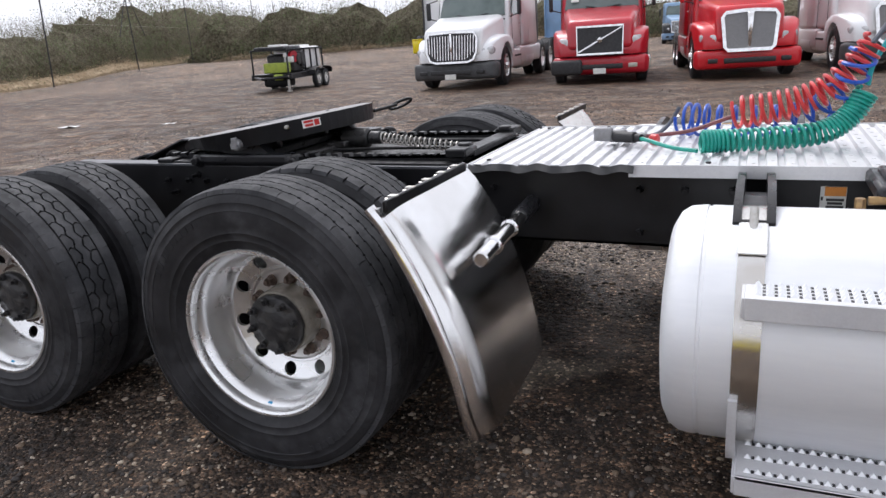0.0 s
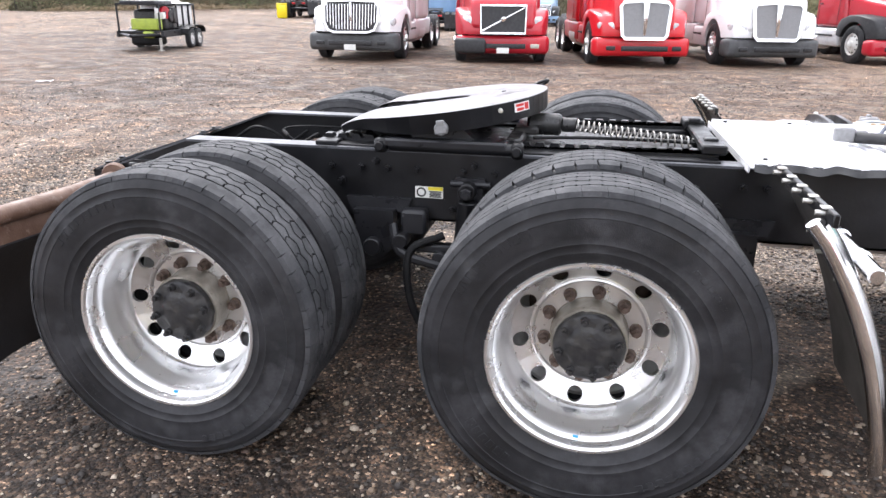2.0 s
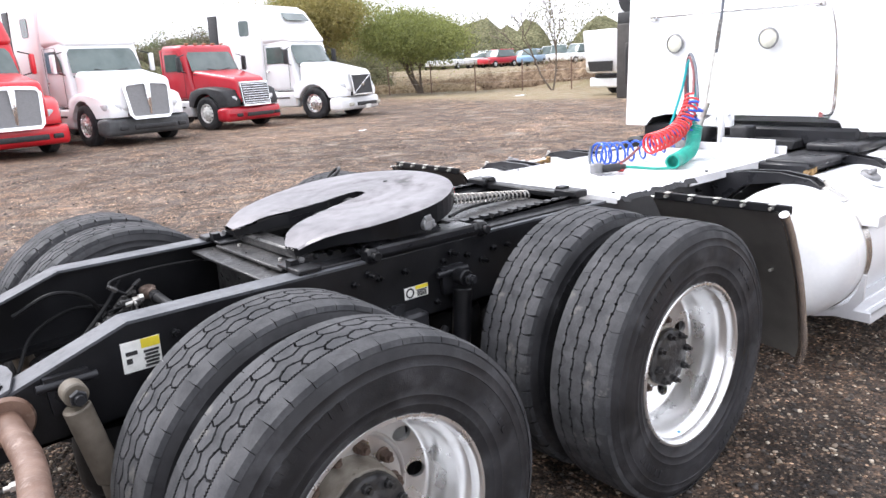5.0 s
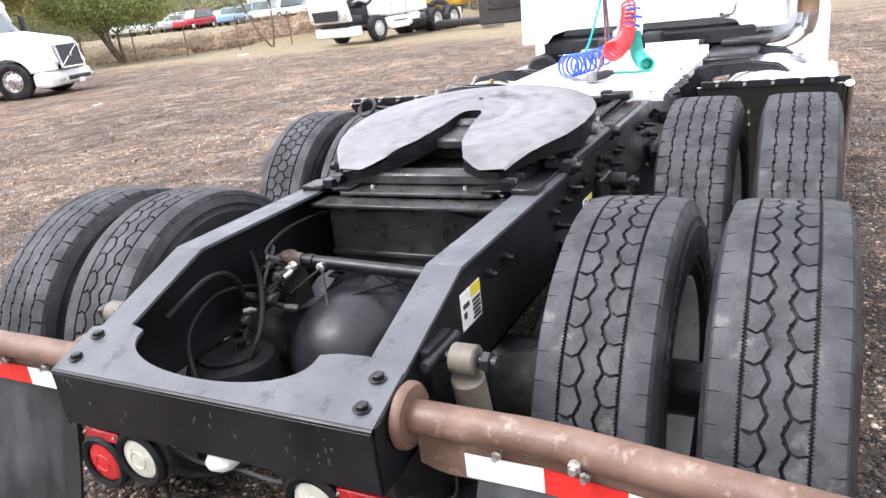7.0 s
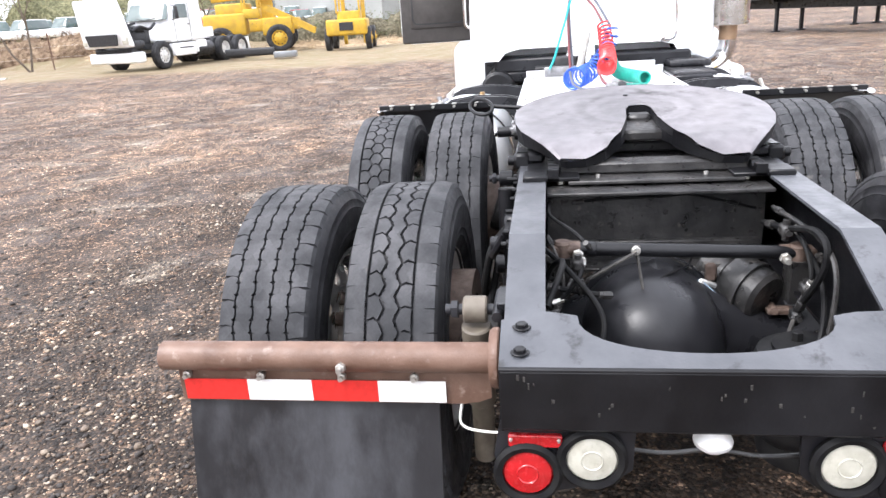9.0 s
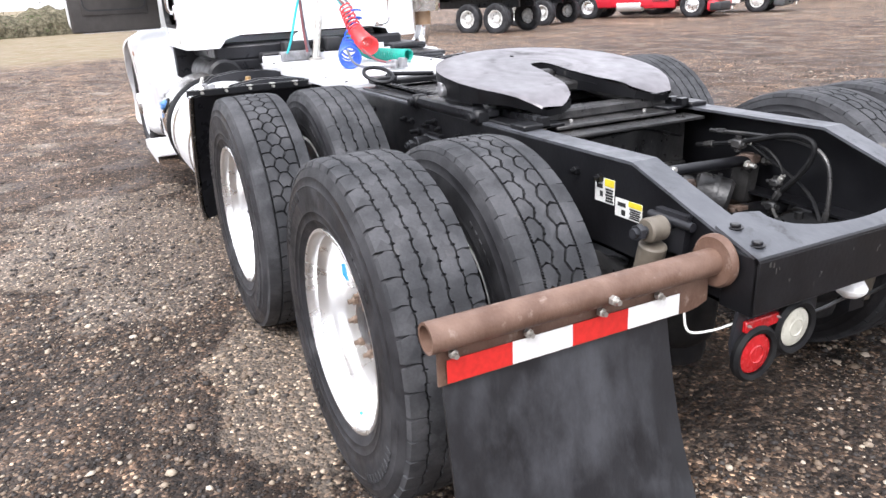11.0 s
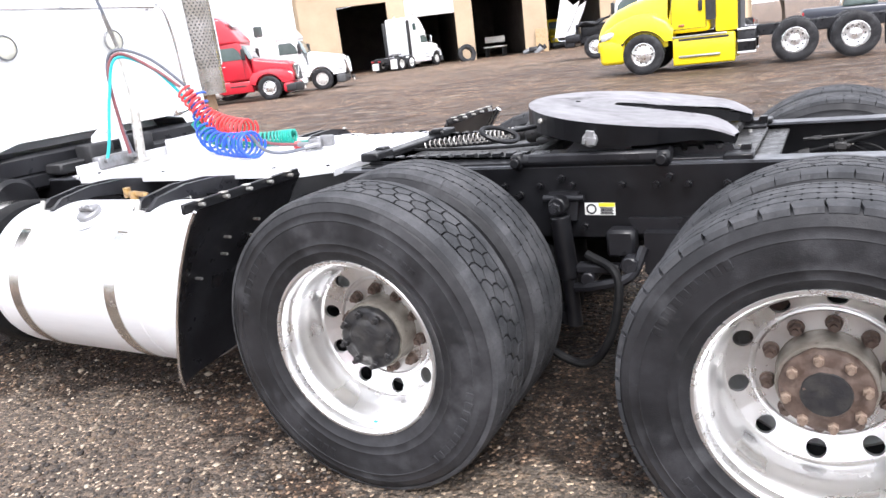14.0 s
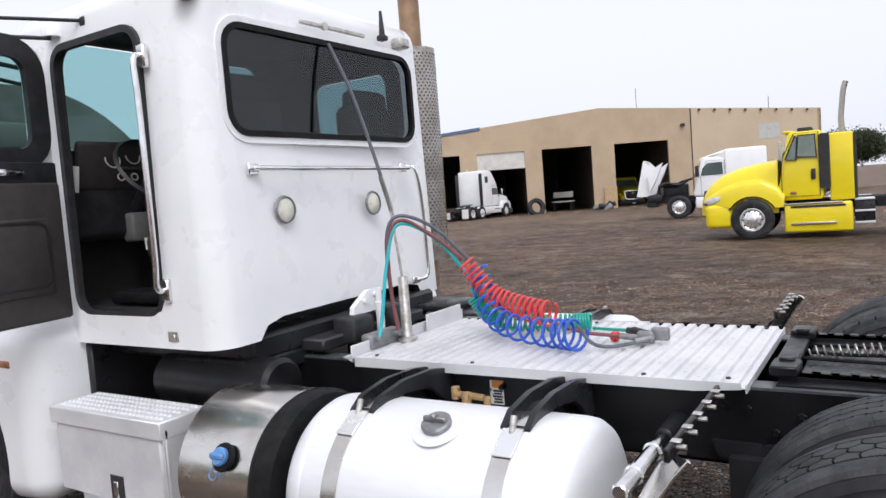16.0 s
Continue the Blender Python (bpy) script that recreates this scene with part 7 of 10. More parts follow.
dgl = Shape().prism(round_rect(0.5, 0.44, 0.09), (-dw / 2, 0.02, 2.21), X, Z, (0, 0.005, 0))
dglass = dgl.ob("door_window", door_pane, door, "door window glass")
dglass.visible_shadow = False
Shape().box((-dw + 0.1, -0.012, 1.245), (0.06, 0.012, 0.04), 0.004).ob("door_lamp", lens_red, door, "red courtesy reflector on trim")
mr = Shape().tube([(4.35, CW, 2.42), (4.3, CW + 0.3, 2.44), (4.28, CW + 0.48, 2.44)], 0.012, 8).tube([(4.35, CW, 2.34), (4.3, CW + 0.3, 2.37), (4.28, CW + 0.48, 2.4)], 0.01, 8)
mr.tube([(3.87, 0.9, 2.57), (4.1, 1.16, 2.585), (4.4, 1.5, 2.6)], 0.009, 8).box((3.87, 0.9, 2.565), (0.05, 0.05, 0.05), 0.01).tube([(4.08, 0.95, 2.52), (4.2, 1.14, 2.525), (4.4, 1.5, 2.54)], 0.01, 8)
mr.ob("mirror_arm", dark_plastic, truck, "black mirror arms")
# white antenna dome at the roof edge, not a lamp
Shape().rev([(0, 0.075), (0.025, 0.068), (0.045, 0.045), (0.05, 0.0), (0, 0.0)], (4.1, 0.93, 2.53), (0, 0, 1), 20).ob("roof_antenna_dome", white_paint, truck, "white domed antenna at roof edge")
Shape().box((4.16, 0.86, 1.86), (0.004, 0.035, 0.13), 0.001, Euler((0.12, 0, 0)).to_matrix()).ob("pillar_label", decal_white, cab, "white label inside the door pillar")

# hood, front fenders and steer wheels
def hood_shell(off):
    def at(u, v):
        a = 2 * v - 1
        return (6.15 + off + 0.5 * (1 - a * a) - 0.15 * u, a * (1.0 - 0.1 * u), 0.75 + u * (2.0 - 0.62 * abs(a) ** 3.2))
    return at


hood = Shape().sheet(hood_shell(0.03), 14, 24, 0.02).ob("hood", white_paint, truck, "white hood tilted open ahead of the cab")
fibre = surf("bare_hood_fibreglass", (0.2, 0.185, 0.165), (0.14, 0.13, 0.115), rough=0.8, scale=3, bump=0.3, bscale=40)
Shape().sheet(hood_shell(-0.03), 14, 24, 0.015).ob("hood_lining", fibre, hood, "bare grey inner face of hood")
en_ = Shape().rbox((5.15, 0, 1.15), (1.1, 0.62, 0.7), 0.07, 3).cyl((4.7, 0.26, 1.42), (5.6, 0.26, 1.45), 0.1, n=16, ch=0.02).cyl((4.7, -0.28, 1.3), (5.5, -0.28, 1.3), 0.08, n=16, ch=0.02).box((5.85, 0, 1.12), (0.12, 0.95, 0.85), 0.02)
en_.ob("engine", grime, truck, "dark engine and radiator under the open hood")
for s in (1, -1):
    Shape().box((5.15, 0.42 * s, 0.78), (2.1, 0.07, 0.24), 0.008).ob("front_rail", black_paint, truck, "black front frame rail")
    Shape().tube([(6.1, 0.42 * s, 0.8), (6.35, 0.5 * s, 0.78), (6.5, 0.5 * s, 0.9)], 0.03, 8).ob("hood_hinge", black_paint, truck, "black hood hinge arm")
Shape().box((6.12, 0, 0.68), (0.16, 1.5, 0.3), 0.04).ob("front_crossmember", black_paint, truck, "black front crossmember")
Shape().rbox((6.45, 0.0, 2.35), (0.08, 0.5, 0.22), 0.04, 3).tube([(6.2, 0.75, 1.0), (6.38, 0.6, 1.8), (6.4, 0.45, 2.4)], 0.035, 8).tube([(6.2, -0.75, 1.0), (6.38, -0.6, 1.8), (6.4, -0.45, 2.4)], 0.035, 8).ob("hood_brace", fibre, hood, "moulded ribs inside hood")
for s in (1, -1):
    ff = Shape().rbox((4.9, 0.88 * s, 0.75), (1.5, 0.66, 0.9), 0.14, 5, lambda x, y, z: (x, y, z - 0.35 * max(0.0, x - 0.2) ** 1.5))
    fo = ff.ob("front_fender", white_paint, truck, "white front wheel fender")
    carve(fo, [Shape().cyl((5.0, 0.72 * s, 0.5), (5.0, 1.6 * s, 0.5), 0.59, n=48)])
    Shape().rbox((4.34, 1.2 * s, 1.0), (0.1, 0.03, 0.04), 0.012, 2).ob("side_marker", lens_orange, truck, "orange side marker lamp")
    fwz = thing("wheel", "steer wheel with black tyre and bright rim", "", pose(5.0, 1.03 * s, TYRE_R - 0.006, 0, 0, 0 if s > 0 else 180), truck)
    attach("tyre", TYRE_M, fwz)
    attach("tread", TREADS["rib"], fwz, None, "ribbed tread")
    attach("rim", Shape().rev([(0.292, 0.1), (0.3, 0.118), (0.288, 0.12), (0.27, 0.09), (0.24, 0.06), (0.2, 0.1), (0.14, 0.13), (0.1, 0.13), (0.09, 0.17), (0, 0.175)], (0, 0, 0), (0, 1, 0), 48).mesh("rim", alu_polished), fwz)
# right-hand side skirt and step below the cab
sk = Shape().rbox((3.75, -0.98, 0.62), (0.9, 0.42, 0.62), 0.06, 3)
sk.ob("side_step_fairing", white_paint, truck, "white step fairing below cab")
bl = Shape().box((3.1, -0.62, 0.93), (1.3, 0.3, 0.05), 0.02).rbox((2.75, -0.66, 0.955), (0.55, 0.28, 0.03), 0.012, 2).rbox((3.15, -0.7, 0.99), (0.5, 0.3, 0.05), 0.02, 2)
bl.ob("frame_cover", black_paint, truck, "black cover plates beside deck")

# ---- exhaust stack
ex = thing("exhaust_stack", "upright exhaust with perforated shield and rusty pipe", "", None, truck)
EX, EY = 3.38, -1.055
pf = Shape().rev([(0.144, 1.23), (0.148, 1.23), (0.148, 2.6), (0.144, 2.6)], (EX, EY, 0), (0, 0, 1), 40, ring=True)
pf.ob("heat_shield", surf("grey_heat_shield", (0.44, 0.41, 0.38), (0.32, 0.29, 0.25), rough=0.22, metal=0.95, scale=6, spot=(0.26, 0.22, 0.18), spot_scale=9, spot_lo=0.6, spot_hi=0.75), ex, "dull perforated heat shield")
hl = Shape()
for i in range(56):
    for j in range(32):
        a = (j + 0.5 * (i % 2)) * math.tau / 32
        c = Vector((EX + 0.1482 * math.cos(a), EY + 0.1482 * math.sin(a), 1.42 + 0.0207 * i))
        hl.cyl(c, c + Vector((math.cos(a), math.sin(a), 0)) * 0.0006, 0.0065, n=6)
hl.ob("shield_perforation", dark_plastic, ex, "rows of small dark perforations")
Shape().cyl((EX, EY, 1.12), (EX, EY, 3.2), 0.068, n=28).ob("stack_pipe", surf("burnt_exhaust_pipe", (0.36, 0.24, 0.15), (0.25, 0.16, 0.1), rough=0.45, metal=0.6, scale=8), ex, "heat-browned exhaust pipe")
Shape().tube(bezier([(EX, EY, 1.2), (EX, EY, 1.08), (EX, EY + 0.04, 0.98), (EX - 0.06, EY + 0.14, 0.92), (EX - 0.2, EY + 0.3, 0.9), (EX - 0.3, EY + 0.45, 0.9)], 6), 0.066, 20).ob("stack_elbow", chrome, ex, "chrome exhaust elbow")
Shape().tube(bezier([(EX + 0.0, EY - 0.13, 1.42), (EX, EY - 0.2, 1.43), (EX, EY - 0.21, 1.5), (EX, EY - 0.21, 2.0)], 6), 0.014, 8).ob("stack_handle", chrome, ex, "chrome grab handle")

# ---- pogo stick and air hoses (they hang from the stick and lie on the deck)
pg = Shape()
pg.cyl((2.755, 0.12, 0.955), (2.81, 0.045, 1.255), 0.027, 0.025, n=18, ch=0.003)
pg.cyl((2.809, 0.048, 1.25), (2.86, 0.03, 1.58), 0.007, n=8)
pg.rev([(0.05, 0), (0.05, 0.012), (0.03, 0.02)], (2.755, 0.12, 0.955), (0, 0, 1), 20)
pg.ob("hose_tender_pole", zinc, truck, "grey metal hose tender pole")
wire = Shape().tube(bezier([(2.86, 0.02, 1.56), (2.93, 0.03, 1.85), (3.02, 0.07, 2.2), (3.11, 0.1, 2.44)], 8), 0.009, 8)
wire.ob("hose_tender_cable", hose_grey, truck, "cable from pole to cab roof edge")
Shape().tube(coil([(2.86, 0.02, 1.58), (2.91, 0.027, 1.76)], 22, 0.011, 10), 0.003, 5).ob("hose_tender_spring", spring_steel, truck, "thin spring on hose tender")


RED_LINE = [(2.495, -0.045, 1.31), (2.44, -0.055, 1.23), (2.36, -0.06, 1.15), (2.27, -0.06, 1.11), (2.17, -0.05, 1.085), (2.06, -0.035, 1.07)]
hs = thing("air_hose", "red coiled air hose hanging from pole onto deck", "hose", None, None, "air hoses on the deck")
Shape().tube(bezier([(2.77, 0.17, 1.0), (2.785, 0.18, 1.2), (2.78, 0.18, 1.45), (2.73, 0.13, 1.54), (2.62, 0.03, 1.45), (2.51, -0.04, 1.33)], 8), 0.0085, 8).ob("lead", hose_maroon, hs, "dull red straight lead")
Shape().tube(coil(RED_LINE, 17, 0.04, 16, 0.056), 0.0068, 7).ob("coil", hose_red, hs, "red nylon coil")
Shape().tube(bezier([(2.05, 0.02, 1.05), (1.9, 0.0, 1.0), (1.76, -0.02, 0.985), (1.66, -0.02, 0.975)], 6), 0.008, 8).ob("tail", hose_maroon, hs, "dull red tail")
g = Shape().rbox((1.63, -0.02, 0.985), (0.07, 0.035, 0.05), 0.01, 2).cyl((1.66, -0.02, 0.98), (1.74, -0.02, 0.985), 0.014, n=10)
g.ob("gladhand", cast_grey, hs, "grey cast coupling")
hs = thing("air_hose", "blue coiled air hose hanging from pole onto deck", "hose", None, None, "air hoses on the deck")
Shape().tube(bezier([(2.775, 0.15, 1.0), (2.8, 0.165, 1.2), (2.79, 0.175, 1.47), (2.74, 0.13, 1.56), (2.62, 0.02, 1.49), (2.48, -0.09, 1.3)], 8), 0.0085, 8).ob("lead", hose_grey, hs, "grey straight lead")
Shape().tube(coil([(2.46, -0.1, 1.28), (2.42, -0.07, 1.17), (2.34, 0.0, 1.07), (2.22, 0.06, 1.03), (2.05, 0.12, 1.02), (1.93, 0.155, 1.022), (1.85, 0.18, 1.025)], 14, 0.045, 16, 0.064), 0.0068, 7).ob("coil", hose_blue, hs, "blue nylon coil")
Shape().tube(bezier([(1.84, 0.2, 1.07), (1.8, 0.18, 1.0), (1.75, 0.12, 0.968), (1.66, 0.04, 0.972), (1.6, -0.02, 0.985)], 6), 0.008, 8).ob("tail", hose_grey, hs, "grey hose tail")
g = Shape().rbox((1.575, -0.045, 0.995), (0.075, 0.035, 0.055), 0.01, 2).cyl((1.6, -0.02, 0.985), (1.66, 0.035, 0.975), 0.013, n=10)
g.ob("gladhand", cast_grey, hs, "grey cast coupling")
hs = thing("air_hose", "green coiled electric cable hanging from pole onto deck", "hose", None, None, "air hoses on the deck")
Shape().tube(bezier([(2.77, 0.32, 1.01), (2.775, 0.28, 1.1), (2.78, 0.205, 1.34), (2.745, 0.14, 1.52), (2.62, 0.02, 1.44), (2.5, -0.06, 1.25), (2.48, -0.07, 1.16)], 8), 0.0085, 8).ob("lead", hose_cyan, hs, "teal straight lead")
Shape().tube(coil([(2.48, -0.08, 1.14), (2.43, -0.1, 1.06), (2.35, -0.13, 1.01), (2.2, -0.18, 0.998), (2.05, -0.23, 0.997), (1.96, -0.26, 0.998)], 34, 0.036, 14), 0.0068, 7).ob("coil", hose_green, hs, "tight green coil")
Shape().tube(bezier([(1.95, -0.26, 0.965), (1.86, -0.22, 0.97), (1.76, -0.14, 0.985), (1.7, -0.09, 0.99)], 6), 0.008, 8).ob("tail", hose_green, hs, "green tail")
g = Shape().cyl((1.71, -0.1, 0.99), (1.62, -0.04, 0.985), 0.022, n=14, ch=0.004).cyl((1.735, -0.115, 0.99), (1.7, -0.09, 0.99), 0.015, n=12)
g.ob("plug", dark_plastic, hs, "black round plug")
Shape().cyl((1.76, -0.05, 0.975), (1.79, -0.06, 0.975), 0.022, n=14, ch=0.004).ob("red_seal", hose_red, hs, "red seal ring")
mfd = Shape().rbox((2.82, 0.24, 0.99), (0.07, 0.24, 0.07), 0.015, 2)
for y in (0.15, 0.17, 0.32):
    mfd.cyl((2.79, y, 1.0), (2.76, y, 1.0), 0.014, n=10)
mfd.ob("hose_manifold", cast_grey, truck, "grey hose connection bracket")


# ---------------------------------------------------------------- parked vehicles
def on(x, y, rz=0.0):
    return pose(x, y, lie(x, y), 0, 0, rz)


def paint(name, c, k=0.85, rough=0.28):
    return surf(name, c, tuple(v * k for v in c), rough=rough, rough2=rough + 0.12, scale=1.6, coat=0.4, spot=tuple(v * 0.7 + 0.05 for v in c), spot_scale=5, spot_lo=0.68, spot_hi=0.85)


paint_white = paint("vehicle_white", (0.86, 0.87, 0.88), 0.95)
paint_red = paint("vehicle_red", (0.62, 0.012, 0.022), 0.85)
paint_deep_red = paint("vehicle_deep_red", (0.5, 0.014, 0.03), 0.85)
paint_yellow = paint("vehicle_yellow", (0.85, 0.68, 0.01), 0.93)
paint_blue = paint("vehicle_blue", (0.25, 0.4, 0.6))
paint_grey = paint("vehicle_grey", (0.2, 0.21, 0.22))
paint_silver = paint("vehicle_silver", (0.5, 0.51, 0.53))
machine_yellow = surf("machine_yellow", (0.55, 0.34, 0.025), (0.42, 0.26, 0.03), rough=0.5, scale=3, spot=(0.2, 0.14, 0.06), spot_scale=8)
bumper_grey = surf("bumper_plastic", (0.06, 0.062, 0.065), (0.085, 0.087, 0.09), rough=0.5, scale=6)
grille_mesh = surf("grille_mesh", (0.2, 0.2, 0.205), (0.27, 0.27, 0.275), rough=0.5, metal=0.1, scale=60)
BG_TYRE = Shape().rev([(0.29, -0.12), (0.33, -0.135), (0.42, -0.142), (0.48, -0.13), (0.51, -0.105), (0.515, 0), (0.51, 0.105), (0.48, 0.13), (0.42, 0.142), (0.33, 0.135), (0.29, 0.12), (0.27, 0.0)], (0, 0, 0), (0, 1, 0), 40, ring=True).mesh("tyre", rubber_side)
BG_TREAD = Shape()
for _k in range(48):
    _a = _k * math.tau / 48
    for _y in (-0.075, 0.0, 0.075):
        BG_TREAD.box((0.515 * math.sin(_a), _y, 0.515 * math.cos(_a)), (0.05, 0.06, 0.012), 0.0, Euler((0, _a, 0)).to_matrix())
BG_TREAD = BG_TREAD.mesh("tread", rubber_tread)


def bg_rim(mat, front):
    prof = [(0.3, 0.125), (0.285, 0.128), (0.27, 0.06)] + ([(0.25, 0.075), (0.2, 0.11), (0.12, 0.13), (0.1, 0.135), (0.09, 0.19), (0.05, 0.2), (0, 0.2)] if front else [(0.25, -0.02), (0.2, -0.05), (0.13, -0.05), (0.12, 0.04), (0.08, 0.06), (0, 0.065)])
    sh = Shape().rev(prof, (0, 0, 0), (0, 1, 0), 36)
    for k in range(10):
        a = k * math.tau / 10
        y = 0.112 if front else -0.045
        sh.cyl((0.165 * math.sin(a), y, 0.165 * math.cos(a)), (0.165 * math.sin(a), y + 0.03, 0.165 * math.cos(a)), 0.014, n=6)
    return sh.mesh("rim", mat)


def bg_holes(front):
    sh = Shape()
    for k in range(10):
        a = (k + 0.5) * math.tau / 10
        r, y = (0.222, 0.094) if front else (0.21, -0.044)
        d = Vector((math.sin(a), 0, math.cos(a)))
        n = Vector((d.x * 0.5, 0.85, d.z * 0.5)) if front else Vector((0, 1, 0))
        sh.cyl(d * r + Vector((0, y, 0)), d * r + Vector((0, y, 0)) + n * 0.008, 0.024, n=10)
    return sh.mesh("hand_holes", dark_plastic)


RIMS = {("bright", f): bg_rim(alu_polished, f) for f in (True, False)}
RIMS.update({("yellow", f): bg_rim(machine_yellow, f) for f in (True, False)})
RIMS.update({("white", f): bg_rim(steel_rim, f) for f in (True, False)})
HOLES = {f: bg_holes(f) for f in (True, False)}


def road_wheel(parent, x, y, front, rim="bright", k=1.0, blocks=True):
    w = thing("wheel", "", "", pose(x, y, 0.515 * k, 0, 0, 0 if y > 0 else 180) @ Matrix.Diagonal((k, k, k, 1)), parent)
    attach("tyre", BG_TYRE, w)
    if blocks:
        attach("tread", BG_TREAD, w)
    attach("rim", RIMS[rim, front], w)
    tagged(attach("hand_holes", HOLES[front], w), "dark round hand holes", "", "", "stuff")
    return w


def wheel_fender(nose_x, s):
    """A front fender over its wheel: rounded towards the outside, open below for the tyre."""
    rim_ = [(-0.86, 0.74), (-0.84, 1.0), (-0.7, 1.2), (-0.35, 1.31), (0.1, 1.33), (0.5, 1.28), (0.8, 1.2), (nose_x - 0.14, 1.07), (nose_x - 0.04, 0.9), (nose_x - 0.06, 0.7), (0.66, 0.68)]
    arch = [(0.61 * math.cos(a), 0.52 + 0.61 * math.sin(a)) for a in (math.pi * (0.09 + 0.82 * q / 14) for q in range(15))]
    sh, n = Shape(), len(rim_) + len(arch)
    vs = []
    for y, f in ((0.6, 1.0), (1.0, 1.0), (1.1, 0.985), (1.15, 0.955), (1.175, 0.9)):
        for x, z in [(x * f, 0.75 + (z - 0.75) * f) for x, z in rim_] + arch:
            vs.append((x, (y - 0.2 * max(0.0, (x - 0.35) / 0.75) ** 1.5 * (y - 0.4) / 0.7) * s, z))
    fs = [(r * n + q, r * n + (q + 1) % n, (r + 1) * n + (q + 1) % n, (r + 1) * n + q) for r in range(4) for q in range(n)]
    fs += [tuple(range(n))[::-1], tuple(4 * n + q for q in range(n))]
    sh.add(vs, [f if s > 0 else f[::-1] for f in fs])
    return sh


def semi(label, m, col, style, sleeper=1.7, high=True, bumper=None, rim="bright", axles=(-4.75, -6.05), stack=False, group="parked trucks", hood_up=False, k=1.0, cab_len=1.5, note=None, top=None):
    """A conventional tractor: local x ahead, the origin on the ground under the front axle."""
    t = thing("semi_truck", label, "truck", m @ Matrix.Diagonal((k, k, k, 1)), None, group)
    bumper = bumper or col
    W = 1.1
    # frame and axles
    f = Shape().box((-2.75, 0.42, 0.85), (7.6, 0.08, 0.26), 0.01).box((-2.75, -0.42, 0.85), (7.6, 0.08, 0.26), 0.01)
    for x in (-6.4, -5.4, -4.0, 0.0):
        f.box((x, 0, 0.85), (0.1, 0.8, 0.2), 0.01)
    for x in (0.0, *axles):
        f.cyl((x, -0.9, 0.52), (x, 0.9, 0.52), 0.08, n=12)
    f.ob("chassis_frame", black_paint, t)
    for y in (1.02, -1.02):
        road_wheel(t, 0.0, y, True, rim)
        for ax in axles:
            road_wheel(t, ax, y, False, rim)
            road_wheel(t, ax, y * 0.66, False, rim)
    # cab
    lean = 0.42
    back = -0.62 - cab_len

    def front_x(z):
        return -0.62 - lean * max(0.0, (z - 1.75) / 0.85) ** 1.1

    def warp(x, y, z):
        k = max(0.0, (z + 0.2) / 1.0)
        taper = 1 - 0.06 * k
        return (x - (lean * k if x > 0 else 0), y * taper, z)

    cb = Shape().rbox(((-0.62 + back) / 2, 0, 1.8), (-0.62 - back, 2.16, 1.72), 0.13, 4, warp)
    cb.ob("cab", col, t)
    wsn = Shape()
    wsn.sheet(lambda s, q: (front_x(1.83 + 0.6 * q) + 0.034 - 0.1 * (2 * s - 1) ** 4, (2 * s - 1) * (0.95 - 0.06 * q), 1.83 + 0.6 * q), 16, 6, 0.012)
    wsn.ob("windshield", dark_glass, t, "dark windshield glass")
    wf = Shape()
    rim_pts = [(front_x(1.8) + 0.03, y, 1.8) for y in (-0.85, -0.4, 0, 0.4, 0.85)]
    wf.tube(rim_pts, 0.014, 6)
    for s in (0.5, -0.4):
        wf.tube([(front_x(1.84) + 0.06, s * 0.2, 1.84), (front_x(1.9) + 0.05, s, 1.9)], 0.012, 6)
    wf.ob("wiper", dark_plastic, t, "black wipers and cowl seal")
    for s in (1, -1):
        sw = Shape().prism([(-1.0, 1.85), (back + 0.22, 1.85), (back + 0.24, 2.38), (-1.28, 2.38), (-1.05, 2.15)], (0, 1.06 * s, 0), X, Z, (0, 0.012 * s, 0))
        o = sw.ob("side_window", dark_glass, t, "dark side window")
        dr = Shape()
        frame_ring(dr, [(-0.98, 0.98), (-0.98, 1.85), (-1.24, 2.46), (back + 0.15, 2.46), (back + 0.15, 0.98)][::-1], -0.012, 0.0, (0, 1.075 * s, 0), X, Z, (0, 0.008 * s, 0))
        dr.ob("door_seam", dark_plastic, t, "dark door seam")
        Shape().rbox((back + 0.27, 1.1 * s, 1.6), (0.14, 0.03, 0.04), 0.01, 2).ob("door_handle", chrome if rim == "bright" else dark_plastic, t)
        mi = Shape().rbox((-0.85, 1.33 * s, 2.05), (0.16, 0.1, 0.48), 0.04, 3)
        mm = mi.ob("mirror", col if style in ("twin",) else dark_plastic, t, "side mirror housing")
        Shape().tube([(-0.9, 1.05 * s, 2.35), (-0.86, 1.3 * s, 2.28)], 0.016, 6).ob("mirror_bracket", dark_plastic, mm)
        Shape().tube([(-0.9, 1.05 * s, 1.78), (-0.86, 1.3 * s, 1.85)], 0.016, 6).ob("mirror_bracket", dark_plastic, mm)
        Shape().box((-0.935, 1.33 * s, 2.05), (0.008, 0.08, 0.4), 0.002).ob("mirror_glass", dark_glass, mm)
    if not hood_up:
        Shape().tube([(-0.62, -0.97, 1.72), (-0.56, -0.6, 1.79), (-0.53, 0.0, 1.81), (-0.56, 0.6, 1.79), (-0.62, 0.97, 1.72)], 0.02, 6).ob("cowl_seam", dark_plastic, t, "dark seam below windshield")
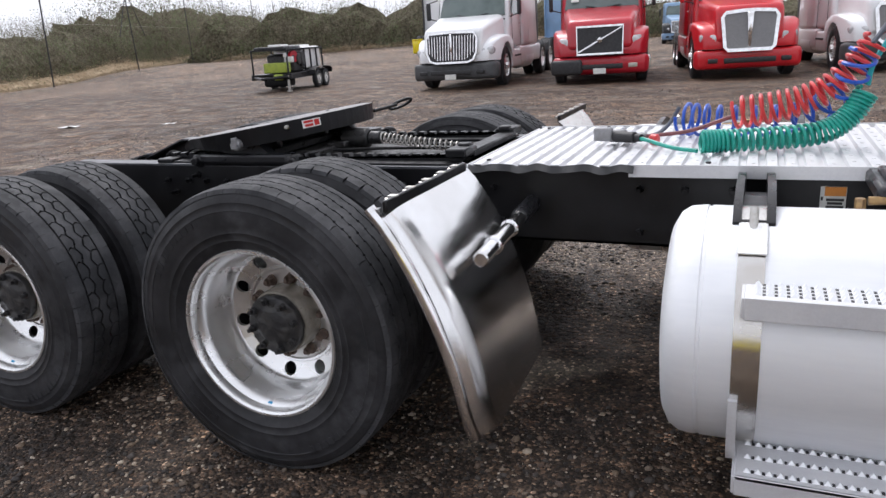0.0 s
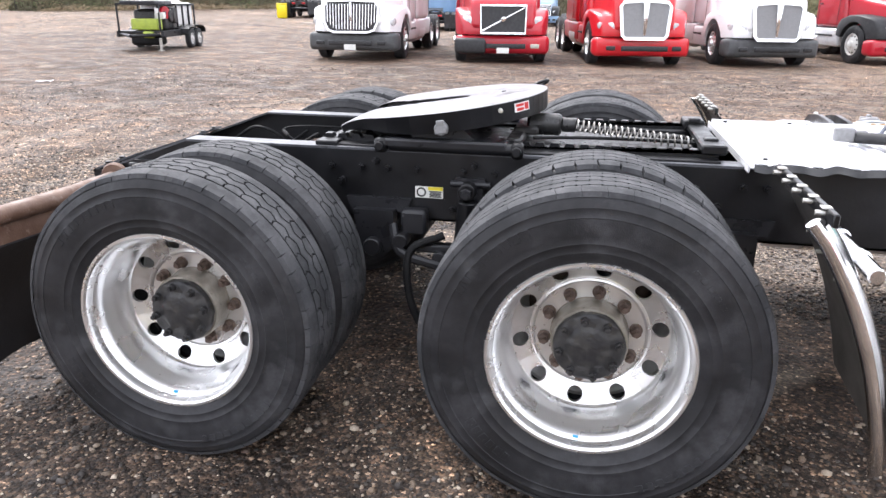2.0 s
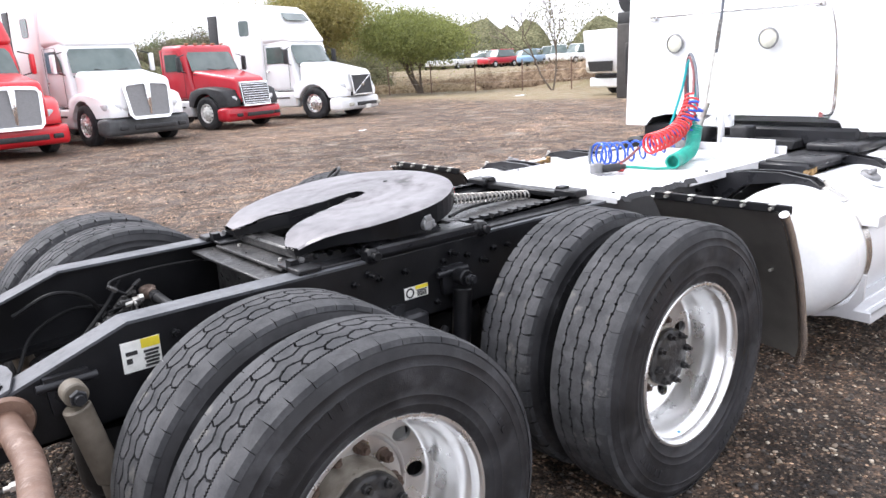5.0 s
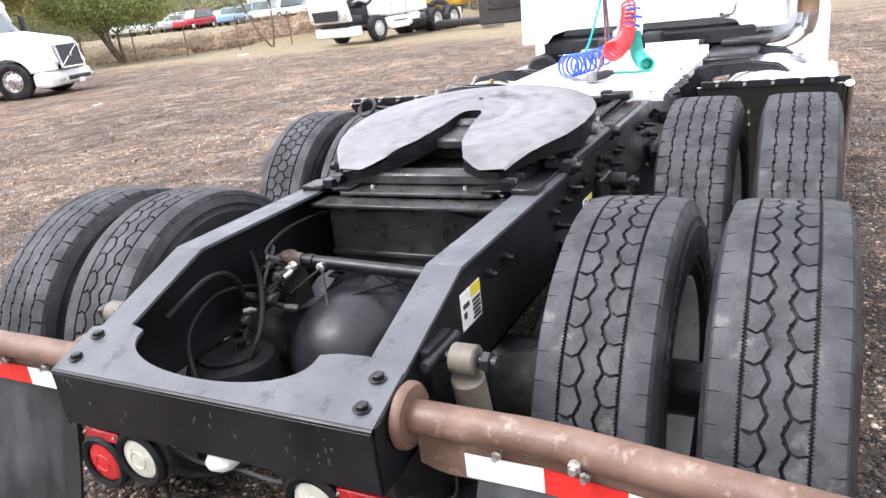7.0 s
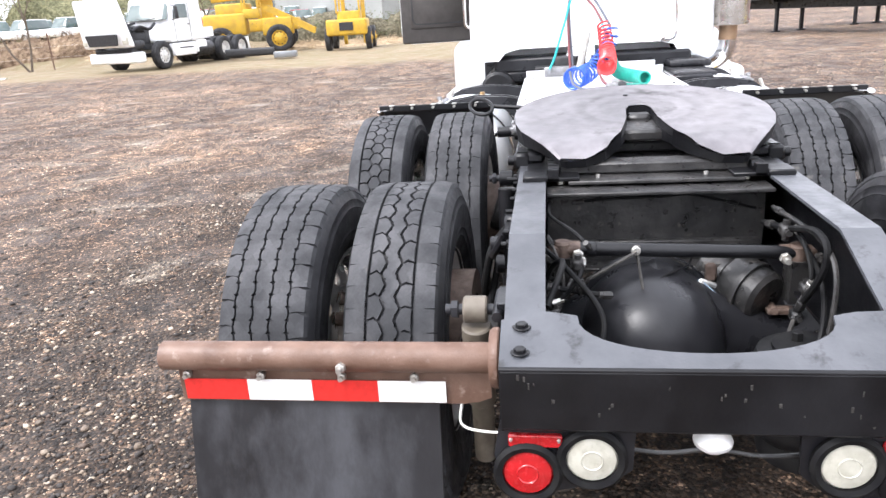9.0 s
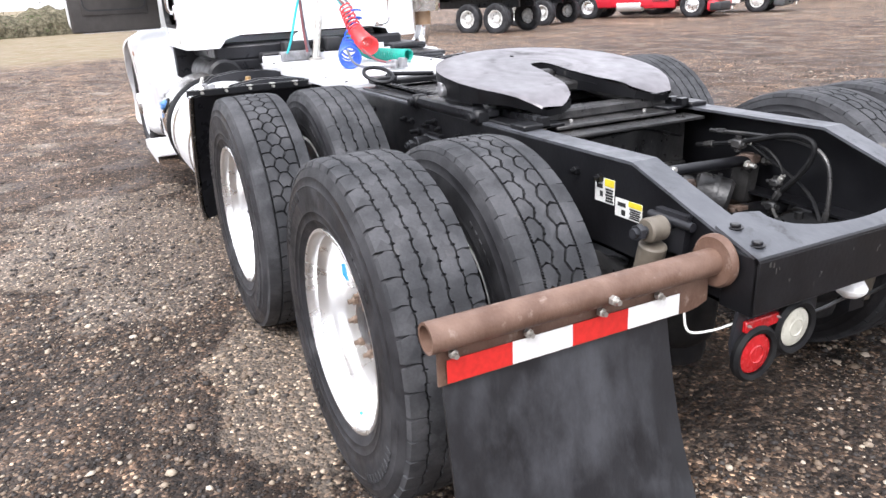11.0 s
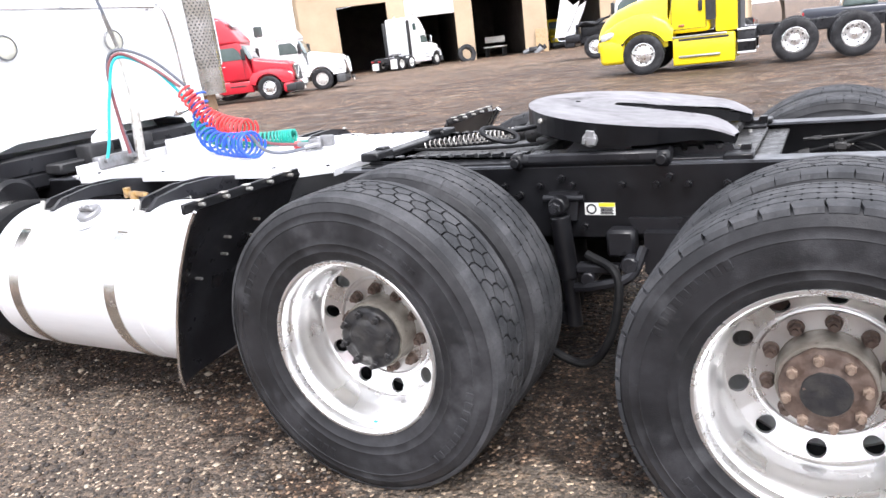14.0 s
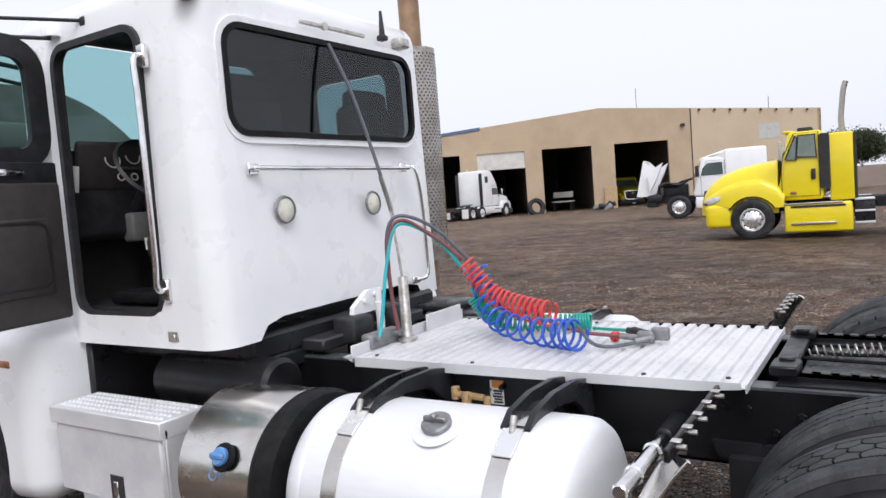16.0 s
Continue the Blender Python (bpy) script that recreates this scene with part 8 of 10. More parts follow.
    # roof and sleeper
    if sleeper:
        zt = top or (3.78 if high else 2.66)
        sl = Shape().rbox((back - sleeper / 2 + 0.1, 0, (0.95 + zt) / 2), (sleeper + 0.1, 2.36, zt - 0.95), 0.12, 4, lambda x, y, z: (x, y * (1 - 0.07 * max(0, z / 1.4)), z))
        sl.ob("sleeper", col, t)
        # dark box put in for the shade of the open gap
        Shape().box((back + 0.02, 0, 1.9), (0.16, 2.06, 1.5), 0.01).ob("cab_gap_shade", dark_plastic, t, "dark box standing for the shade between cab and sleeper")
        for s in (1, -1):
            if high:
                Shape().prism(round_rect(0.42, 0.5, 0.08), (back - 0.6, 1.12 * s, 3.05), X, Z, (0, 0.02 * s, 0)).ob("sleeper_window", dark_glass, t)
            Shape().prism(round_rect(0.75, 0.4, 0.04), (back - 0.85, 1.178 * s, 1.25), X, Z, (0, 0.008 * s, 0)).ob("luggage_door", col, t, "flush luggage door")
            Shape().rbox((back - sleeper / 2 - 0.05, 1.0 * s, 0.72), (sleeper + (1.0 if high else 0.0), 0.3, 0.5), 0.08, 3).ob("side_fairing", col, t)
    if top:
        cap = Shape().rbox((back + 0.55, 0, (2.5 + top) / 2), (1.3, 2.1, top - 2.5), 0.12, 4, lambda x, y, z: (x, y * (1 - 0.1 * (x + 0.65)), z - (0.32 * max(0.0, (x + 0.45) / 1.1) if z > 0 else 0)))
        cap.ob("roof_cap", col, t, "low sloping roof cap")
    if high and sleeper:
        def fair(x, y, z):
            u, k = (x + 0.875) / 1.75, (z + 0.63) / 1.26
            return (x - u * (0.1 + 0.8 * max(0.0, k) ** 1.3), y * (1 - 0.05 * k - 0.09 * u), z - 0.1 * u * k)

        rf = Shape().rbox((-1.7, 0, 3.13), (1.75, 2.26, 1.28), 0.17, 6, fair)
        rf.ob("roof_fairing", col, t, "sloping aerodynamic roof fairing")
        rw = Shape()
        if style == "slash":
            rw.sheet(lambda s, q: (-1.26 - 0.22 * q, (2 * s - 1) * 0.6, 3.26 + 0.24 * q), 6, 2, 0.02)
            rw.ob("roof_window", dark_glass, t)
    for k in range(5):
        Shape().rbox((front_x(2.6) - 0.12, -0.7 + 0.35 * k, 2.69 if not (high and sleeper) else 2.72), (0.1, 0.12, 0.05), 0.02, 2).ob("marker_lamp", lens_orange, t)
    fw = Shape().prism([(-0.45, -0.42), (0.1, -0.45), (0.42, -0.3), (0.18, -0.1), (0.18, 0.1), (0.42, 0.3), (0.1, 0.45), (-0.45, 0.42)], (sum(axles) / 2, 0, 1.1), Vector((-1, 0, -0.16)), Y, (0, 0, 0.06))
    fw.box((sum(axles) / 2, 0.3, 1.02), (0.5, 0.1, 0.14), 0.01).box((sum(axles) / 2, -0.3, 1.02), (0.5, 0.1, 0.14), 0.01)
    fw.ob("fifth_wheel", grime, t, "tilted greased coupling plate")
    Shape().box((back - sleeper - 0.9, 0, 1.0), (1.1, 0.86, 0.03), 0.008).ob("deck_plate", alu_deck, t)
    for s in (1, -1):
        Shape().rbox((-6.57, 0.3 * s, 0.84), (0.05, 0.22, 0.1), 0.02, 2).ob("tail_lamp", lens_red, t)
        if sleeper and high:
            Shape().rbox((back - sleeper - 0.1, 1.1 * s, 2.3), (0.42, 0.05, 2.5), 0.02, 2).ob("side_extender", dark_plastic if col is paint_white else col, t, "upright trim at the rear edge of the sleeper")
    if not sleeper:
        bp = Shape().rbox((back - 0.05, 0, 1.8), (0.1, 2.0, 1.5), 0.04, 2)
        bp.ob("cab_back", col, t)
    # hood
    nose_w = {"twin": 0.74, "slash": 0.8, "bars": 0.82, "chrome": 0.6}[style]
    nose_x = {"twin": 1.12, "slash": 1.12, "bars": 1.2, "chrome": 1.0}[style]
    nose_z = {"twin": 1.62, "slash": 1.5, "bars": 1.52, "chrome": 1.55}[style]

    def hood_w(x, y, z):
        k = (x + 0.9) / 1.8
        return (x - (0.1 * k if z > 0 else 0), y * (1 - (1 - nose_w / 0.98) * min(1, k * 1.15)), z - (1.86 - nose_z) * k**1.5 * (1 if z > 0 else 0))

    hd = Shape().rbox((nose_x - 0.9, 0, 1.33), (1.8, 1.96, 1.06), 0.16, 5, hood_w)
    if not hood_up:
        hood = hd.ob("hood", col, t, "sloping engine hood")
    else:
        en = Shape().rbox((0.2, 0, 1.2), (1.1, 0.7, 0.7), 0.08, 3).box((0.9, 0, 1.15), (0.1, 1.0, 0.8), 0.02).cyl((0.1, 0.35, 1.5), (0.8, 0.35, 1.55), 0.12, n=14).cyl((-0.2, -0.3, 1.5), (0.6, -0.3, 1.45), 0.09, n=14)
        en.tube(bezier([(0.85, 0.5, 1.45), (0.5, 0.6, 1.6), (0.0, 0.62, 1.5), (-0.4, 0.6, 1.7)], 6), 0.06, 10).tube(bezier([(0.9, -0.4, 1.0), (0.6, -0.6, 1.2), (0.1, -0.6, 1.6), (-0.5, -0.4, 1.75)], 6), 0.05, 10)
        en.box((1.2, 0, 0.72), (0.5, 1.7, 0.3), 0.05).rbox((1.05, 0.75, 0.95), (0.7, 0.3, 0.36), 0.1, 3).rbox((1.05, -0.75, 0.95), (0.7, 0.3, 0.36), 0.1, 3)
        en.ob("engine", black_paint, t, "bare dark engine with hoses")
        hh = Shape()
        if top:
            # the hood stands on its nose: front skin, and a fender shell on each side
            hh.prism([(1.87, 1.1), (1.5, 2.72), (1.42, 2.68), (1.78, 1.08)], (0, -0.8, 0), X, Z, (0, 1.6, 0))
            for s in (1, -1):
                hh.prism([(1.87, 1.1), (1.5, 2.72), (1.06, 2.3), (0.63, 2.56), (1.0, 1.7), (1.25, 1.06)], (0, 0.78 * s, 0), X, Z, (0, 0.05 * s, 0))
                hh.prism([(1.3, 2.08), (1.06, 2.3), (0.63, 2.56), (0.8, 2.1), (1.0, 1.7), (1.25, 1.3)], (0, 0.82 * s, 0), X, Z, (0, 0.26 * s, 0))
        else:
            hh.rbox((1.75, 0, 1.75), (0.35, 2.1, 1.7), 0.12, 4, lambda x, y, z: (x + 0.28 * z * abs(z), y * (1 - 0.15 * (z + 0.85) / 1.7), z))
        hh.ob("hood", col, t, "hood tilted up and forward")
    for s in (1, -1):
        if not hood_up:
            wheel_fender(nose_x, s).ob("front_fender", dark_plastic if style == "chrome" else col, t, "", 50)
            hx = nose_x - 0.32
            hl = Shape().rbox((hx + 0.13, 0.86 * s, 0.93 if style != "slash" else 0.95), (0.32, 0.4, 0.22) if style != "slash" else (0.3, 0.28, 0.36), 0.09, 4, lambda x, y, z, s=s: (x - 0.4 * (y * s + 0.15), y, z + 0.12 * y * s))
            hl.ob("headlight", lamp_clear, t, "clear headlamp")
        # steps and tank
        tk = Shape().rev([(0, 0), (0.26, 0.01), (0.3, 0.05), (0.3, 1.15), (0.26, 1.19), (0, 1.2)], (-2.9 if not sleeper else -3.4, 0.86 * s, 0.6), (1, 0, 0), 28)
        tk.ob("fuel_tank", alu_tank if high or not sleeper else black_paint, t)
        Shape().rbox(((-0.72 + back) / 2, 0.98 * s, 0.66), (-0.72 - back, 0.3, 0.5), 0.06, 3).ob("step_fairing", col if sleeper else alu_deck, t)
        Shape().box((back / 2 - 0.4, 1.135 * s, 0.72), (0.9, 0.02, 0.05), 0.006).ob("step_tread", dark_plastic, t)
        fl = Shape().sheet(lambda u, v, s=s: (axles[1] - 0.62 - 0.03 * v, (0.55 + 0.6 * u) * s, 0.9 - 0.7 * v), 4, 4, 0.01)
        fl.ob("mud_flap", rubber_flap if rim == "bright" else tape_white, t)
        if stack:
            st_ = Shape().cyl((back - 0.18, 0.85 * s, 0.9), (back - 0.18, 0.85 * s, 3.6), 0.075, n=16).cyl((back - 0.18, 0.85 * s, 1.3), (back - 0.18, 0.85 * s, 2.6), 0.11, n=16, ch=0.02)
            st_.tube(bezier([(back - 0.18, 0.85 * s, 3.55), (back - 0.18, 0.85 * s, 3.8), (back - 0.3, 0.85 * s, 4.0)], 5), 0.07, 12)
            st_.ob("exhaust_stack", chrome, t)
    # bumper
    if not hood_up:
        bx = Shape().rbox((nose_x + 0.02, 0, 0.46), (0.42, 2.34, 0.44), 0.12, 4, lambda x, y, z: (x - 0.34 * abs(y / 1.14) ** 2.5, y, z))
        bo = bx.ob("bumper", bumper, t)
        Shape().rbox((nose_x + 0.2, 0, 0.44), (0.06, 1.1, 0.12), 0.02, 2).ob("air_intake", dark_plastic, bo, "dark bumper air intake")
        for s in (1, -1):
            Shape().rbox((nose_x + 0.12, 0.78 * s, 0.44), (0.08, 0.22, 0.11), 0.03, 2).ob("fog_lamp", lens_white if style == "slash" else dark_plastic, bo)
        if style == "slash" and col is not paint_white:
            Shape().rbox((nose_x - 0.05, -0.8, 0.44), (0.5, 0.76, 0.36), 0.08, 3, lambda x, y, z: (x + 0.3 * y, y, z)).ob("bumper_corner", dark_plastic, bo, "black bumper corner")
        if style in ("bars", "slash"):
            Shape().box((nose_x + 0.24, 0.0, 0.34), (0.01, 0.3, 0.13), 0.003).ob("number_plate", decal_white, bo, "plain white plate")
        gx = nose_x - 0.03
        tilt = 0.1

        def gp(y, z):
            return (gx - tilt * (z - 0.9) / 0.7 + 0.085, y, z)

        gz0, gz1, gw = {"slash": (0.76, 1.36, 0.54), "twin": (0.76, 1.44, 0.57), "bars": (0.72, 1.4, 0.66), "chrome": (0.74, 1.4, 0.54)}[style]
        gpoly = [(-gw, gz1), (-gw * 0.97, gz0), (gw * 0.97, gz0), (gw, gz1)]
        if style == "twin":
            gpoly = [(-gw * 0.97, gz1 - 0.05), (-gw * 0.86, gz0 - 0.02), (-gw * 0.8, gz0 - 0.06), (gw * 0.8, gz0 - 0.06), (gw * 0.86, gz0 - 0.02), (gw * 0.97, gz1 - 0.05), (gw * 0.9, gz1 + 0.01), (gw * 0.25, gz1 + 0.04), (-gw * 0.25, gz1 + 0.04), (-gw * 0.9, gz1 + 0.01)]
        if style == "bars":
            gpoly = [(-gw, gz1 - 0.1), (-gw * 0.98, gz0 + 0.22), (-gw * 0.86, gz0 + 0.05), (-gw * 0.66, gz0), (gw * 0.66, gz0), (gw * 0.86, gz0 + 0.05), (gw * 0.98, gz0 + 0.22), (gw, gz1 - 0.1), (gw * 0.9, gz1), (gw * 0.1, gz1 + 0.02), (-gw * 0.1, gz1 + 0.02), (-gw * 0.9, gz1)]
        u_, v_ = Y, Vector((-tilt / 0.7, 0, 1))
        o_ = Vector((gx + 0.05 + tilt * 0.9 / 0.7, 0, 0))
        bk = Shape().prism(gpoly, o_, u_, v_, (0.03, 0, 0))
        g = bk.ob("grille", grille_mesh if style == "twin" else dark_plastic, t, "radiator grille")
        frm = Shape()
        frame_ring(frm, gpoly, 0.0, 0.075 if style == "twin" else 0.05, o_ + Vector((0.0, 0, 0)), u_, v_, (0.06, 0, 0))
        frm.ob("grille_surround", chrome, g, "chrome surround")
        if style == "slash":
            Shape().tube([gp(-gw * 0.95, gz0 + 0.03), gp(gw * 0.95, gz1 - 0.03)], 0.022, 6).rev([(0, 0.03), (0.06, 0.03), (0.06, 0.05), (0, 0.06)], gp(0, (gz0 + gz1) / 2), (1, 0, 0), 16).ob("grille_bar", chrome, g, "diagonal bright bar")
        elif style == "bars":
            for k in range(17):
                y = -gw * 0.9 + gw * 1.8 * k / 16
                zb = gz0 + 0.04 + 0.2 * max(0.0, abs(y) / gw - 0.6) / 0.35
                Shape().tube([Vector(gp(y, zb)) + X * 0.03, Vector(gp(y * 1.02, gz1 - 0.04)) + X * 0.03], 0.016, 5).ob("grille_bar", chrome, g)
            Shape().rbox(Vector(gp(0, (gz0 + gz1) / 2)) + X * 0.03, (0.06, 0.06, gz1 - gz0), 0.02, 2).ob("grille_divider", chrome, g)
        elif style == "chrome":
            for k in range(9):
                z = gz0 + 0.04 + (gz1 - gz0 - 0.08) * k / 8
                Shape().tube([Vector(gp(-gw * 0.93, z)) + X * 0.03, Vector(gp(gw * 0.93, z)) + X * 0.03], 0.017, 5).ob("grille_bar", chrome, g)
        else:
            Shape().rbox(Vector(gp(0, (gz0 + gz1) / 2)) + X * 0.02, (0.07, 0.1, gz1 - gz0 + 0.1), 0.03, 2, lambda x, y, z: (x, y * (0.7 + 0.9 * max(0.0, z) / 0.4), z)).ob("grille_divider", chrome, g, "bright centre bar")
    if note:
        z_ = 2.25 if note[1] > 0 else 2.1
        Shape().prism(round_rect(note[2], note[3], min(note[2], note[3]) * 0.45 if note[0] is decal_yellow else 0.01), (front_x(z_) + 0.075, note[1], z_), Y, Vector((-0.5, 0, 1)), (0.006, 0, 0)).ob("window_sticker", note[0], t, "sticker inside windshield")
    return t


ROW = -80
semi("white sleeper truck with dark grey bumper and barred grille", on(-5.85, 17.3, -86), paint_white, "bars", 1.8, True, bumper_grey, k=1.06)
semi("red high-roof sleeper truck with diagonal grille bar", on(-1.97, 17.5, ROW), paint_deep_red, "slash", 1.9, True, k=1.06, note=(decal_white, -0.68, 0.2, 0.16))
semi("bright red high-roof sleeper truck with twin mesh grille", on(1.58, 17.7, ROW), paint_red, "twin", 1.9, True, k=1.06, note=(decal_yellow, -0.6, 0.3, 0.13))
semi("white sleeper truck with twin grille and dark bumper", on(4.9, 18.6, ROW), paint_white, "twin", 1.7, True, bumper_grey, k=1.05)
semi("red day-cab truck with black fenders and chrome grille", on(8.8, 20.3, ROW + 6), paint_deep_red, "chrome", 0, False, None, "white", (-4.0, -5.3))
semi("white high-roof sleeper truck with black slashed grille", on(13.0, 20.9, ROW + 12), paint_white, "slash", 1.9, True, k=1.08)
semi("blue truck parked behind the front row", on(-9.2, 43.5, 100), paint_blue, "bars", 1.7, True)
semi("blue truck parked far behind the front row", on(-3.2, 50, -84), paint_blue, "chrome", 1.4, False, None, "white")
semi("white day-cab truck parked behind the front row", on(0.4, 33, -84), paint_white, "bars", 0, False, bumper_grey, "white", (-4.0, -5.3), True)
semi("white sleeper truck seen tail-on behind the front row", on(-19.9, 49.9, 103), paint_white, "bars", 1.7, True, bumper_grey, k=1.06)
tilted = semi("white day-cab truck with tilted hood on grass verge", on(25.9, 16.9, 171), paint_white, "slash", 0.7, False, None, "white", (-4.2, -5.5), hood_up=True, k=1.05)
Shape().rbox((1.5, 0, 0.52), (0.4, 2.3, 0.4), 0.1, 3, lambda x, y, z: (x - 0.25 * abs(y / 1.14) ** 2.5, y, z)).ob("bumper", paint_white, tilted, "white front bumper")
Shape().prism([(-0.62, 0.98), (0.62, 0.98), (0.7, 1.38), (-0.7, 1.38)], (1.74, 0, 0), Y, Vector((0.12, 0, 1)), (0.05, 0, 0)).ob("grille", dark_plastic, tilted, "dark radiator grille")
for s in (1, -1):
    Shape().rbox((1.72, 0.88 * s, 1.15), (0.16, 0.26, 0.3), 0.06, 3).ob("headlight", lens_white, tilted, "clear headlamp")
def yellow_tractor(m, col):
    """A day-cab tractor with a smooth sloping hood: local x ahead, the origin on the ground under the front axle."""
    t = thing("semi_truck", "yellow tractor with smooth hood, side skirts and one tall stack", "truck", m, None, "parked trucks")
    axles = (-3.58, -4.86)
    f = Shape().box((-2.3, 0.42, 0.8), (6.6, 0.08, 0.26), 0.01).box((-2.3, -0.42, 0.8), (6.6, 0.08, 0.26), 0.01)
    for x in (0.0, *axles):
        f.cyl((x, -0.9, 0.5), (x, 0.9, 0.5), 0.08, n=12)
    f.ob("chassis_frame", black_paint, t)
    for y in (1.02, -1.02):
        road_wheel(t, 0.0, y, True, "bright")
        for ax in axles:
            road_wheel(t, ax, y, False, "bright")
            road_wheel(t, ax, y * 0.66, False, "bright")

    def along(x, pts):
        for (xa, a), (xb, b) in zip(pts, pts[1:]):
            if x <= xb:
                k = max(0.0, (x - xa) / (xb - xa))
                k = k * k * (3 - 2 * k) * 0.35 + k * 0.65
                return a + (b - a) * k
        return pts[-1][1]

    crest = ((-0.62, 1.99), (-0.2, 1.95), (0.3, 1.86), (0.7, 1.72), (1.0, 1.53), (1.2, 1.3), (1.3, 1.0))
    waist = ((-0.62, 0.99), (0.2, 0.95), (0.9, 0.82), (1.15, 0.72), (1.3, 0.5))

    def hood_at(u, v):
        x = -0.62 + 1.92 * u
        a = math.pi * v
        c, q = math.cos(a), math.sin(a)
        top, w = along(x, crest), along(x, waist)
        return (x, w * math.copysign(abs(c) ** 0.5, c), 0.66 + (top - 0.66) * abs(q) ** 0.42)

    Shape().sheet(hood_at, 30, 28, 0.02).ob("hood", col, t, "smooth sloping yellow hood", 60)
    brow = ((-0.76, 1.12), (-0.58, 1.36), (-0.25, 1.52), (0.2, 1.52), (0.6, 1.4), (0.95, 1.22), (1.16, 1.06))
    for s in (1, -1):
        def wing(u, v, s=s):
            x = -0.76 + 1.92 * u
            low = 0.8 + 0.1 * max(0.0, min(1.0, (x - 0.3) / 0.4))
            a = math.pi * v
            c, q = math.cos(a), math.sin(a)
            mid, half = 0.86 - 0.1 * max(0.0, (x - 0.4) / 0.7) ** 2, 0.27 - 0.08 * max(0.0, (x - 0.6) / 0.5)
            return (x, (mid + half * math.copysign(abs(c) ** 0.5, c) * s) * s, low + (along(x, brow) - low) * abs(q) ** 0.5)

        wo = Shape().sheet(wing, 36, 20, 0.02).ob("front_fender", col, t, "", 60)
        carve(wo, [Shape().cyl((0, 0.3 * s, 0.5), (0, 1.5 * s, 0.5), 0.62, n=40)])
        Shape().tube([(0.62 * math.cos(a), 1.105 * s, 0.5 + 0.62 * math.sin(a)) for a in (math.pi * (0.16 + 0.68 * k / 20) for k in range(21))], 0.028, 8).ob("arch_lip", dark_plastic, wo, "black wheel arch lip")
        hl = Shape().rbox((0.92, 1.0 * s, 1.07), (0.44, 0.2, 0.18), 0.07, 4, lambda x, y, z, s=s: (x - 0.7 * max(0.0, y * s), y, z - 0.28 * x))
        hl.ob("headlight", lamp_clear, t, "clear swept headlamp")
        # door with two panes, an upright black panel for slot shade, the skirt below
        side = 1.05 * s
        dr = Shape()
        frame_ring(dr, [(-0.72, 1.05), (-0.72, 1.95), (-1.02, 2.6), (-1.56, 2.6), (-1.56, 1.05)][::-1], -0.012, 0.006, (0, side, 0), X, Z, (0, 0.02 * s, 0))
        dr.ob("door_seam", dark_plastic, t, "dark door seam")
        for poly in ([(-1.08, 2.03), (-1.5, 2.0), (-1.47, 2.54), (-1.13, 2.54)], [(-0.82, 1.97), (-1.04, 1.95), (-1.08, 2.5), (-1.06, 2.54)]):
            g = Shape().prism(poly if s > 0 else poly[::-1], (0, side, 0), X, Z, (0, 0.02 * s, 0)).ob("side_window", sea_glass, t, "greenish side glass")
            fr_ = Shape()
            frame_ring(fr_, poly[::-1], -0.004, 0.03, (0, side, 0), X, Z, (0, 0.03 * s, 0))
            fr_.ob("window_frame", dark_plastic, g, "black window frame")
        Shape().rbox((-1.43, 1.08 * s, 1.58), (0.1, 0.05, 0.26), 0.03, 3).ob("door_handle", dark_plastic, t, "black upright door handle")
        # black panel in place of the shade inside the open slot
        Shape().prism(round_rect(0.23, 1.34, 0.06), (-1.68, 1.0 * s, 1.88), X, Z, (0, 0.095 * s, 0)).ob("cab_slot_shade", dark_plastic, t, "black panel standing for the shaded slot behind the door")
        Shape().rbox((-0.97, 1.08 * s, 1.14), (0.14, 0.03, 0.06), 0.01, 2).ob("side_marker", lens_orange, t)
        mi = Shape().rbox((-0.72, 1.27 * s, 2.2), (0.09, 0.2, 0.5), 0.04, 3).tube([(-0.75, 1.02 * s, 2.3), (-0.72, 1.2 * s, 2.3)], 0.018, 6)
        mi.ob("mirror", lens_white if s > 0 else dark_plastic, t, "upright side mirror")
        so = Shape().rbox((-1.5, 1.0 * s, 0.51), (1.5, 0.34, 0.72), 0.06, 3).ob("side_skirt", col, t, "long painted side skirt")
        Shape().rbox((-1.4, 1.16 * s, 0.86), (1.3, 0.06, 0.05), 0.015, 2).ob("step_edge", spring_steel, so, "worn upper step edge")
        Shape().box((-1.5, 1.172 * s, 0.785), (1.2, 0.02, 0.055), 0.01).ob("step_slot", dark_plastic, so, "dark step slot")
        Shape().rbox((-1.4, 1.18 * s, 0.37), (1.0, 0.07, 0.06), 0.02, 2).ob("step_lip", spring_steel, so, "worn lower step edge")
        bb = Shape().rbox((-2.5, 0.88 * s, 0.62), (0.42, 0.5, 0.5), 0.03, 2).ob("battery_box", black_paint, t, "black battery box")
        for z_, k in ((0.9, 1.05), (0.62, 1.1), (0.34, 1.1)):
            Shape().rbox((-2.5, 0.9 * s, z_), (0.42, 0.5 * k, 0.05), 0.012, 2).ob("step_lip", alu_deck, bb, "bright step")
        Shape().sheet(lambda u, v, s=s: (axles[1] - 0.62 - 0.03 * v, (0.55 + 0.6 * u) * s, 0.9 - 0.7 * v), 4, 4, 0.01).ob("mud_flap", rubber_flap, t)

    def lean(x, y, z):
        k = max(0.0, z / 0.84)
        return (x - (0.3 * k if x > 0 else 0), y * (1 - 0.05 * k), z)

    Shape().rbox((-1.12, 0, 1.8), (1.06, 2.12, 1.7), 0.1, 4, lean).ob("cab", col, t)
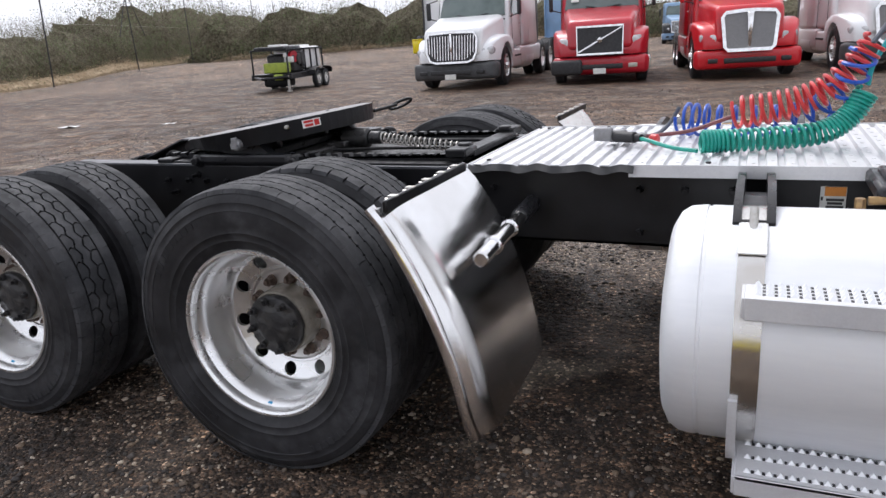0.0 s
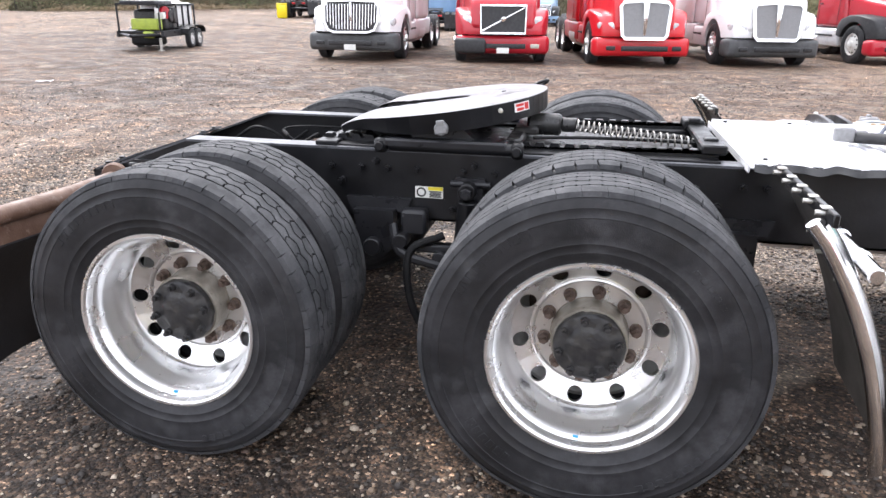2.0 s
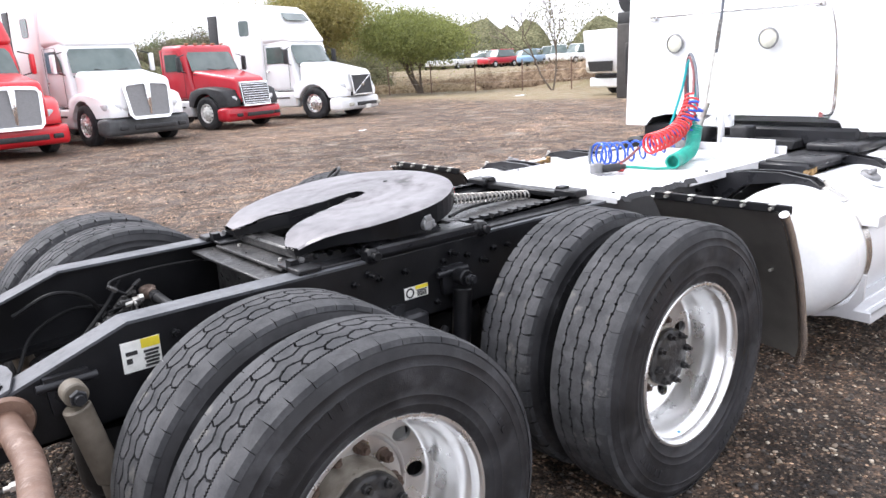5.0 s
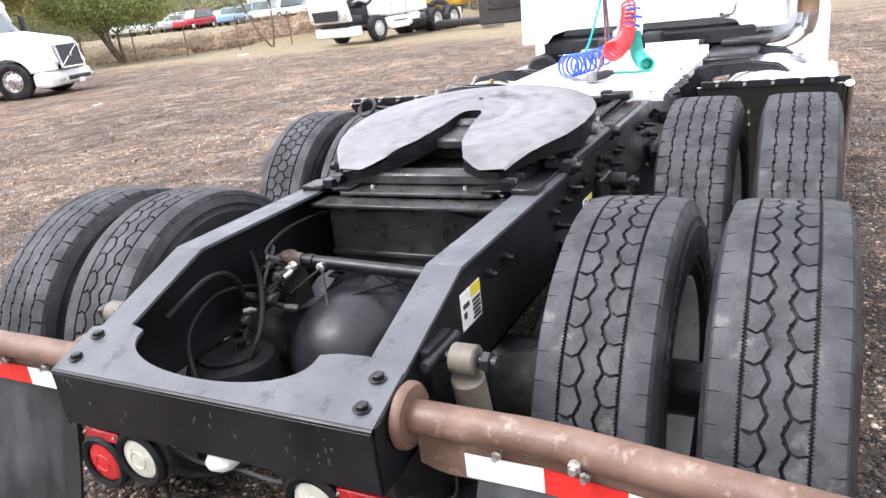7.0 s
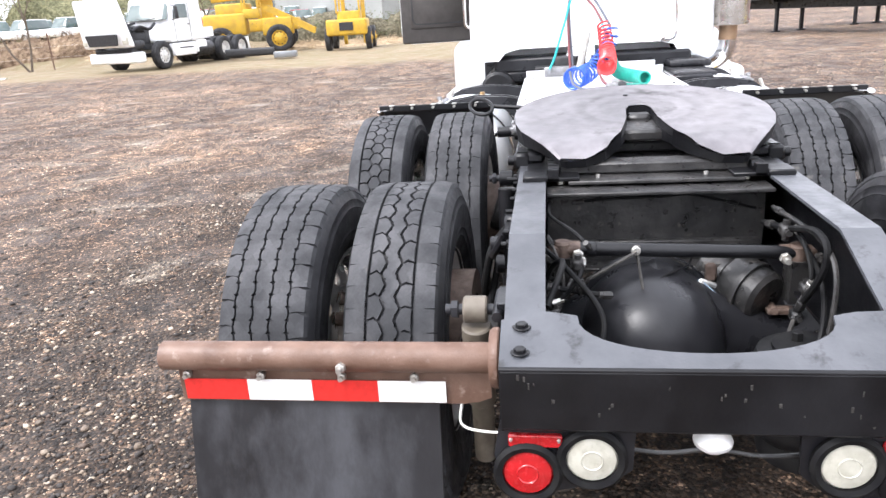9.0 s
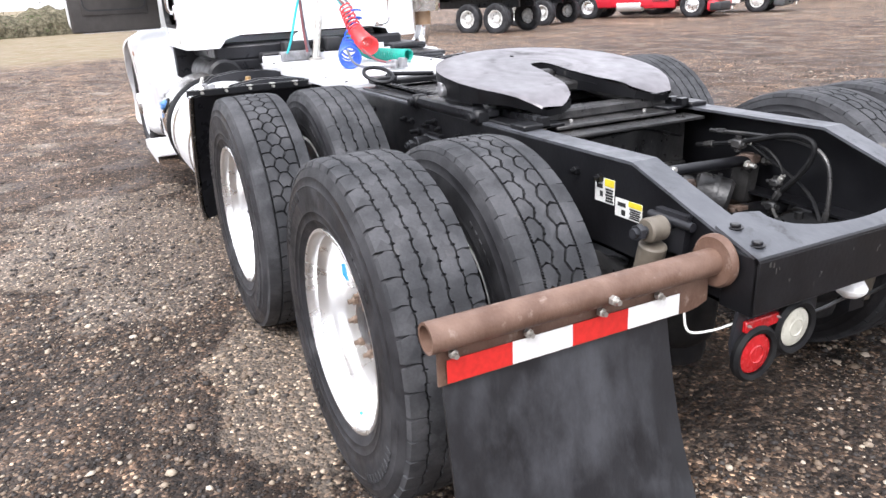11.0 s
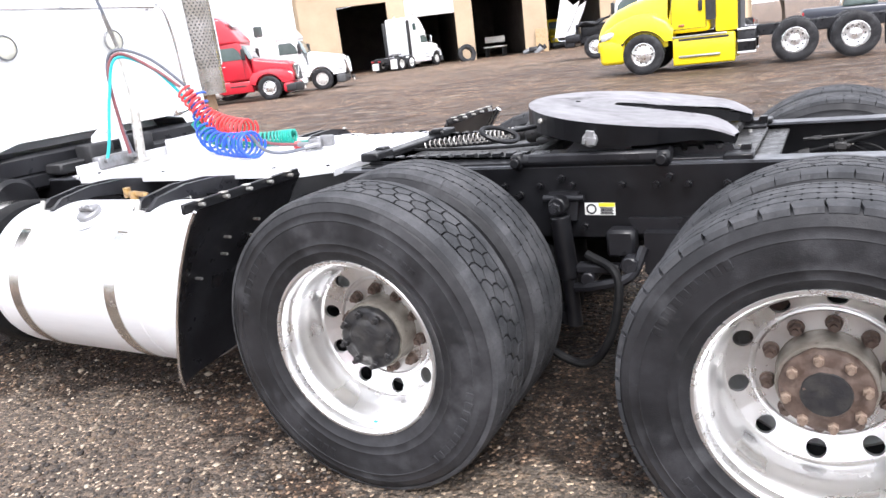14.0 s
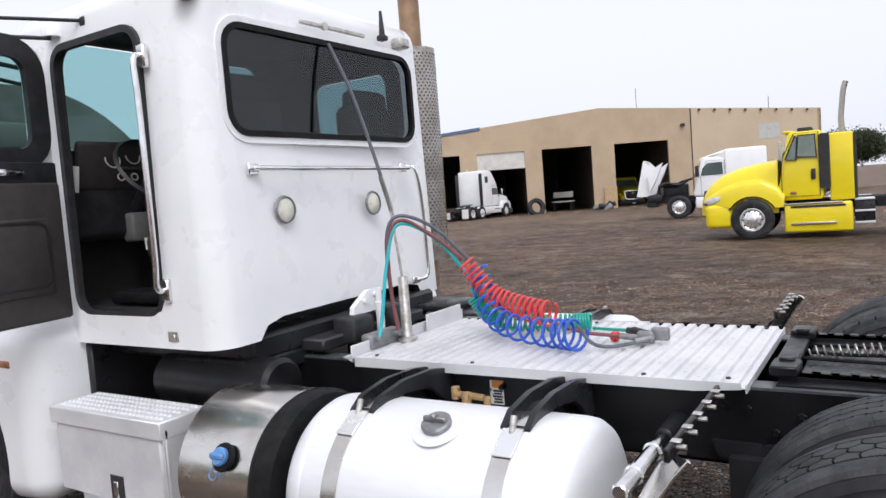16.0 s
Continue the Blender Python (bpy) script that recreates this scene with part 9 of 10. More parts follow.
    Shape().sheet(lambda u, v: (-0.575 - 0.3 * v - 0.1 * (2 * u - 1) ** 4, (2 * u - 1) * (0.93 - 0.06 * v), 1.98 + 0.58 * v), 14, 6, 0.012).ob("windshield", sea_glass, t, "greenish windshield glass")
    Shape().rbox((-2.04, 0, 1.72), (0.52, 2.16, 1.64), 0.05, 3).ob("rear_fairing", col, t, "flat-sided body behind the door")
    Shape().box((-2.33, 0, 1.7), (0.07, 2.1, 1.6), 0.01).ob("rear_seal", dark_plastic, t, "black rear edge")
    Shape().rbox((-0.9, 0, 2.66), (0.26, 1.8, 0.06), 0.025, 2).ob("sun_visor", col, t)
    Shape().rbox((-1.26, 0.3, 2.7), (0.34, 0.9, 0.1), 0.03, 2).ob("roof_unit", dark_plastic, t, "black roof unit")
    Shape().rbox((0.9, 0, 0.64), (0.74, 2.24, 0.64), 0.12, 4, lambda x, y, z: (x - (0.15 if x > 0 else 0.05) * abs(y / 1.1) ** 3 + 0.06 * z, y, z)).ob("bumper", col, t)
    Shape().tube([(1.27 - 0.17 * abs(y / 1.1) ** 3, y * 1.01, 0.97) for y in (-1.09, -0.9, -0.6, 0.0, 0.6, 0.9, 1.09)], 0.03, 6).ob("bumper_seam", dark_plastic, t, "dark seam above bumper")
    Shape().prism([(-0.5, 0.95), (0.5, 0.95), (0.56, 1.32), (-0.56, 1.32)], (1.28, 0, 0), Y, Vector((-0.18, 0, 1)), (0.18, 0, 0)).ob("grille", dark_plastic, t, "dark radiator grille")
    st_ = Shape().cyl((-2.16, -0.8, 0.9), (-2.06, -0.8, 3.0), 0.075, n=18)
    st_.tube(bezier([(-2.06, -0.8, 3.0), (-2.1, -0.8, 3.4), (-2.14, -0.8, 3.72), (-2.2, -0.8, 3.92)], 6), 0.07, 14)
    st_.ob("exhaust_stack", spring_steel, t, "single pale steel stack")
    return t


yellow_tractor(on(3.9, -18.0, 3), paint_yellow)
semi("white truck with hood tilted open near workshop", on(9.1, -31.2, 8), paint_white, "bars", 1.6, False, bumper_grey, "bright", hood_up=True, top=2.93)
semi("white truck parked tail-on before the workshop", on(28.6, -49.5, -94), paint_white, "twin", 1.3, True, bumper_grey, "white", (-3.6, -4.9), True)
semi("white sleeper truck with grey bumper in side row", on(22.0, -27.3, 208), paint_white, "bars", 1.7, True, bumper_grey, "white")
semi("red sleeper truck in side row", on(21.9, -23.3, 208), paint_deep_red, "slash", 1.8, True, None, "bright")


# flatbed trailers beyond the tractor's nose
def flatbed(m, label):
    t = thing("flatbed_trailer", label, "trailer", m, None, "parked trailers")
    Shape().box((0, 0, 1.35), (12.5, 2.5, 0.14), 0.02).ob("bed", surf("weathered_deck", (0.12, 0.1, 0.085), (0.08, 0.07, 0.065), rough=0.8, scale=4), t, "weathered plank bed")
    for s in (1, -1):
        Shape().box((0, 0.5 * s, 1.08), (12.2, 0.12, 0.42), 0.02).ob("main_beam", black_paint, t)
        Shape().box((0, 1.26 * s, 1.34), (12.5, 0.03, 0.2), 0.008).ob("side_rail", cast_grey, t, "grey side rail")
        for x in (-4.3, -5.5):
            road_wheel(t, x, 1.02 * s, False, "white")
        Shape().box((3.4, 0.6 * s, 0.55), (0.12, 0.12, 1.1), 0.01).box((3.4, 0.6 * s, 0.03), (0.25, 0.25, 0.06), 0.01).ob("landing_leg", black_paint, t)
    for x in (-5, -3, -1, 1, 3, 5):
        Shape().box((x, 0, 1.2), (0.1, 2.4, 0.16), 0.01).ob("crossbeam", black_paint, t)
    Shape().box((6.2, 0, 2.0), (0.08, 2.4, 1.2), 0.02).ob("headboard", cast_grey, t, "grey headboard")


flatbed(on(25.5, -10.5, 25), "black flatbed trailer with white wheels")
flatbed(on(28.5, -14.5, 25), "dark flatbed trailer with weathered bed")


# ---- pressure-washer trailer with water tank
def wash_trailer(m):
    t = thing("washer_trailer", "black twin-axle trailer with white water tank and pump", "trailer", m)
    fr_ = Shape().box((-0.3, 0.7, 0.5), (3.2, 0.1, 0.16), 0.01).box((-0.3, -0.7, 0.5), (3.2, 0.1, 0.16), 0.01).box((-0.3, 0, 0.58), (3.2, 1.5, 0.05), 0.01)
    fr_.tube([(1.3, 0.6, 0.5), (2.0, 0, 0.48)], 0.05, 8).tube([(1.3, -0.6, 0.5), (2.0, 0, 0.48)], 0.05, 8)
    fr_.ob("trailer_frame", black_paint, t)
    for x in (-0.62, -1.3):
        for y in (0.86, -0.86):
            road_wheel(t, x, y, True, "white", 0.6)
    for s in (1, -1):
        Shape().sheet(lambda u, v, s=s: (-0.96 + 0.8 * math.cos(math.pi * u), (0.72 + 0.28 * v) * s, 0.48 + 0.24 * math.sin(math.pi * u) ** 0.4), 14, 2, 0.02).ob("mudguard", black_paint, t)
    Shape().rbox((-1.0, 0, 1.06), (1.55, 1.2, 0.78), 0.12, 4).rbox((-1.0, 0, 1.45), (1.1, 0.6, 0.14), 0.06, 3).ob("water_tank", tape_white, t, "white plastic water tank")
    cg = Shape()
    for x in (-1.8, -1.27, -0.73, -0.2):
        for y in (0.63, -0.63):
            cg.box((x, y, 0.98), (0.05, 0.05, 0.8), 0.006)
    for z in (0.62, 1.38):
        cg.box((-1.0, 0.63, z), (1.64, 0.05, 0.06), 0.006).box((-1.0, -0.63, z), (1.64, 0.05, 0.06), 0.006).box((-1.8, 0, z), (0.05, 1.26, 0.06), 0.006).box((-0.2, 0, z), (0.05, 1.26, 0.06), 0.006)
    cg.ob("tank_cage", black_paint, t, "black steel tank cage")
    Shape().rbox((0.25, 0.05, 0.92), (0.75, 1.0, 0.6), 0.08, 3).cyl((0.2, -0.5, 1.05), (0.2, 0.62, 1.05), 0.2, n=18, ch=0.02).box((-0.05, 0.5, 1.05), (0.3, 0.3, 0.5), 0.04).cyl((0.5, 0.3, 1.1), (0.5, 0.3, 1.36), 0.05, n=10).ob("pump_engine", grime, t, "black pump engine")
    Shape().rev([(0.05, -0.05), (0.2, -0.05), (0.2, 0.05), (0.05, 0.05)], (0.48, 0.5, 1.14), (0.3, 1, 0), 20, ring=True).ob("pump_wheel", paint_deep_red, t, "dark red pump flywheel")
    Shape().rbox((0.72, 0.45, 1.05), (0.2, 0.3, 0.2), 0.04, 3).ob("supply_can", tape_white, t, "small white can")
    Shape().rbox((0.6, 0, 1.44), (1.45, 1.1, 0.14), 0.06, 3).ob("roof_tray", black_paint, t, "black tray over the pump")
    Shape().rbox((0.3, -0.1, 1.53), (0.6, 0.5, 0.08), 0.03, 3).ob("tray_load", tape_white, t, "white sack on the tray")
    lime = surf("lime_plastic", (0.33, 0.4, 0.05), (0.24, 0.3, 0.05), rough=0.5)
    Shape().rbox((1.08, 0.15, 0.8), (0.4, 0.85, 0.34), 0.05, 3).rbox((1.36, 0.3, 0.5), (0.2, 0.3, 0.2), 0.05, 3).ob("tool_box", lime, t, "lime green box")
    rf_ = Shape().box((1.3, 0, 1.4), (0.05, 1.35, 0.05), 0.008)
    for y in (0.65, -0.65):
        rf_.box((1.3, y, 1.0), (0.05, 0.05, 0.85), 0.008).box((0.75, y, 1.4), (1.1, 0.05, 0.05), 0.008)
    rf_.ob("roll_frame", black_paint, t)
    Shape().box((1.33, 0.6, 1.22), (0.02, 0.12, 0.12), 0.004).ob("reflector", tape_white, t, "white reflector plate")
    Shape().cyl((1.3, 0.62, 0.0), (1.3, 0.62, 0.4), 0.045, n=10).cyl((1.3, 0.62, 0), (1.3, 0.62, 0.04), 0.1, n=12).ob("jack_stand", zinc, t, "bright jack leg")
    Shape().rbox((0.9, 0.1, 0.32), (0.7, 0.9, 0.3), 0.1, 3).ob("hose_drum", rubber_black, t, "black hose drum under the bed")
    return t


wash_trailer(on(-13.5, 19.2, 280))


# ---- construction machines on the verge
def loader(m):
    t = thing("wheel_loader", "old yellow wheel loader with raised arm", "loader", m)
    for x in (0, 3.0):
        for y in (1.0, -1.0):
            road_wheel(t, x, y, True, "yellow", 1.35)
    Shape().rbox((0.2, 0, 1.5), (2.2, 1.5, 1.1), 0.12, 3).ob("engine_body", machine_yellow, t)
    Shape().rbox((2.9, 0, 1.3), (1.6, 1.2, 0.9), 0.1, 3).ob("front_frame", machine_yellow, t)
    Shape().rbox((1.6, 0, 2.0), (0.9, 1.3, 0.5), 0.06, 2).ob("cab_base", machine_yellow, t)
    for x in (1.2, 2.0):
        for y in (0.6, -0.6):
            Shape().box((x, y, 2.7), (0.09, 0.09, 1.3), 0.01).ob("cab_post", machine_yellow, t)
    Shape().rbox((1.6, 0, 3.38), (1.2, 1.5, 0.12), 0.04, 2).ob("canopy", machine_yellow, t)
    for s in (0.5, -0.5):
        Shape().prism([(2.2, 2.2), (2.5, 2.4), (4.9, 1.1), (4.8, 0.8)], (0, s, 0), X, Z, (0, 0.16, 0)).ob("lift_arm", machine_yellow, t)
    return t


def crane(m):
    t = thing("mobile_crane", "yellow rough-terrain crane with long boom", "crane", m)
    for x in (0, 3.4):
        for y in (1.1, -1.1):
            road_wheel(t, x, y, True, "yellow", 1.3)
    Shape().rbox((1.7, 0, 1.35), (5.4, 1.6, 0.7), 0.1, 3).ob("carrier", machine_yellow, t)
    Shape().rbox((0.6, 0, 2.2), (1.8, 1.8, 0.9), 0.1, 3).ob("turntable_body", machine_yellow, t)
    Shape().rbox((2.4, 0.6, 2.2), (1.0, 0.8, 1.2), 0.08, 3).ob("cab", machine_yellow, t)
    Shape().box((2.91, 0.6, 2.45), (0.02, 0.66, 0.55), 0.005).ob("cab_window", dark_glass, t)
    Shape().rbox((3.6, -0.2, 3.35), (8.4, 0.55, 0.6), 0.06, 2, None, Euler((0, radians(-4), 0)).to_matrix()).ob("boom", machine_yellow, t)
    return t


def forklift(m):
    t = thing("forklift", "large yellow yard forklift seen from behind", "forklift", m)
    for x in (0, 2.4):
        for y in (1.05, -1.05):
            road_wheel(t, x, y, True, "yellow", 1.1)
    Shape().rbox((0.1, 0, 1.15), (1.6, 2.1, 0.8), 0.12, 3).ob("counterweight", machine_yellow, t)
    Shape().box((-0.72, 0, 1.2), (0.04, 0.7, 0.4), 0.01).ob("radiator_grille", dark_plastic, t)
    Shape().rbox((1.2, 0, 1.6), (1.2, 1.2, 0.7), 0.08, 3).ob("body", machine_yellow, t)
    for x in (0.6, 1.9):
        for y in (0.6, -0.6):
            Shape().box((x, y, 2.6), (0.09, 0.09, 1.5), 0.01).ob("guard_post", machine_yellow, t)
    Shape().rbox((1.25, 0, 3.35), (1.6, 1.4, 0.1), 0.03, 2).ob("overhead_guard", machine_yellow, t)
    for y in (0.55, -0.55):
        Shape().box((3.1, y, 2.3), (0.18, 0.2, 4.2), 0.02).ob("mast_rail", machine_yellow, t)
    Shape().box((3.1, 0, 3.6), (0.16, 1.2, 0.2), 0.02).box((3.1, 0, 1.6), (0.16, 1.2, 0.2), 0.02).ob("mast_crossbar", machine_yellow, t)
    return t


loader(on(35.6, 17.5, -75))
crane(on(40.5, 19.5, -80))
forklift(on(35.4, 10.6, 8))
db = thing("debris_pile", "dark bent bumper and scrap lying on grass", "scrap", on(29.5, 13.6, 100))
Shape().rbox((0, 0, 0.2), (2.2, 0.3, 0.35), 0.1, 3, lambda x, y, z: (x, y + 0.25 * x * x, z + 0.12 * x * x)).ob("bumper_shell", dark_plastic, db)
Shape().rbox((-1.6, 0.4, 0.15), (1.0, 0.6, 0.28), 0.06, 2).ob("scrap_panel", paint_grey, db)


# ---- cars in the far lot
def car(label, m, col, tall=0.0, pickup=False):
    t = thing("car", label, "car", m, None, "cars in the far lot")
    Shape().rbox((0, 0, 0.66), (4.5, 1.78, 0.66), 0.2, 4, lambda x, y, z: (x, y * (1 - 0.08 * abs(x / 2.2) ** 3), z + (0.06 if x < 0 else -0.05 * x / 2.2) * (1 if z > 0 else 0))).ob("body", col, t)
    lo = -1.75 if not pickup else -0.5
    top = 1.42 + tall

    def cw(x, y, z):
        k = (z + 0.3) / 0.6
        return (x * (1 - 0.28 * max(0, k) * (1 if x > 0 else 0.6)), y * (1 - 0.16 * max(0, k)), z)

    Shape().rbox(((lo + 1.0) / 2, 0, (0.92 + top) / 2), (1.0 - lo, 1.6, top - 0.92), 0.14, 4, cw).ob("cabin", dark_glass, t, "dark windows")
    Shape().rbox(((lo + 0.6) / 2 - 0.05, 0, top - 0.01), ((0.6 - lo) * 0.85, 1.28, 0.07), 0.03, 3).ob("roof", col, t)
    for x in (1.35, -1.35):
        for y in (0.8, -0.8):
            road_wheel(t, x, y, True, "bright", 0.63, False)
    for s in (1, -1):
        Shape().rbox((2.14, 0.62 * s, 0.72), (0.14, 0.36, 0.14), 0.04, 2).ob("headlight", lens_white, t)
        Shape().rbox((-2.2, 0.68 * s, 0.8), (0.08, 0.24, 0.2), 0.03, 2).ob("tail_lamp", lens_red, t)
    return t


CARS = [car("white pickup in a far car lot", None, paint_white, 0.35, True), car("silver sedan in a far car lot", None, paint_silver), car("white van-like car in a far car lot", None, paint_white, 0.3),
        car("dark grey car in a far car lot", None, paint_grey, 0.2), car("red car in a far car lot", None, paint_deep_red, 0.25), car("blue car in a far car lot", None, paint_blue, 0.1)]
crng = random.Random(11)
spots = []
for row_i in range(3):
    for k in range(16):
        x = 37.0 + 5.0 * row_i + 1.25 * k * 0.35
        y = 44.0 + 2.5 * row_i - 2.1 * k + crng.uniform(-0.3, 0.3)
        spots.append((1.3 * x + crng.uniform(-0.4, 0.4), 1.3 * y, 195 + crng.uniform(-30, 30)))
used = set()
for i, (x, y, rz) in enumerate(spots):
    c = crng.choices(range(6), (5, 5, 4, 2, 1, 1))[0]
    m = on(x, y, rz)
    if c not in used:
        CARS[c].matrix_basis = m
        used.add(c)
    else:
        copy_thing(CARS[c], m)
for c in range(6):
    if c not in used:
        CARS[c].matrix_basis = on(60 + 3 * c, 30, 215)
suv = car("dark navy pickup parked behind the yellow truck", on(-1.2, -39.0, 186), paint("vehicle_navy", (0.025, 0.03, 0.045)), 0.35, True)
suv["group"] = ""

# ---------------------------------------------------------------- workshop building
stucco = surf("tan_stucco", (0.48, 0.37, 0.255), (0.43, 0.33, 0.225), rough=0.85, scale=0.5, grain=0.05, gscale=8, bump=0.2, bscale=30)
stucco_pale = surf("pale_tan_stucco", (0.54, 0.44, 0.315), (0.5, 0.4, 0.285), rough=0.85, scale=0.4, grain=0.05, gscale=8, bump=0.2, bscale=30)
trim_blue = surf("blue_trim", (0.1, 0.16, 0.3), (0.08, 0.13, 0.24), rough=0.5)
roof_grey = surf("roof_sheet", (0.4, 0.41, 0.42), (0.33, 0.33, 0.34), rough=0.5, scale=2)
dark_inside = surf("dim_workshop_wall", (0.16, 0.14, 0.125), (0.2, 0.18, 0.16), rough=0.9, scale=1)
roll_white = surf("roller_door", (0.68, 0.67, 0.63), (0.58, 0.57, 0.53), rough=0.6, scale=2)
P0 = Vector((37.6, -43.4, 0))
U = Vector((-0.845, -0.534, 0)).normalized()
INW = Vector((U.y, -U.x, 0))
if INW.y > 0:
    INW = -INW
P0.z = -0.5
shop = thing("workshop_building", "tan stucco workshop with four open bay doors", "building", Matrix.Translation(P0))
TOTAL, DH = 37.8, 5.37
doors = [(4.4, 8.3), (9.7, 13.6), (15.0, 19.05), (20.9, 25.3)]


def roofline(a):
    return 8.34 - (0.09 * (19.8 - a) if a < 19.8 else 0.073 * (a - 19.8))


def wall_piece(name, a0, a1, z0, z1, mat=None, parent=None, depth=0.3, inset=0.0, label=""):
    poly = [(a0, z0), (a1, z0), (a1, roofline(a1) if z1 is None else z1)]
    if z1 is None and a0 < 19.8 < a1:
        poly.append((19.8, roofline(19.8)))
    poly.append((a0, roofline(a0) if z1 is None else z1))
    return Shape().prism(poly, INW * inset, U, Z, INW * depth).ob(name, mat or stucco, parent or shop, label)


edge_a = 1.1
for d0, d1 in doors:
    wall_piece("wall", edge_a, d0, 0, None)
    wall_piece("wall", d0, d1, DH, None)
    edge_a = d1
wall_piece("wall", edge_a, 27.2, 0, None)
wall_piece("wall", 27.22, TOTAL, 0, None, stucco_pale)
wall_piece("high_window", 32.7, 34.4, 4.88, 6.1, surf("pale_window", (0.5, 0.5, 0.47), (0.44, 0.45, 0.44), rough=0.25, scale=1.5), None, 0.06, -0.02, "high pale window")
wall_piece("wall_seam", 27.17, 27.25, 0, 7.75, dark_plastic, None, 0.05, -0.03)
Shape().prism([(1.1, roofline(1.1) - 0.16), (10.1, roofline(10.1) - 0.16), (10.1, roofline(10.1) + 0.06), (1.1, roofline(1.1) + 0.06)], INW * -0.08, U, Z, INW * 0.1).ob("eave_trim", trim_blue, shop, "blue eave trim")
for k, a in enumerate((1.1, TOTAL)):
    o = U * a
    Shape().prism([(0, 0), (24, 0), (24, roofline(a)), (0, roofline(a))], o, INW, Z, U * (0.3 if k == 0 else -0.3)).ob("end_wall", stucco, shop)
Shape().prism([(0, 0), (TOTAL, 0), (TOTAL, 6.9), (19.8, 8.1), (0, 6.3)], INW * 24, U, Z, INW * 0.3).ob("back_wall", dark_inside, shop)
Shape().prism([(1.2, 0.3), (19.8, 0.3), (19.8, 24), (1.2, 24)], Z * 6.33, U + Z * 0.09, INW, (0, 0, 0.12)).ob("roof", roof_grey, shop)
Shape().prism([(19.8, 0.3), (TOTAL - 0.2, 0.3), (TOTAL - 0.2, 24), (19.8, 24)], Z * 9.56, U - Z * 0.073, INW, (0, 0, 0.12)).ob("roof", roof_grey, shop)
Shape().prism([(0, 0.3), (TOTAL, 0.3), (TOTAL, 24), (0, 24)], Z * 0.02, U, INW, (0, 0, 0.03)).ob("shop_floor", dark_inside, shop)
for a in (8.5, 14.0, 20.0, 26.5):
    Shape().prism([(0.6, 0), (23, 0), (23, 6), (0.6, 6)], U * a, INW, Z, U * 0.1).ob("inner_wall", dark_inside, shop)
wall_piece("roller_door", 9.7, 13.6, 4.0, DH, roll_white, None, 0.08, 0.12, "half-raised white roller door")
for k in range(7):
    wall_piece("roller_rib", 9.7, 13.6, 4.05 + 0.19 * k, 4.08 + 0.19 * k, roll_white, None, 0.03, 0.09)
for a in (2.5, 26.5):
    Shape().rbox(U * a - INW * 0.15 + Z * 6.5, (0.3, 0.3, 0.2), 0.05, 2).ob("wall_lamp", dark_plastic, shop)
for k in range(8):
    a = 27.9 + 1.25 * k
    Shape().rbox(U * a - INW * 0.1 + Z * (roofline(a) - 0.14), (0.16, 0.2, 0.14), 0.03, 2).ob("eave_bracket", dark_plastic, shop)
Shape().cyl(U * 24.0 + INW * 4 + Z * 7.9, U * 24.0 + INW * 4 + Z * 10.2, 0.03, n=8).ob("roof_mast", cast_grey, shop)
Shape().cyl(U * 34.5 + INW * 2 + Z * 6.9, U * 34.5 + INW * 2 + Z * 8.5, 0.03, n=8).ob("roof_mast", cast_grey, shop)


def at_shop(a, out, z=0.0, rz=0.0):
    p = P0 + U * a - INW * out
    return pose(p.x, p.y, P0.z + z, 0, 0, rz)


ty = thing("spare_tyre", "large old tyre leaning by the workshop", "tyre", at_shop(14.1, 1.2) @ pose(0, 0, 0.74, 12, 0, 50) @ Matrix.Diagonal((1.45, 1.45, 1.45, 1)))
attach("tyre", BG_TYRE, ty)
pal = thing("pallet", "weathered wooden board leaning on wall", "board", at_shop(20.3, 0.5))
Shape().box((0, 0, 1.0), (1.0, 0.06, 2.0), 0.01, Euler((radians(12), 0, 0.3)).to_matrix()).ob("board", surf("raw_board", (0.42, 0.3, 0.17), (0.35, 0.24, 0.13), rough=0.8), pal)
scr = thing("scrap_heap", "small heap of scrap parts by wall", "scrap", at_shop(19.6, 2.5))
for k in range(9):
    Shape().rbox((crng.uniform(-1.2, 1.2), crng.uniform(-0.6, 0.6), 0.2 + 0.15 * (k % 3)), (0.7, 0.4, 0.35), 0.06, 2, None, Euler((crng.random(), crng.random(), crng.random())).to_matrix()).ob("scrap_piece", (rust_tube, paint_grey, black_paint)[k % 3], scr)
semi("yellow truck parked inside workshop bay", at_shop(23.6, -6.5, 0, math.degrees(math.atan2(-INW.y, -INW.x))), paint_yellow, "bars", 0, False, bumper_grey, "white", (-4.0, -5.3))
wb = thing("work_bench", "grey bench inside workshop bay", "bench", at_shop(17.2, -4, 0.05))
Shape().box((0, 0, 0.9), (1.8, 0.9, 0.12), 0.02).box((0, 0, 1.5), (1.8, 0.1, 0.5), 0.02).ob("bench_top", roll_white, wb)
for x in (-0.8, 0.8):
    Shape().box((x, 0, 0.45), (0.1, 0.8, 0.85), 0.01).ob("leg", dark_plastic, wb)

# a plastic bin by the tail-on truck
yb = thing("plastic_bin", "yellow plastic bin with dark print on gravel", "bin", on(-19.1, 42.2, 20))
Shape().rbox((0, 0, 0.42), (0.62, 0.84, 0.84), 0.07, 3, lambda x, y, z: (x * (1 + 0.1 * z), y * (1 + 0.1 * z), z)).ob("body", paint_yellow, yb)
Shape().rbox((0, 0, 0.87), (0.68, 0.9, 0.07), 0.025, 2).ob("lid", paint_yellow, yb)
for k in range(2):
    Shape().box((-0.315, 0.02, 0.48 - 0.12 * k), (0.01, 0.4 - 0.1 * k, 0.05), 0.003).ob("print_bar", decal_black, yb)

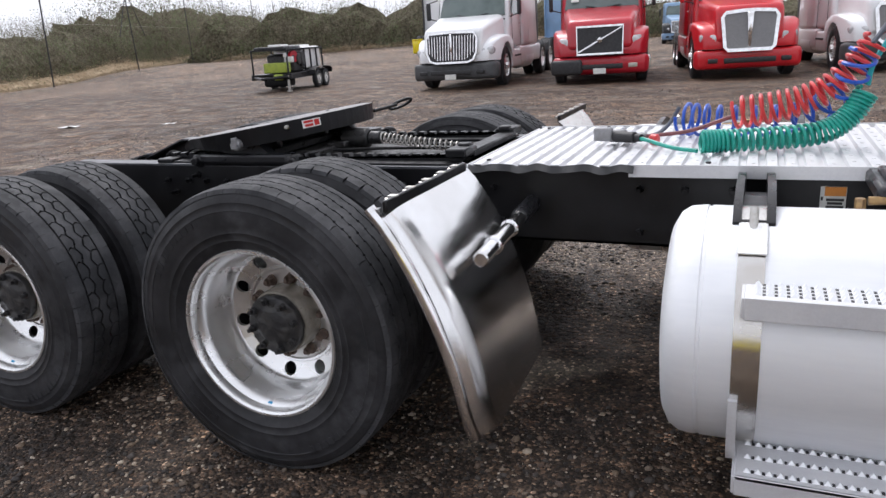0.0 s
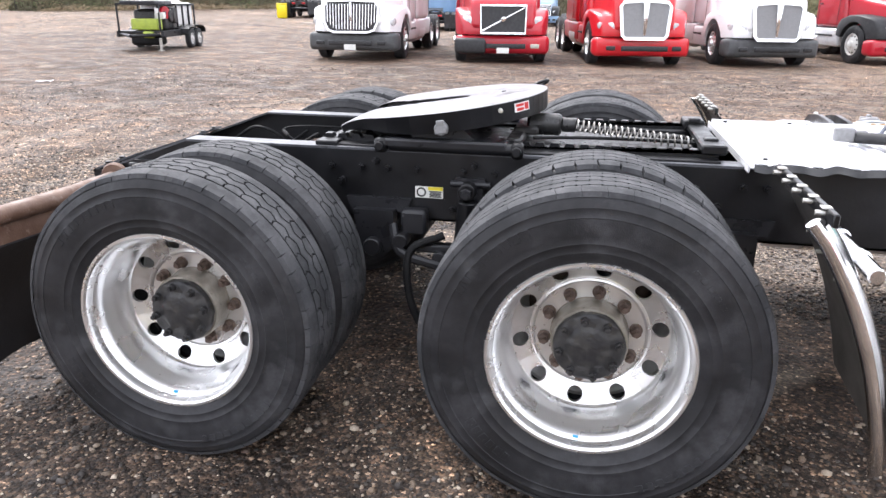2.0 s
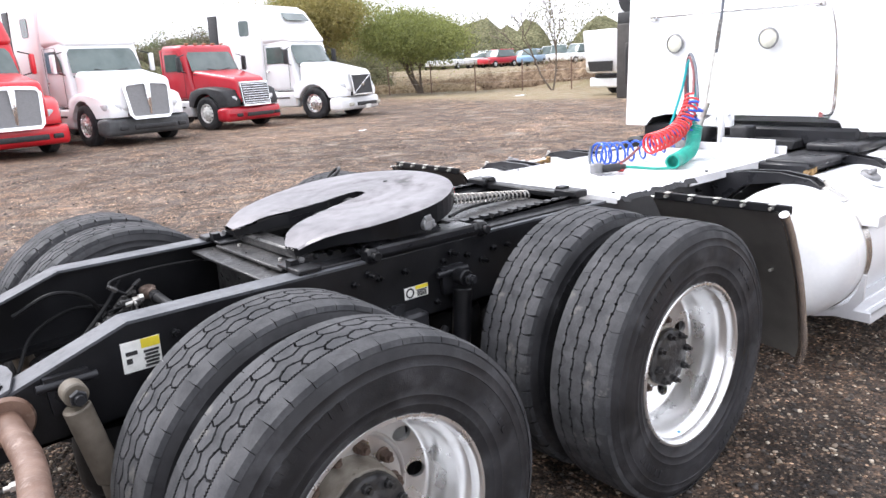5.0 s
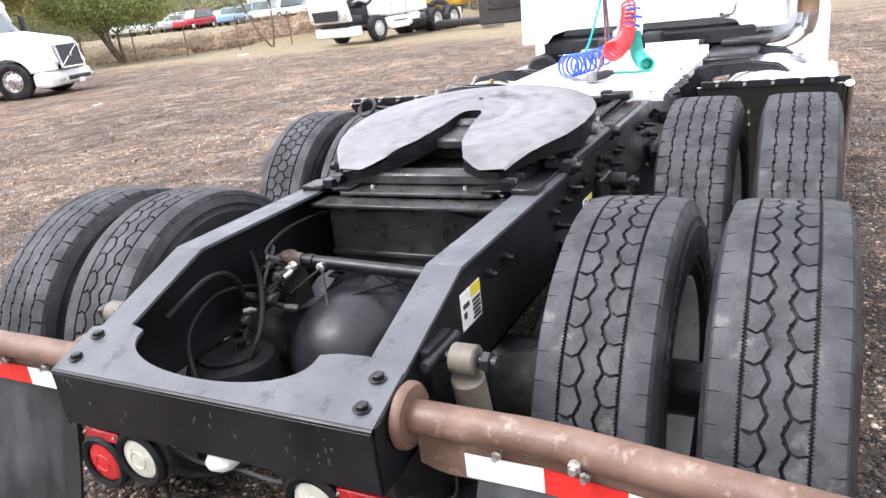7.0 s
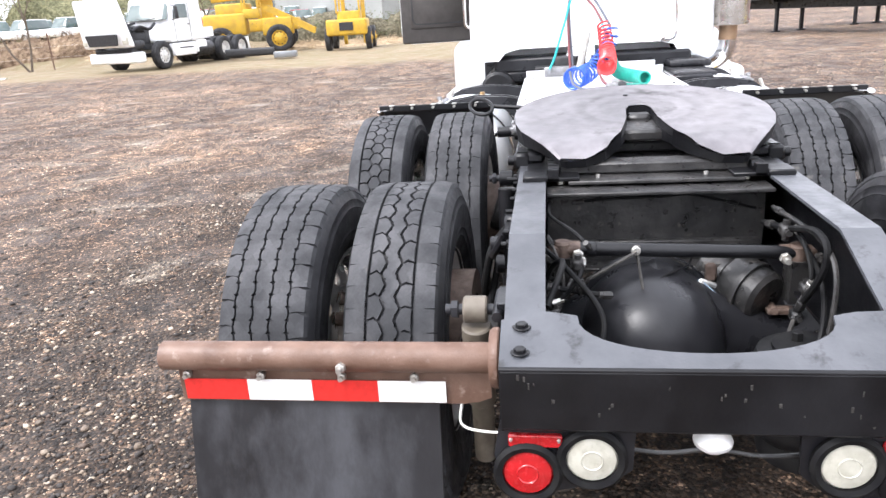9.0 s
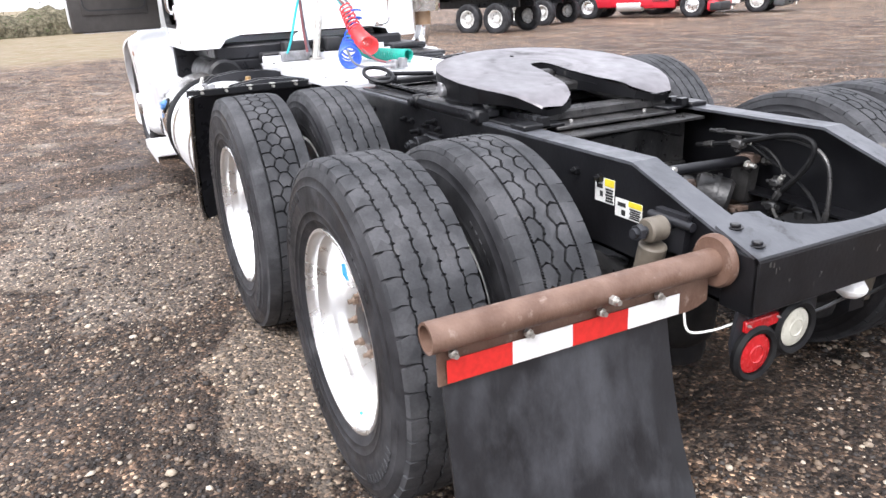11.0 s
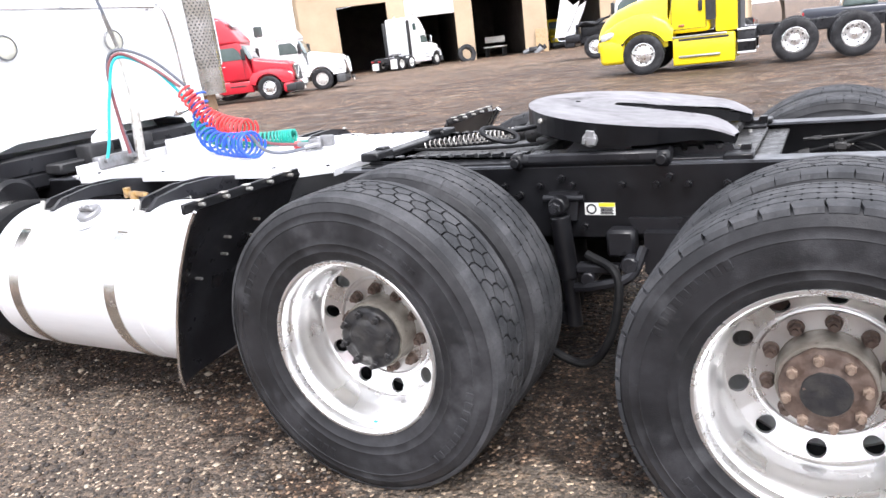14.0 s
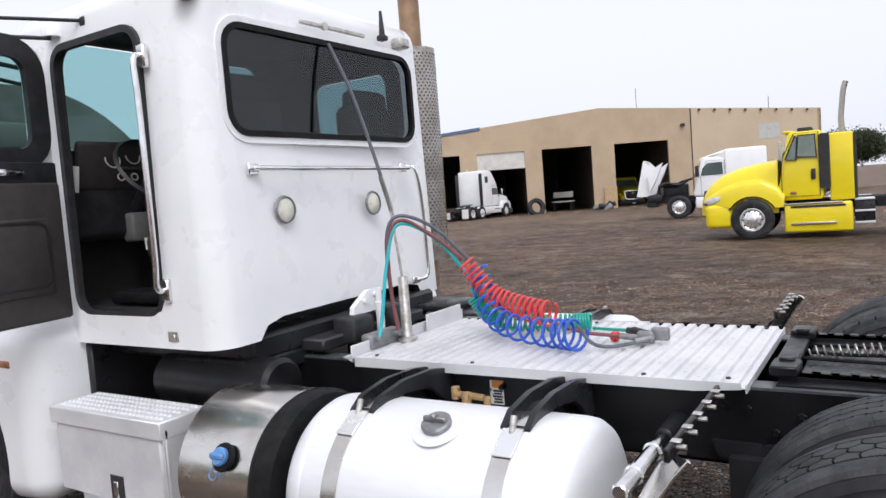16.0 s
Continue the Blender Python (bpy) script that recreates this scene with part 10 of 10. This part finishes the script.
# a long pale shed roof far behind the lot
shed = thing("far_shed", "long low grey shed with white eave", "building", on(95, 48, 52))
Shape().box((0, 0, 2.6), (90, 8, 5.2), 0.05).ob("wall", surf("shed_sheet", (0.3, 0.31, 0.3), (0.25, 0.26, 0.25), rough=0.7, scale=0.4), shed)
Shape().box((0, 4.3, 5.4), (90, 1.2, 0.5), 0.05).ob("eave", tape_white, shed)

# ---------------------------------------------------------------- trees, brush, fences
bark = surf("grey_bark", (0.15, 0.12, 0.095), (0.1, 0.08, 0.062), rough=0.9, scale=12, bump=0.6, bscale=60)


def leaf_mat(name, a, b, patch=None):
    """Leaf tones from a to b, leaf by leaf; patch: another tone that takes over in drifts."""
    m, nt, p = nodes_of(name)
    geo = nt.nodes.new("ShaderNodeNewGeometry")
    col = mix_rgb(nt, geo.outputs["Random Per Island"], a, b)
    if patch:
        col = mix_rgb(nt, noise_fac(nt, 0.55, 0.46, 0.56, detail=3), col, mix_rgb(nt, geo.outputs["Random Per Island"], patch, tuple(v * 1.7 for v in patch)))
    nt.links.new(col, p.inputs["Base Color"])
    p.inputs["Roughness"].default_value = 0.65
    # light comes through the leaves
    thin, both = nt.nodes.new("ShaderNodeBsdfTranslucent"), nt.nodes.new("ShaderNodeMixShader")
    nt.links.new(col, thin.inputs["Color"])
    both.inputs[0].default_value = 0.45
    nt.links.new(p.outputs[0], both.inputs[1])
    nt.links.new(thin.outputs[0], both.inputs[2])
    nt.links.new(both.outputs[0], [n for n in nt.nodes if n.type == "OUTPUT_MATERIAL"][0].inputs["Surface"])
    return m


leaf_dark = leaf_mat("dark_leaves", (0.04, 0.055, 0.03), (0.085, 0.1, 0.05))
leaf_green = leaf_mat("mesquite_leaves", (0.16, 0.19, 0.07), (0.3, 0.32, 0.1))
leaf_olive = leaf_mat("olive_brush", (0.12, 0.107, 0.075), (0.22, 0.19, 0.135), (0.1, 0.12, 0.058))
leaf_yellow = leaf_mat("autumn_leaves", (0.2, 0.18, 0.06), (0.33, 0.28, 0.1))
leaf_sage = leaf_mat("sage_brush", (0.13, 0.13, 0.07), (0.25, 0.24, 0.13))
leaf_brown = leaf_mat("brown_weeds", (0.2, 0.14, 0.095), (0.33, 0.25, 0.17))
leaf_dry = leaf_mat("dry_grass", (0.38, 0.29, 0.19), (0.5, 0.4, 0.27))


def leaves(centres, spread, per, size, rng, squash=0.8):
    """Small bent leaf clumps round centres, as one array of quads."""
    n = len(centres) * per
    c = np.repeat(np.array(centres), per, 0) + rng.normal(0, 1, (n, 3)) * np.array([spread, spread, spread * squash])
    u = rng.normal(0, 1, (n, 3))
    u /= np.linalg.norm(u, axis=1)[:, None]
    w = np.cross(u, rng.normal(0, 1, (n, 3)))
    w /= np.linalg.norm(w, axis=1)[:, None]
    s = size * rng.uniform(0.5, 1.3, (n, 1))
    a = u * s
    b = w * s * 0.45
    V = np.stack([c - a, c + b, c + a, c - b], 1).reshape(-1, 3)
    F = np.arange(4 * n).reshape(-1, 4)
    return V, F


def raw(name, V, F, mat, parent=None, label="", m=None, category="", kind=""):
    me = bpy.data.meshes.new(name)
    me.from_pydata(V.tolist(), [], F.tolist())
    me.materials.append(mat)
    o = new(name, me)
    if parent:
        o.parent = parent
    if m is not None:
        o.matrix_basis = m
    return tagged(o, label, category, "", kind)


def tree(label, x, y, h, w, mat, seed, per=60, bare=False, size=0.11, stout=0.014, stems=2, low=0.3):
    rng, rr = np.random.default_rng(seed), random.Random(seed)
    t = thing("tree", label, "tree", pose(x, y, lie(x, y)))
    tr_ = Shape()
    tips = []

    def grow(p, d, L, r, depth):
        q = p + d * L
        mid = p.lerp(q, 0.5) + Vector((rr.uniform(-1, 1), rr.uniform(-1, 1), 0)) * L * 0.08
        tr_.cyl(p, mid, r, r * 0.85, n=7, cap=False)
        tr_.cyl(mid, q, r * 0.85, r * 0.65, n=7, cap=False)
        if depth == 0:
            tips.append(q)
            tips.append(mid)
            return
        for _ in range(3 if depth > 1 else 4):
            e = (d + Vector((rr.uniform(-1, 1) * w / h * 1.7, rr.uniform(-1, 1) * w / h * 1.7, rr.uniform(-0.25, 0.6)))).normalized()
            grow(q, e, L * rr.uniform(0.55, 0.8), r * 0.6, depth - 1)

    for k in range(stems):
        grow(Vector((0.1 * k, 0.06 * (k % 2), -0.1)), Vector((rr.uniform(-0.5, 0.5), rr.uniform(-0.5, 0.5), 1)).normalized(), h * low, h * stout, 3)
    tr_.ob("trunk", bark, t, "forked grey-brown trunk and limbs")
    if not bare:
        V, F = leaves([tuple(q) for q in tips], h * 0.1, per, size, rng, 0.6)
        raw("crown", V, F, mat, t, "loose crown of small leaves")
    return t


tree("wide green mesquite tree on the verge", 26.2, 32.5, 8.2, 6.4, leaf_green, 3, 330, size=0.07, stout=0.011, stems=4, low=0.22)
tree("olive and yellow tree behind the fence", 22.5, 37.5, 8.6, 6.5, leaf_yellow, 4, 230, size=0.085)
tree("green tree behind the fence", 24.0, 42.0, 9.8, 7.5, leaf_green, 5, 230, size=0.085)
tree("olive tree behind the truck row", 14.5, 48.0, 6.0, 7.0, leaf_olive, 6, 230, size=0.085)
tree("olive tree far behind the truck row", 20.0, 52.0, 6.5, 7.0, leaf_olive, 7, 230, size=0.085)
tree("thin nearly bare tree by the fence", 28.6, 24.0, 7.0, 3.4, leaf_sage, 8, 10, size=0.04, stout=0.008)
tree("thin bare tree behind the machines", 43.0, 22.0, 5.0, 3.0, leaf_olive, 9, 4, size=0.08)
tree("dark green tree behind the workshop", 3.6, -71.0, 6.4, 3.6, leaf_dark, 10, 420, size=0.12, stems=3)
tree("dark green tree far behind the workshop", -6.0, -69.0, 6.0, 6.0, leaf_dark, 12, 300, size=0.11)


def thicket_mat(m, dark, light):
    return surf(m.name + "_mass", dark, light, rough=0.95, scale=1.6, grain=0.6, gscale=5, spot=tuple(v * 0.6 for v in dark), spot_scale=3.5, spot_lo=0.5, spot_hi=0.62, bump=0.8, bscale=6, spec=0.05)


THICKET = {m.name: thicket_mat(m, d, l) for m, d, l in ((leaf_olive, (0.105, 0.096, 0.066), (0.17, 0.15, 0.105)), (leaf_sage, (0.12, 0.12, 0.07), (0.2, 0.19, 0.11)), (leaf_yellow, (0.16, 0.14, 0.06), (0.25, 0.2, 0.09)),
                                                         (leaf_dry, (0.3, 0.23, 0.15), (0.42, 0.33, 0.22)), (leaf_brown, (0.17, 0.12, 0.085), (0.28, 0.21, 0.145)))}


def brush(name, a, b, count, depth, h, mat, label, seed, size=0.16, per=64):
    """A strip of scrub from a to b: upright twigs with small leaves."""
    rng = np.random.default_rng(seed)
    A, B = np.array(a, float), np.array(b, float)
    d = (B - A) / np.linalg.norm(B - A)
    nrm = np.array([-d[1], d[0]])
    t = rng.random(count)
    p = A + (B - A) * t[:, None] + nrm * rng.uniform(0, depth, count)[:, None]
    hh = h * (0.4 + 0.6 * rng.random(count)) * (0.8 + 0.35 * np.sin(t * 37) * np.sin(t * 11 + 1))
    cs = []
    wide = 0.28 * h
    for i in range(count):
        for q in (0.12, 0.35, 0.65, 0.92):
            r_ = wide * (1.1 - 0.8 * q)
            cs.append((p[i, 0] + rng.normal(0, r_), p[i, 1] + rng.normal(0, r_), lie(p[i, 0], p[i, 1]) + hh[i] * q))
    V, F = leaves(cs, 0.09 * h + 0.1, per // 4 + 1, size, rng, 0.8)
    # the thicket's dense heart: a ragged bank that the leaves stand out from
    length = float(np.linalg.norm(B - A))
    cols, rows_ = max(40, int(length / (0.16 * h))), 10
    ang = np.linspace(0, math.pi, rows_)
    core = []
    for i in range(cols + 1):
        f_ = i / cols
        c_ = A + (B - A) * f_
        top_ = h * (0.68 + 0.14 * math.sin(f_ * 37) * math.sin(f_ * 11 + 1) + 0.12 * noise.noise((f_ * length / h * 1.3, seed, 0.0))) * min(1.0, 16 * f_ + 0.02, 16 * (1 - f_) + 0.02) ** 0.5
        for j in range(rows_):
            e_ = 0.1 * h * noise.noise((f_ * length / h * 5.5, j * 0.9, seed + 3.0)) + 0.05 * h * noise.noise((f_ * length / h * 13, j * 2.1, seed + 7.0))
            w_ = depth * (0.5 - 0.46 * math.cos(ang[j])) + e_
            x_, y_ = c_ + nrm * w_
            core.append((x_, y_, lie(x_, y_) - 0.1 + max(0.0, (top_ + e_ * 1.6)) * math.sin(ang[j]) ** 0.7))
    cf = [(i * rows_ + j, (i + 1) * rows_ + j, (i + 1) * rows_ + j + 1, i * rows_ + j + 1) for i in range(cols) for j in range(rows_ - 1)]
    raw(name, np.array(core), np.array(cf), THICKET[mat.name], None, label, None, "brush", "stuff")
    k = int(count * 0.9)
    base = p[rng.integers(0, count, k)]
    top = np.c_[base + rng.normal(0, 0.5, (k, 2)), h * rng.uniform(0.5, 1.15, k) - 0.4]
    bot = np.c_[base, np.full(k, -0.5)]
    off = np.array([0.02, 0.0, 0.0])
    V2 = np.stack([bot - off, bot + off, top + off * 0.3, top - off * 0.3], 1).reshape(-1, 3)
    o = raw(name, V, F, mat, None, label, None, "brush", "stuff")
    raw(name, V2, np.arange(4 * k).reshape(-1, 4), bark, None, "thin bare brown twigs of scrub", None, "brush", "stuff")
    return o


BA, BB = (-32.5, 11.5), (-78.5, 111.5)
brush("scrub", BA, (-51.5, 52.5), 1900, 5.0, 4.4, leaf_olive, "olive brown scrub along the fence", 21, 0.055, 110)
brush("scrub", (-47.0, 43.0), (-58.0, 67.0), 500, 7.0, 5.6, leaf_olive, "olive brown scrub at the bend of the fence", 35, 0.07, 96)
brush("scrub", (-4.0, 82.0), (-50.0, 56.0), 1500, 5.0, 5.4, leaf_olive, "olive brown scrub closing the yard", 36, 0.08, 96)
brush("dry_weeds", (-6.0, 78.5), (-47.0, 55.0), 600, 3.0, 0.9, leaf_dry, "dry tan grass before the far scrub", 37, 0.05, 110)
brush("scrub", (-51.5, 52.5), BB, 900, 7.0, 7.4, leaf_olive, "olive brown scrub far along the fence", 22, 0.13)
brush("scrub", BB, (-20, 190), 300, 12.0, 6.0, leaf_olive, "far olive scrub on the horizon", 23, 0.2)
brush("scrub", (-20, 190), (90, 120), 320, 12.0, 6.0, leaf_olive, "far olive scrub behind the yard", 24, 0.2)
brush("scrub", (6, 47), (31, 41), 420, 5.0, 4.2, leaf_sage, "tall olive scrub behind the truck row", 25, 0.08)
brush("scrub", (22, 46), (34, 47), 160, 5.0, 5.6, leaf_yellow, "tall yellowing scrub behind the verge", 31, 0.08)
brush("dry_weeds", (27.5, 36.0), (33.5, 19), 420, 2.4, 1.0, leaf_brown, "dry tan weeds along the wire fence", 26, 0.04, 110)
brush("dry_weeds", (22, 40), (29, 30), 160, 2.5, 0.8, leaf_dry, "dry tan weeds along the verge", 27, 0.04, 110)
brush("dry_weeds", (-30.2, 11.6), (-76.4, 111.5), 900, 2.4, 0.75, leaf_dry, "strip of dry tan grass below scrub", 28, 0.04, 110)
brush("dry_weeds", (30, 22), (45, 4), 200, 6.0, 0.35, leaf_dry, "short dry grass round the machines", 29, 0.04, 110)
brush("scrub", (26, 84), (62, 52), 420, 10.0, 7.0, leaf_sage, "far olive woods behind the car lot", 32, 0.16)
brush("scrub", (62, 52), (88, 8), 360, 10.0, 6.5, leaf_sage, "far olive woods behind the machines", 33, 0.16)
brush("scrub", (46, 24), (58, -8), 160, 4.0, 2.6, leaf_olive, "thin scrub behind the machines", 30, 0.09)


def fence(label, a, b, n, h, r, brace=()):
    f = thing("fence", label, "fence")
    A, B = Vector((*a, 0)), Vector((*b, 0))
    for k in range(n):
        p = A.lerp(B, k / (n - 1))
        lean = Vector((crng.uniform(-0.03, 0.03), crng.uniform(-0.03, 0.03), 1)) * h
        p.z = lie(p.x, p.y)
        Shape().cyl(p, p + lean, r, n=7).ob("post", rust_tube if h < 3 else dark_plastic, f)
        if k in brace:
            d = (B - A).normalized()
            for s in (1, -1):
                Shape().cyl(p + Z * h * 0.8, p + d * s * 2.4 + Z * h * 0.35, r * 0.7, n=6).ob("brace", dark_plastic, f)
    for q in ((0.3, 0.6, 0.9) if h < 3 else (0.5, 0.75, 0.97)):
        Shape().tube([A + Z * h * q, A.lerp(B, 0.5) + Z * (h * q - 0.05), B + Z * h * q], 0.004, 5).ob("wire", zinc, f)


fence("tall thin dark posts rising from the scrub", (-31, 16), (-74, 112), 9, 7.2, 0.045, (2,))
fence("rusty wire fence with leaning posts on verge", (23.5, 36.0), (32.0, 18.5), 8, 1.7, 0.035)

# litter on the yard
for x, y, s_ in ((-12.3, 8.8, 0.28), (-9.5, 9.0, 0.15), (9.5, 14.0, 0.12), (24.0, 22.0, 0.3)):
    lt_ = Shape().sheet(lambda u, v, x=x, y=y, s_=s_: (x + (u - 0.5) * s_ * 2, y + (v - 0.5) * s_, lie(x, y) + 0.012 + s_ * 0.18 * (0.5 + 0.5 * math.sin(9 * u + 5 * v)) * u), 6, 4, 0.002)
    lt_.ob("litter", tape_white, None, "crumpled white scrap lying on gravel", 60, None, "litter", "", "litter")
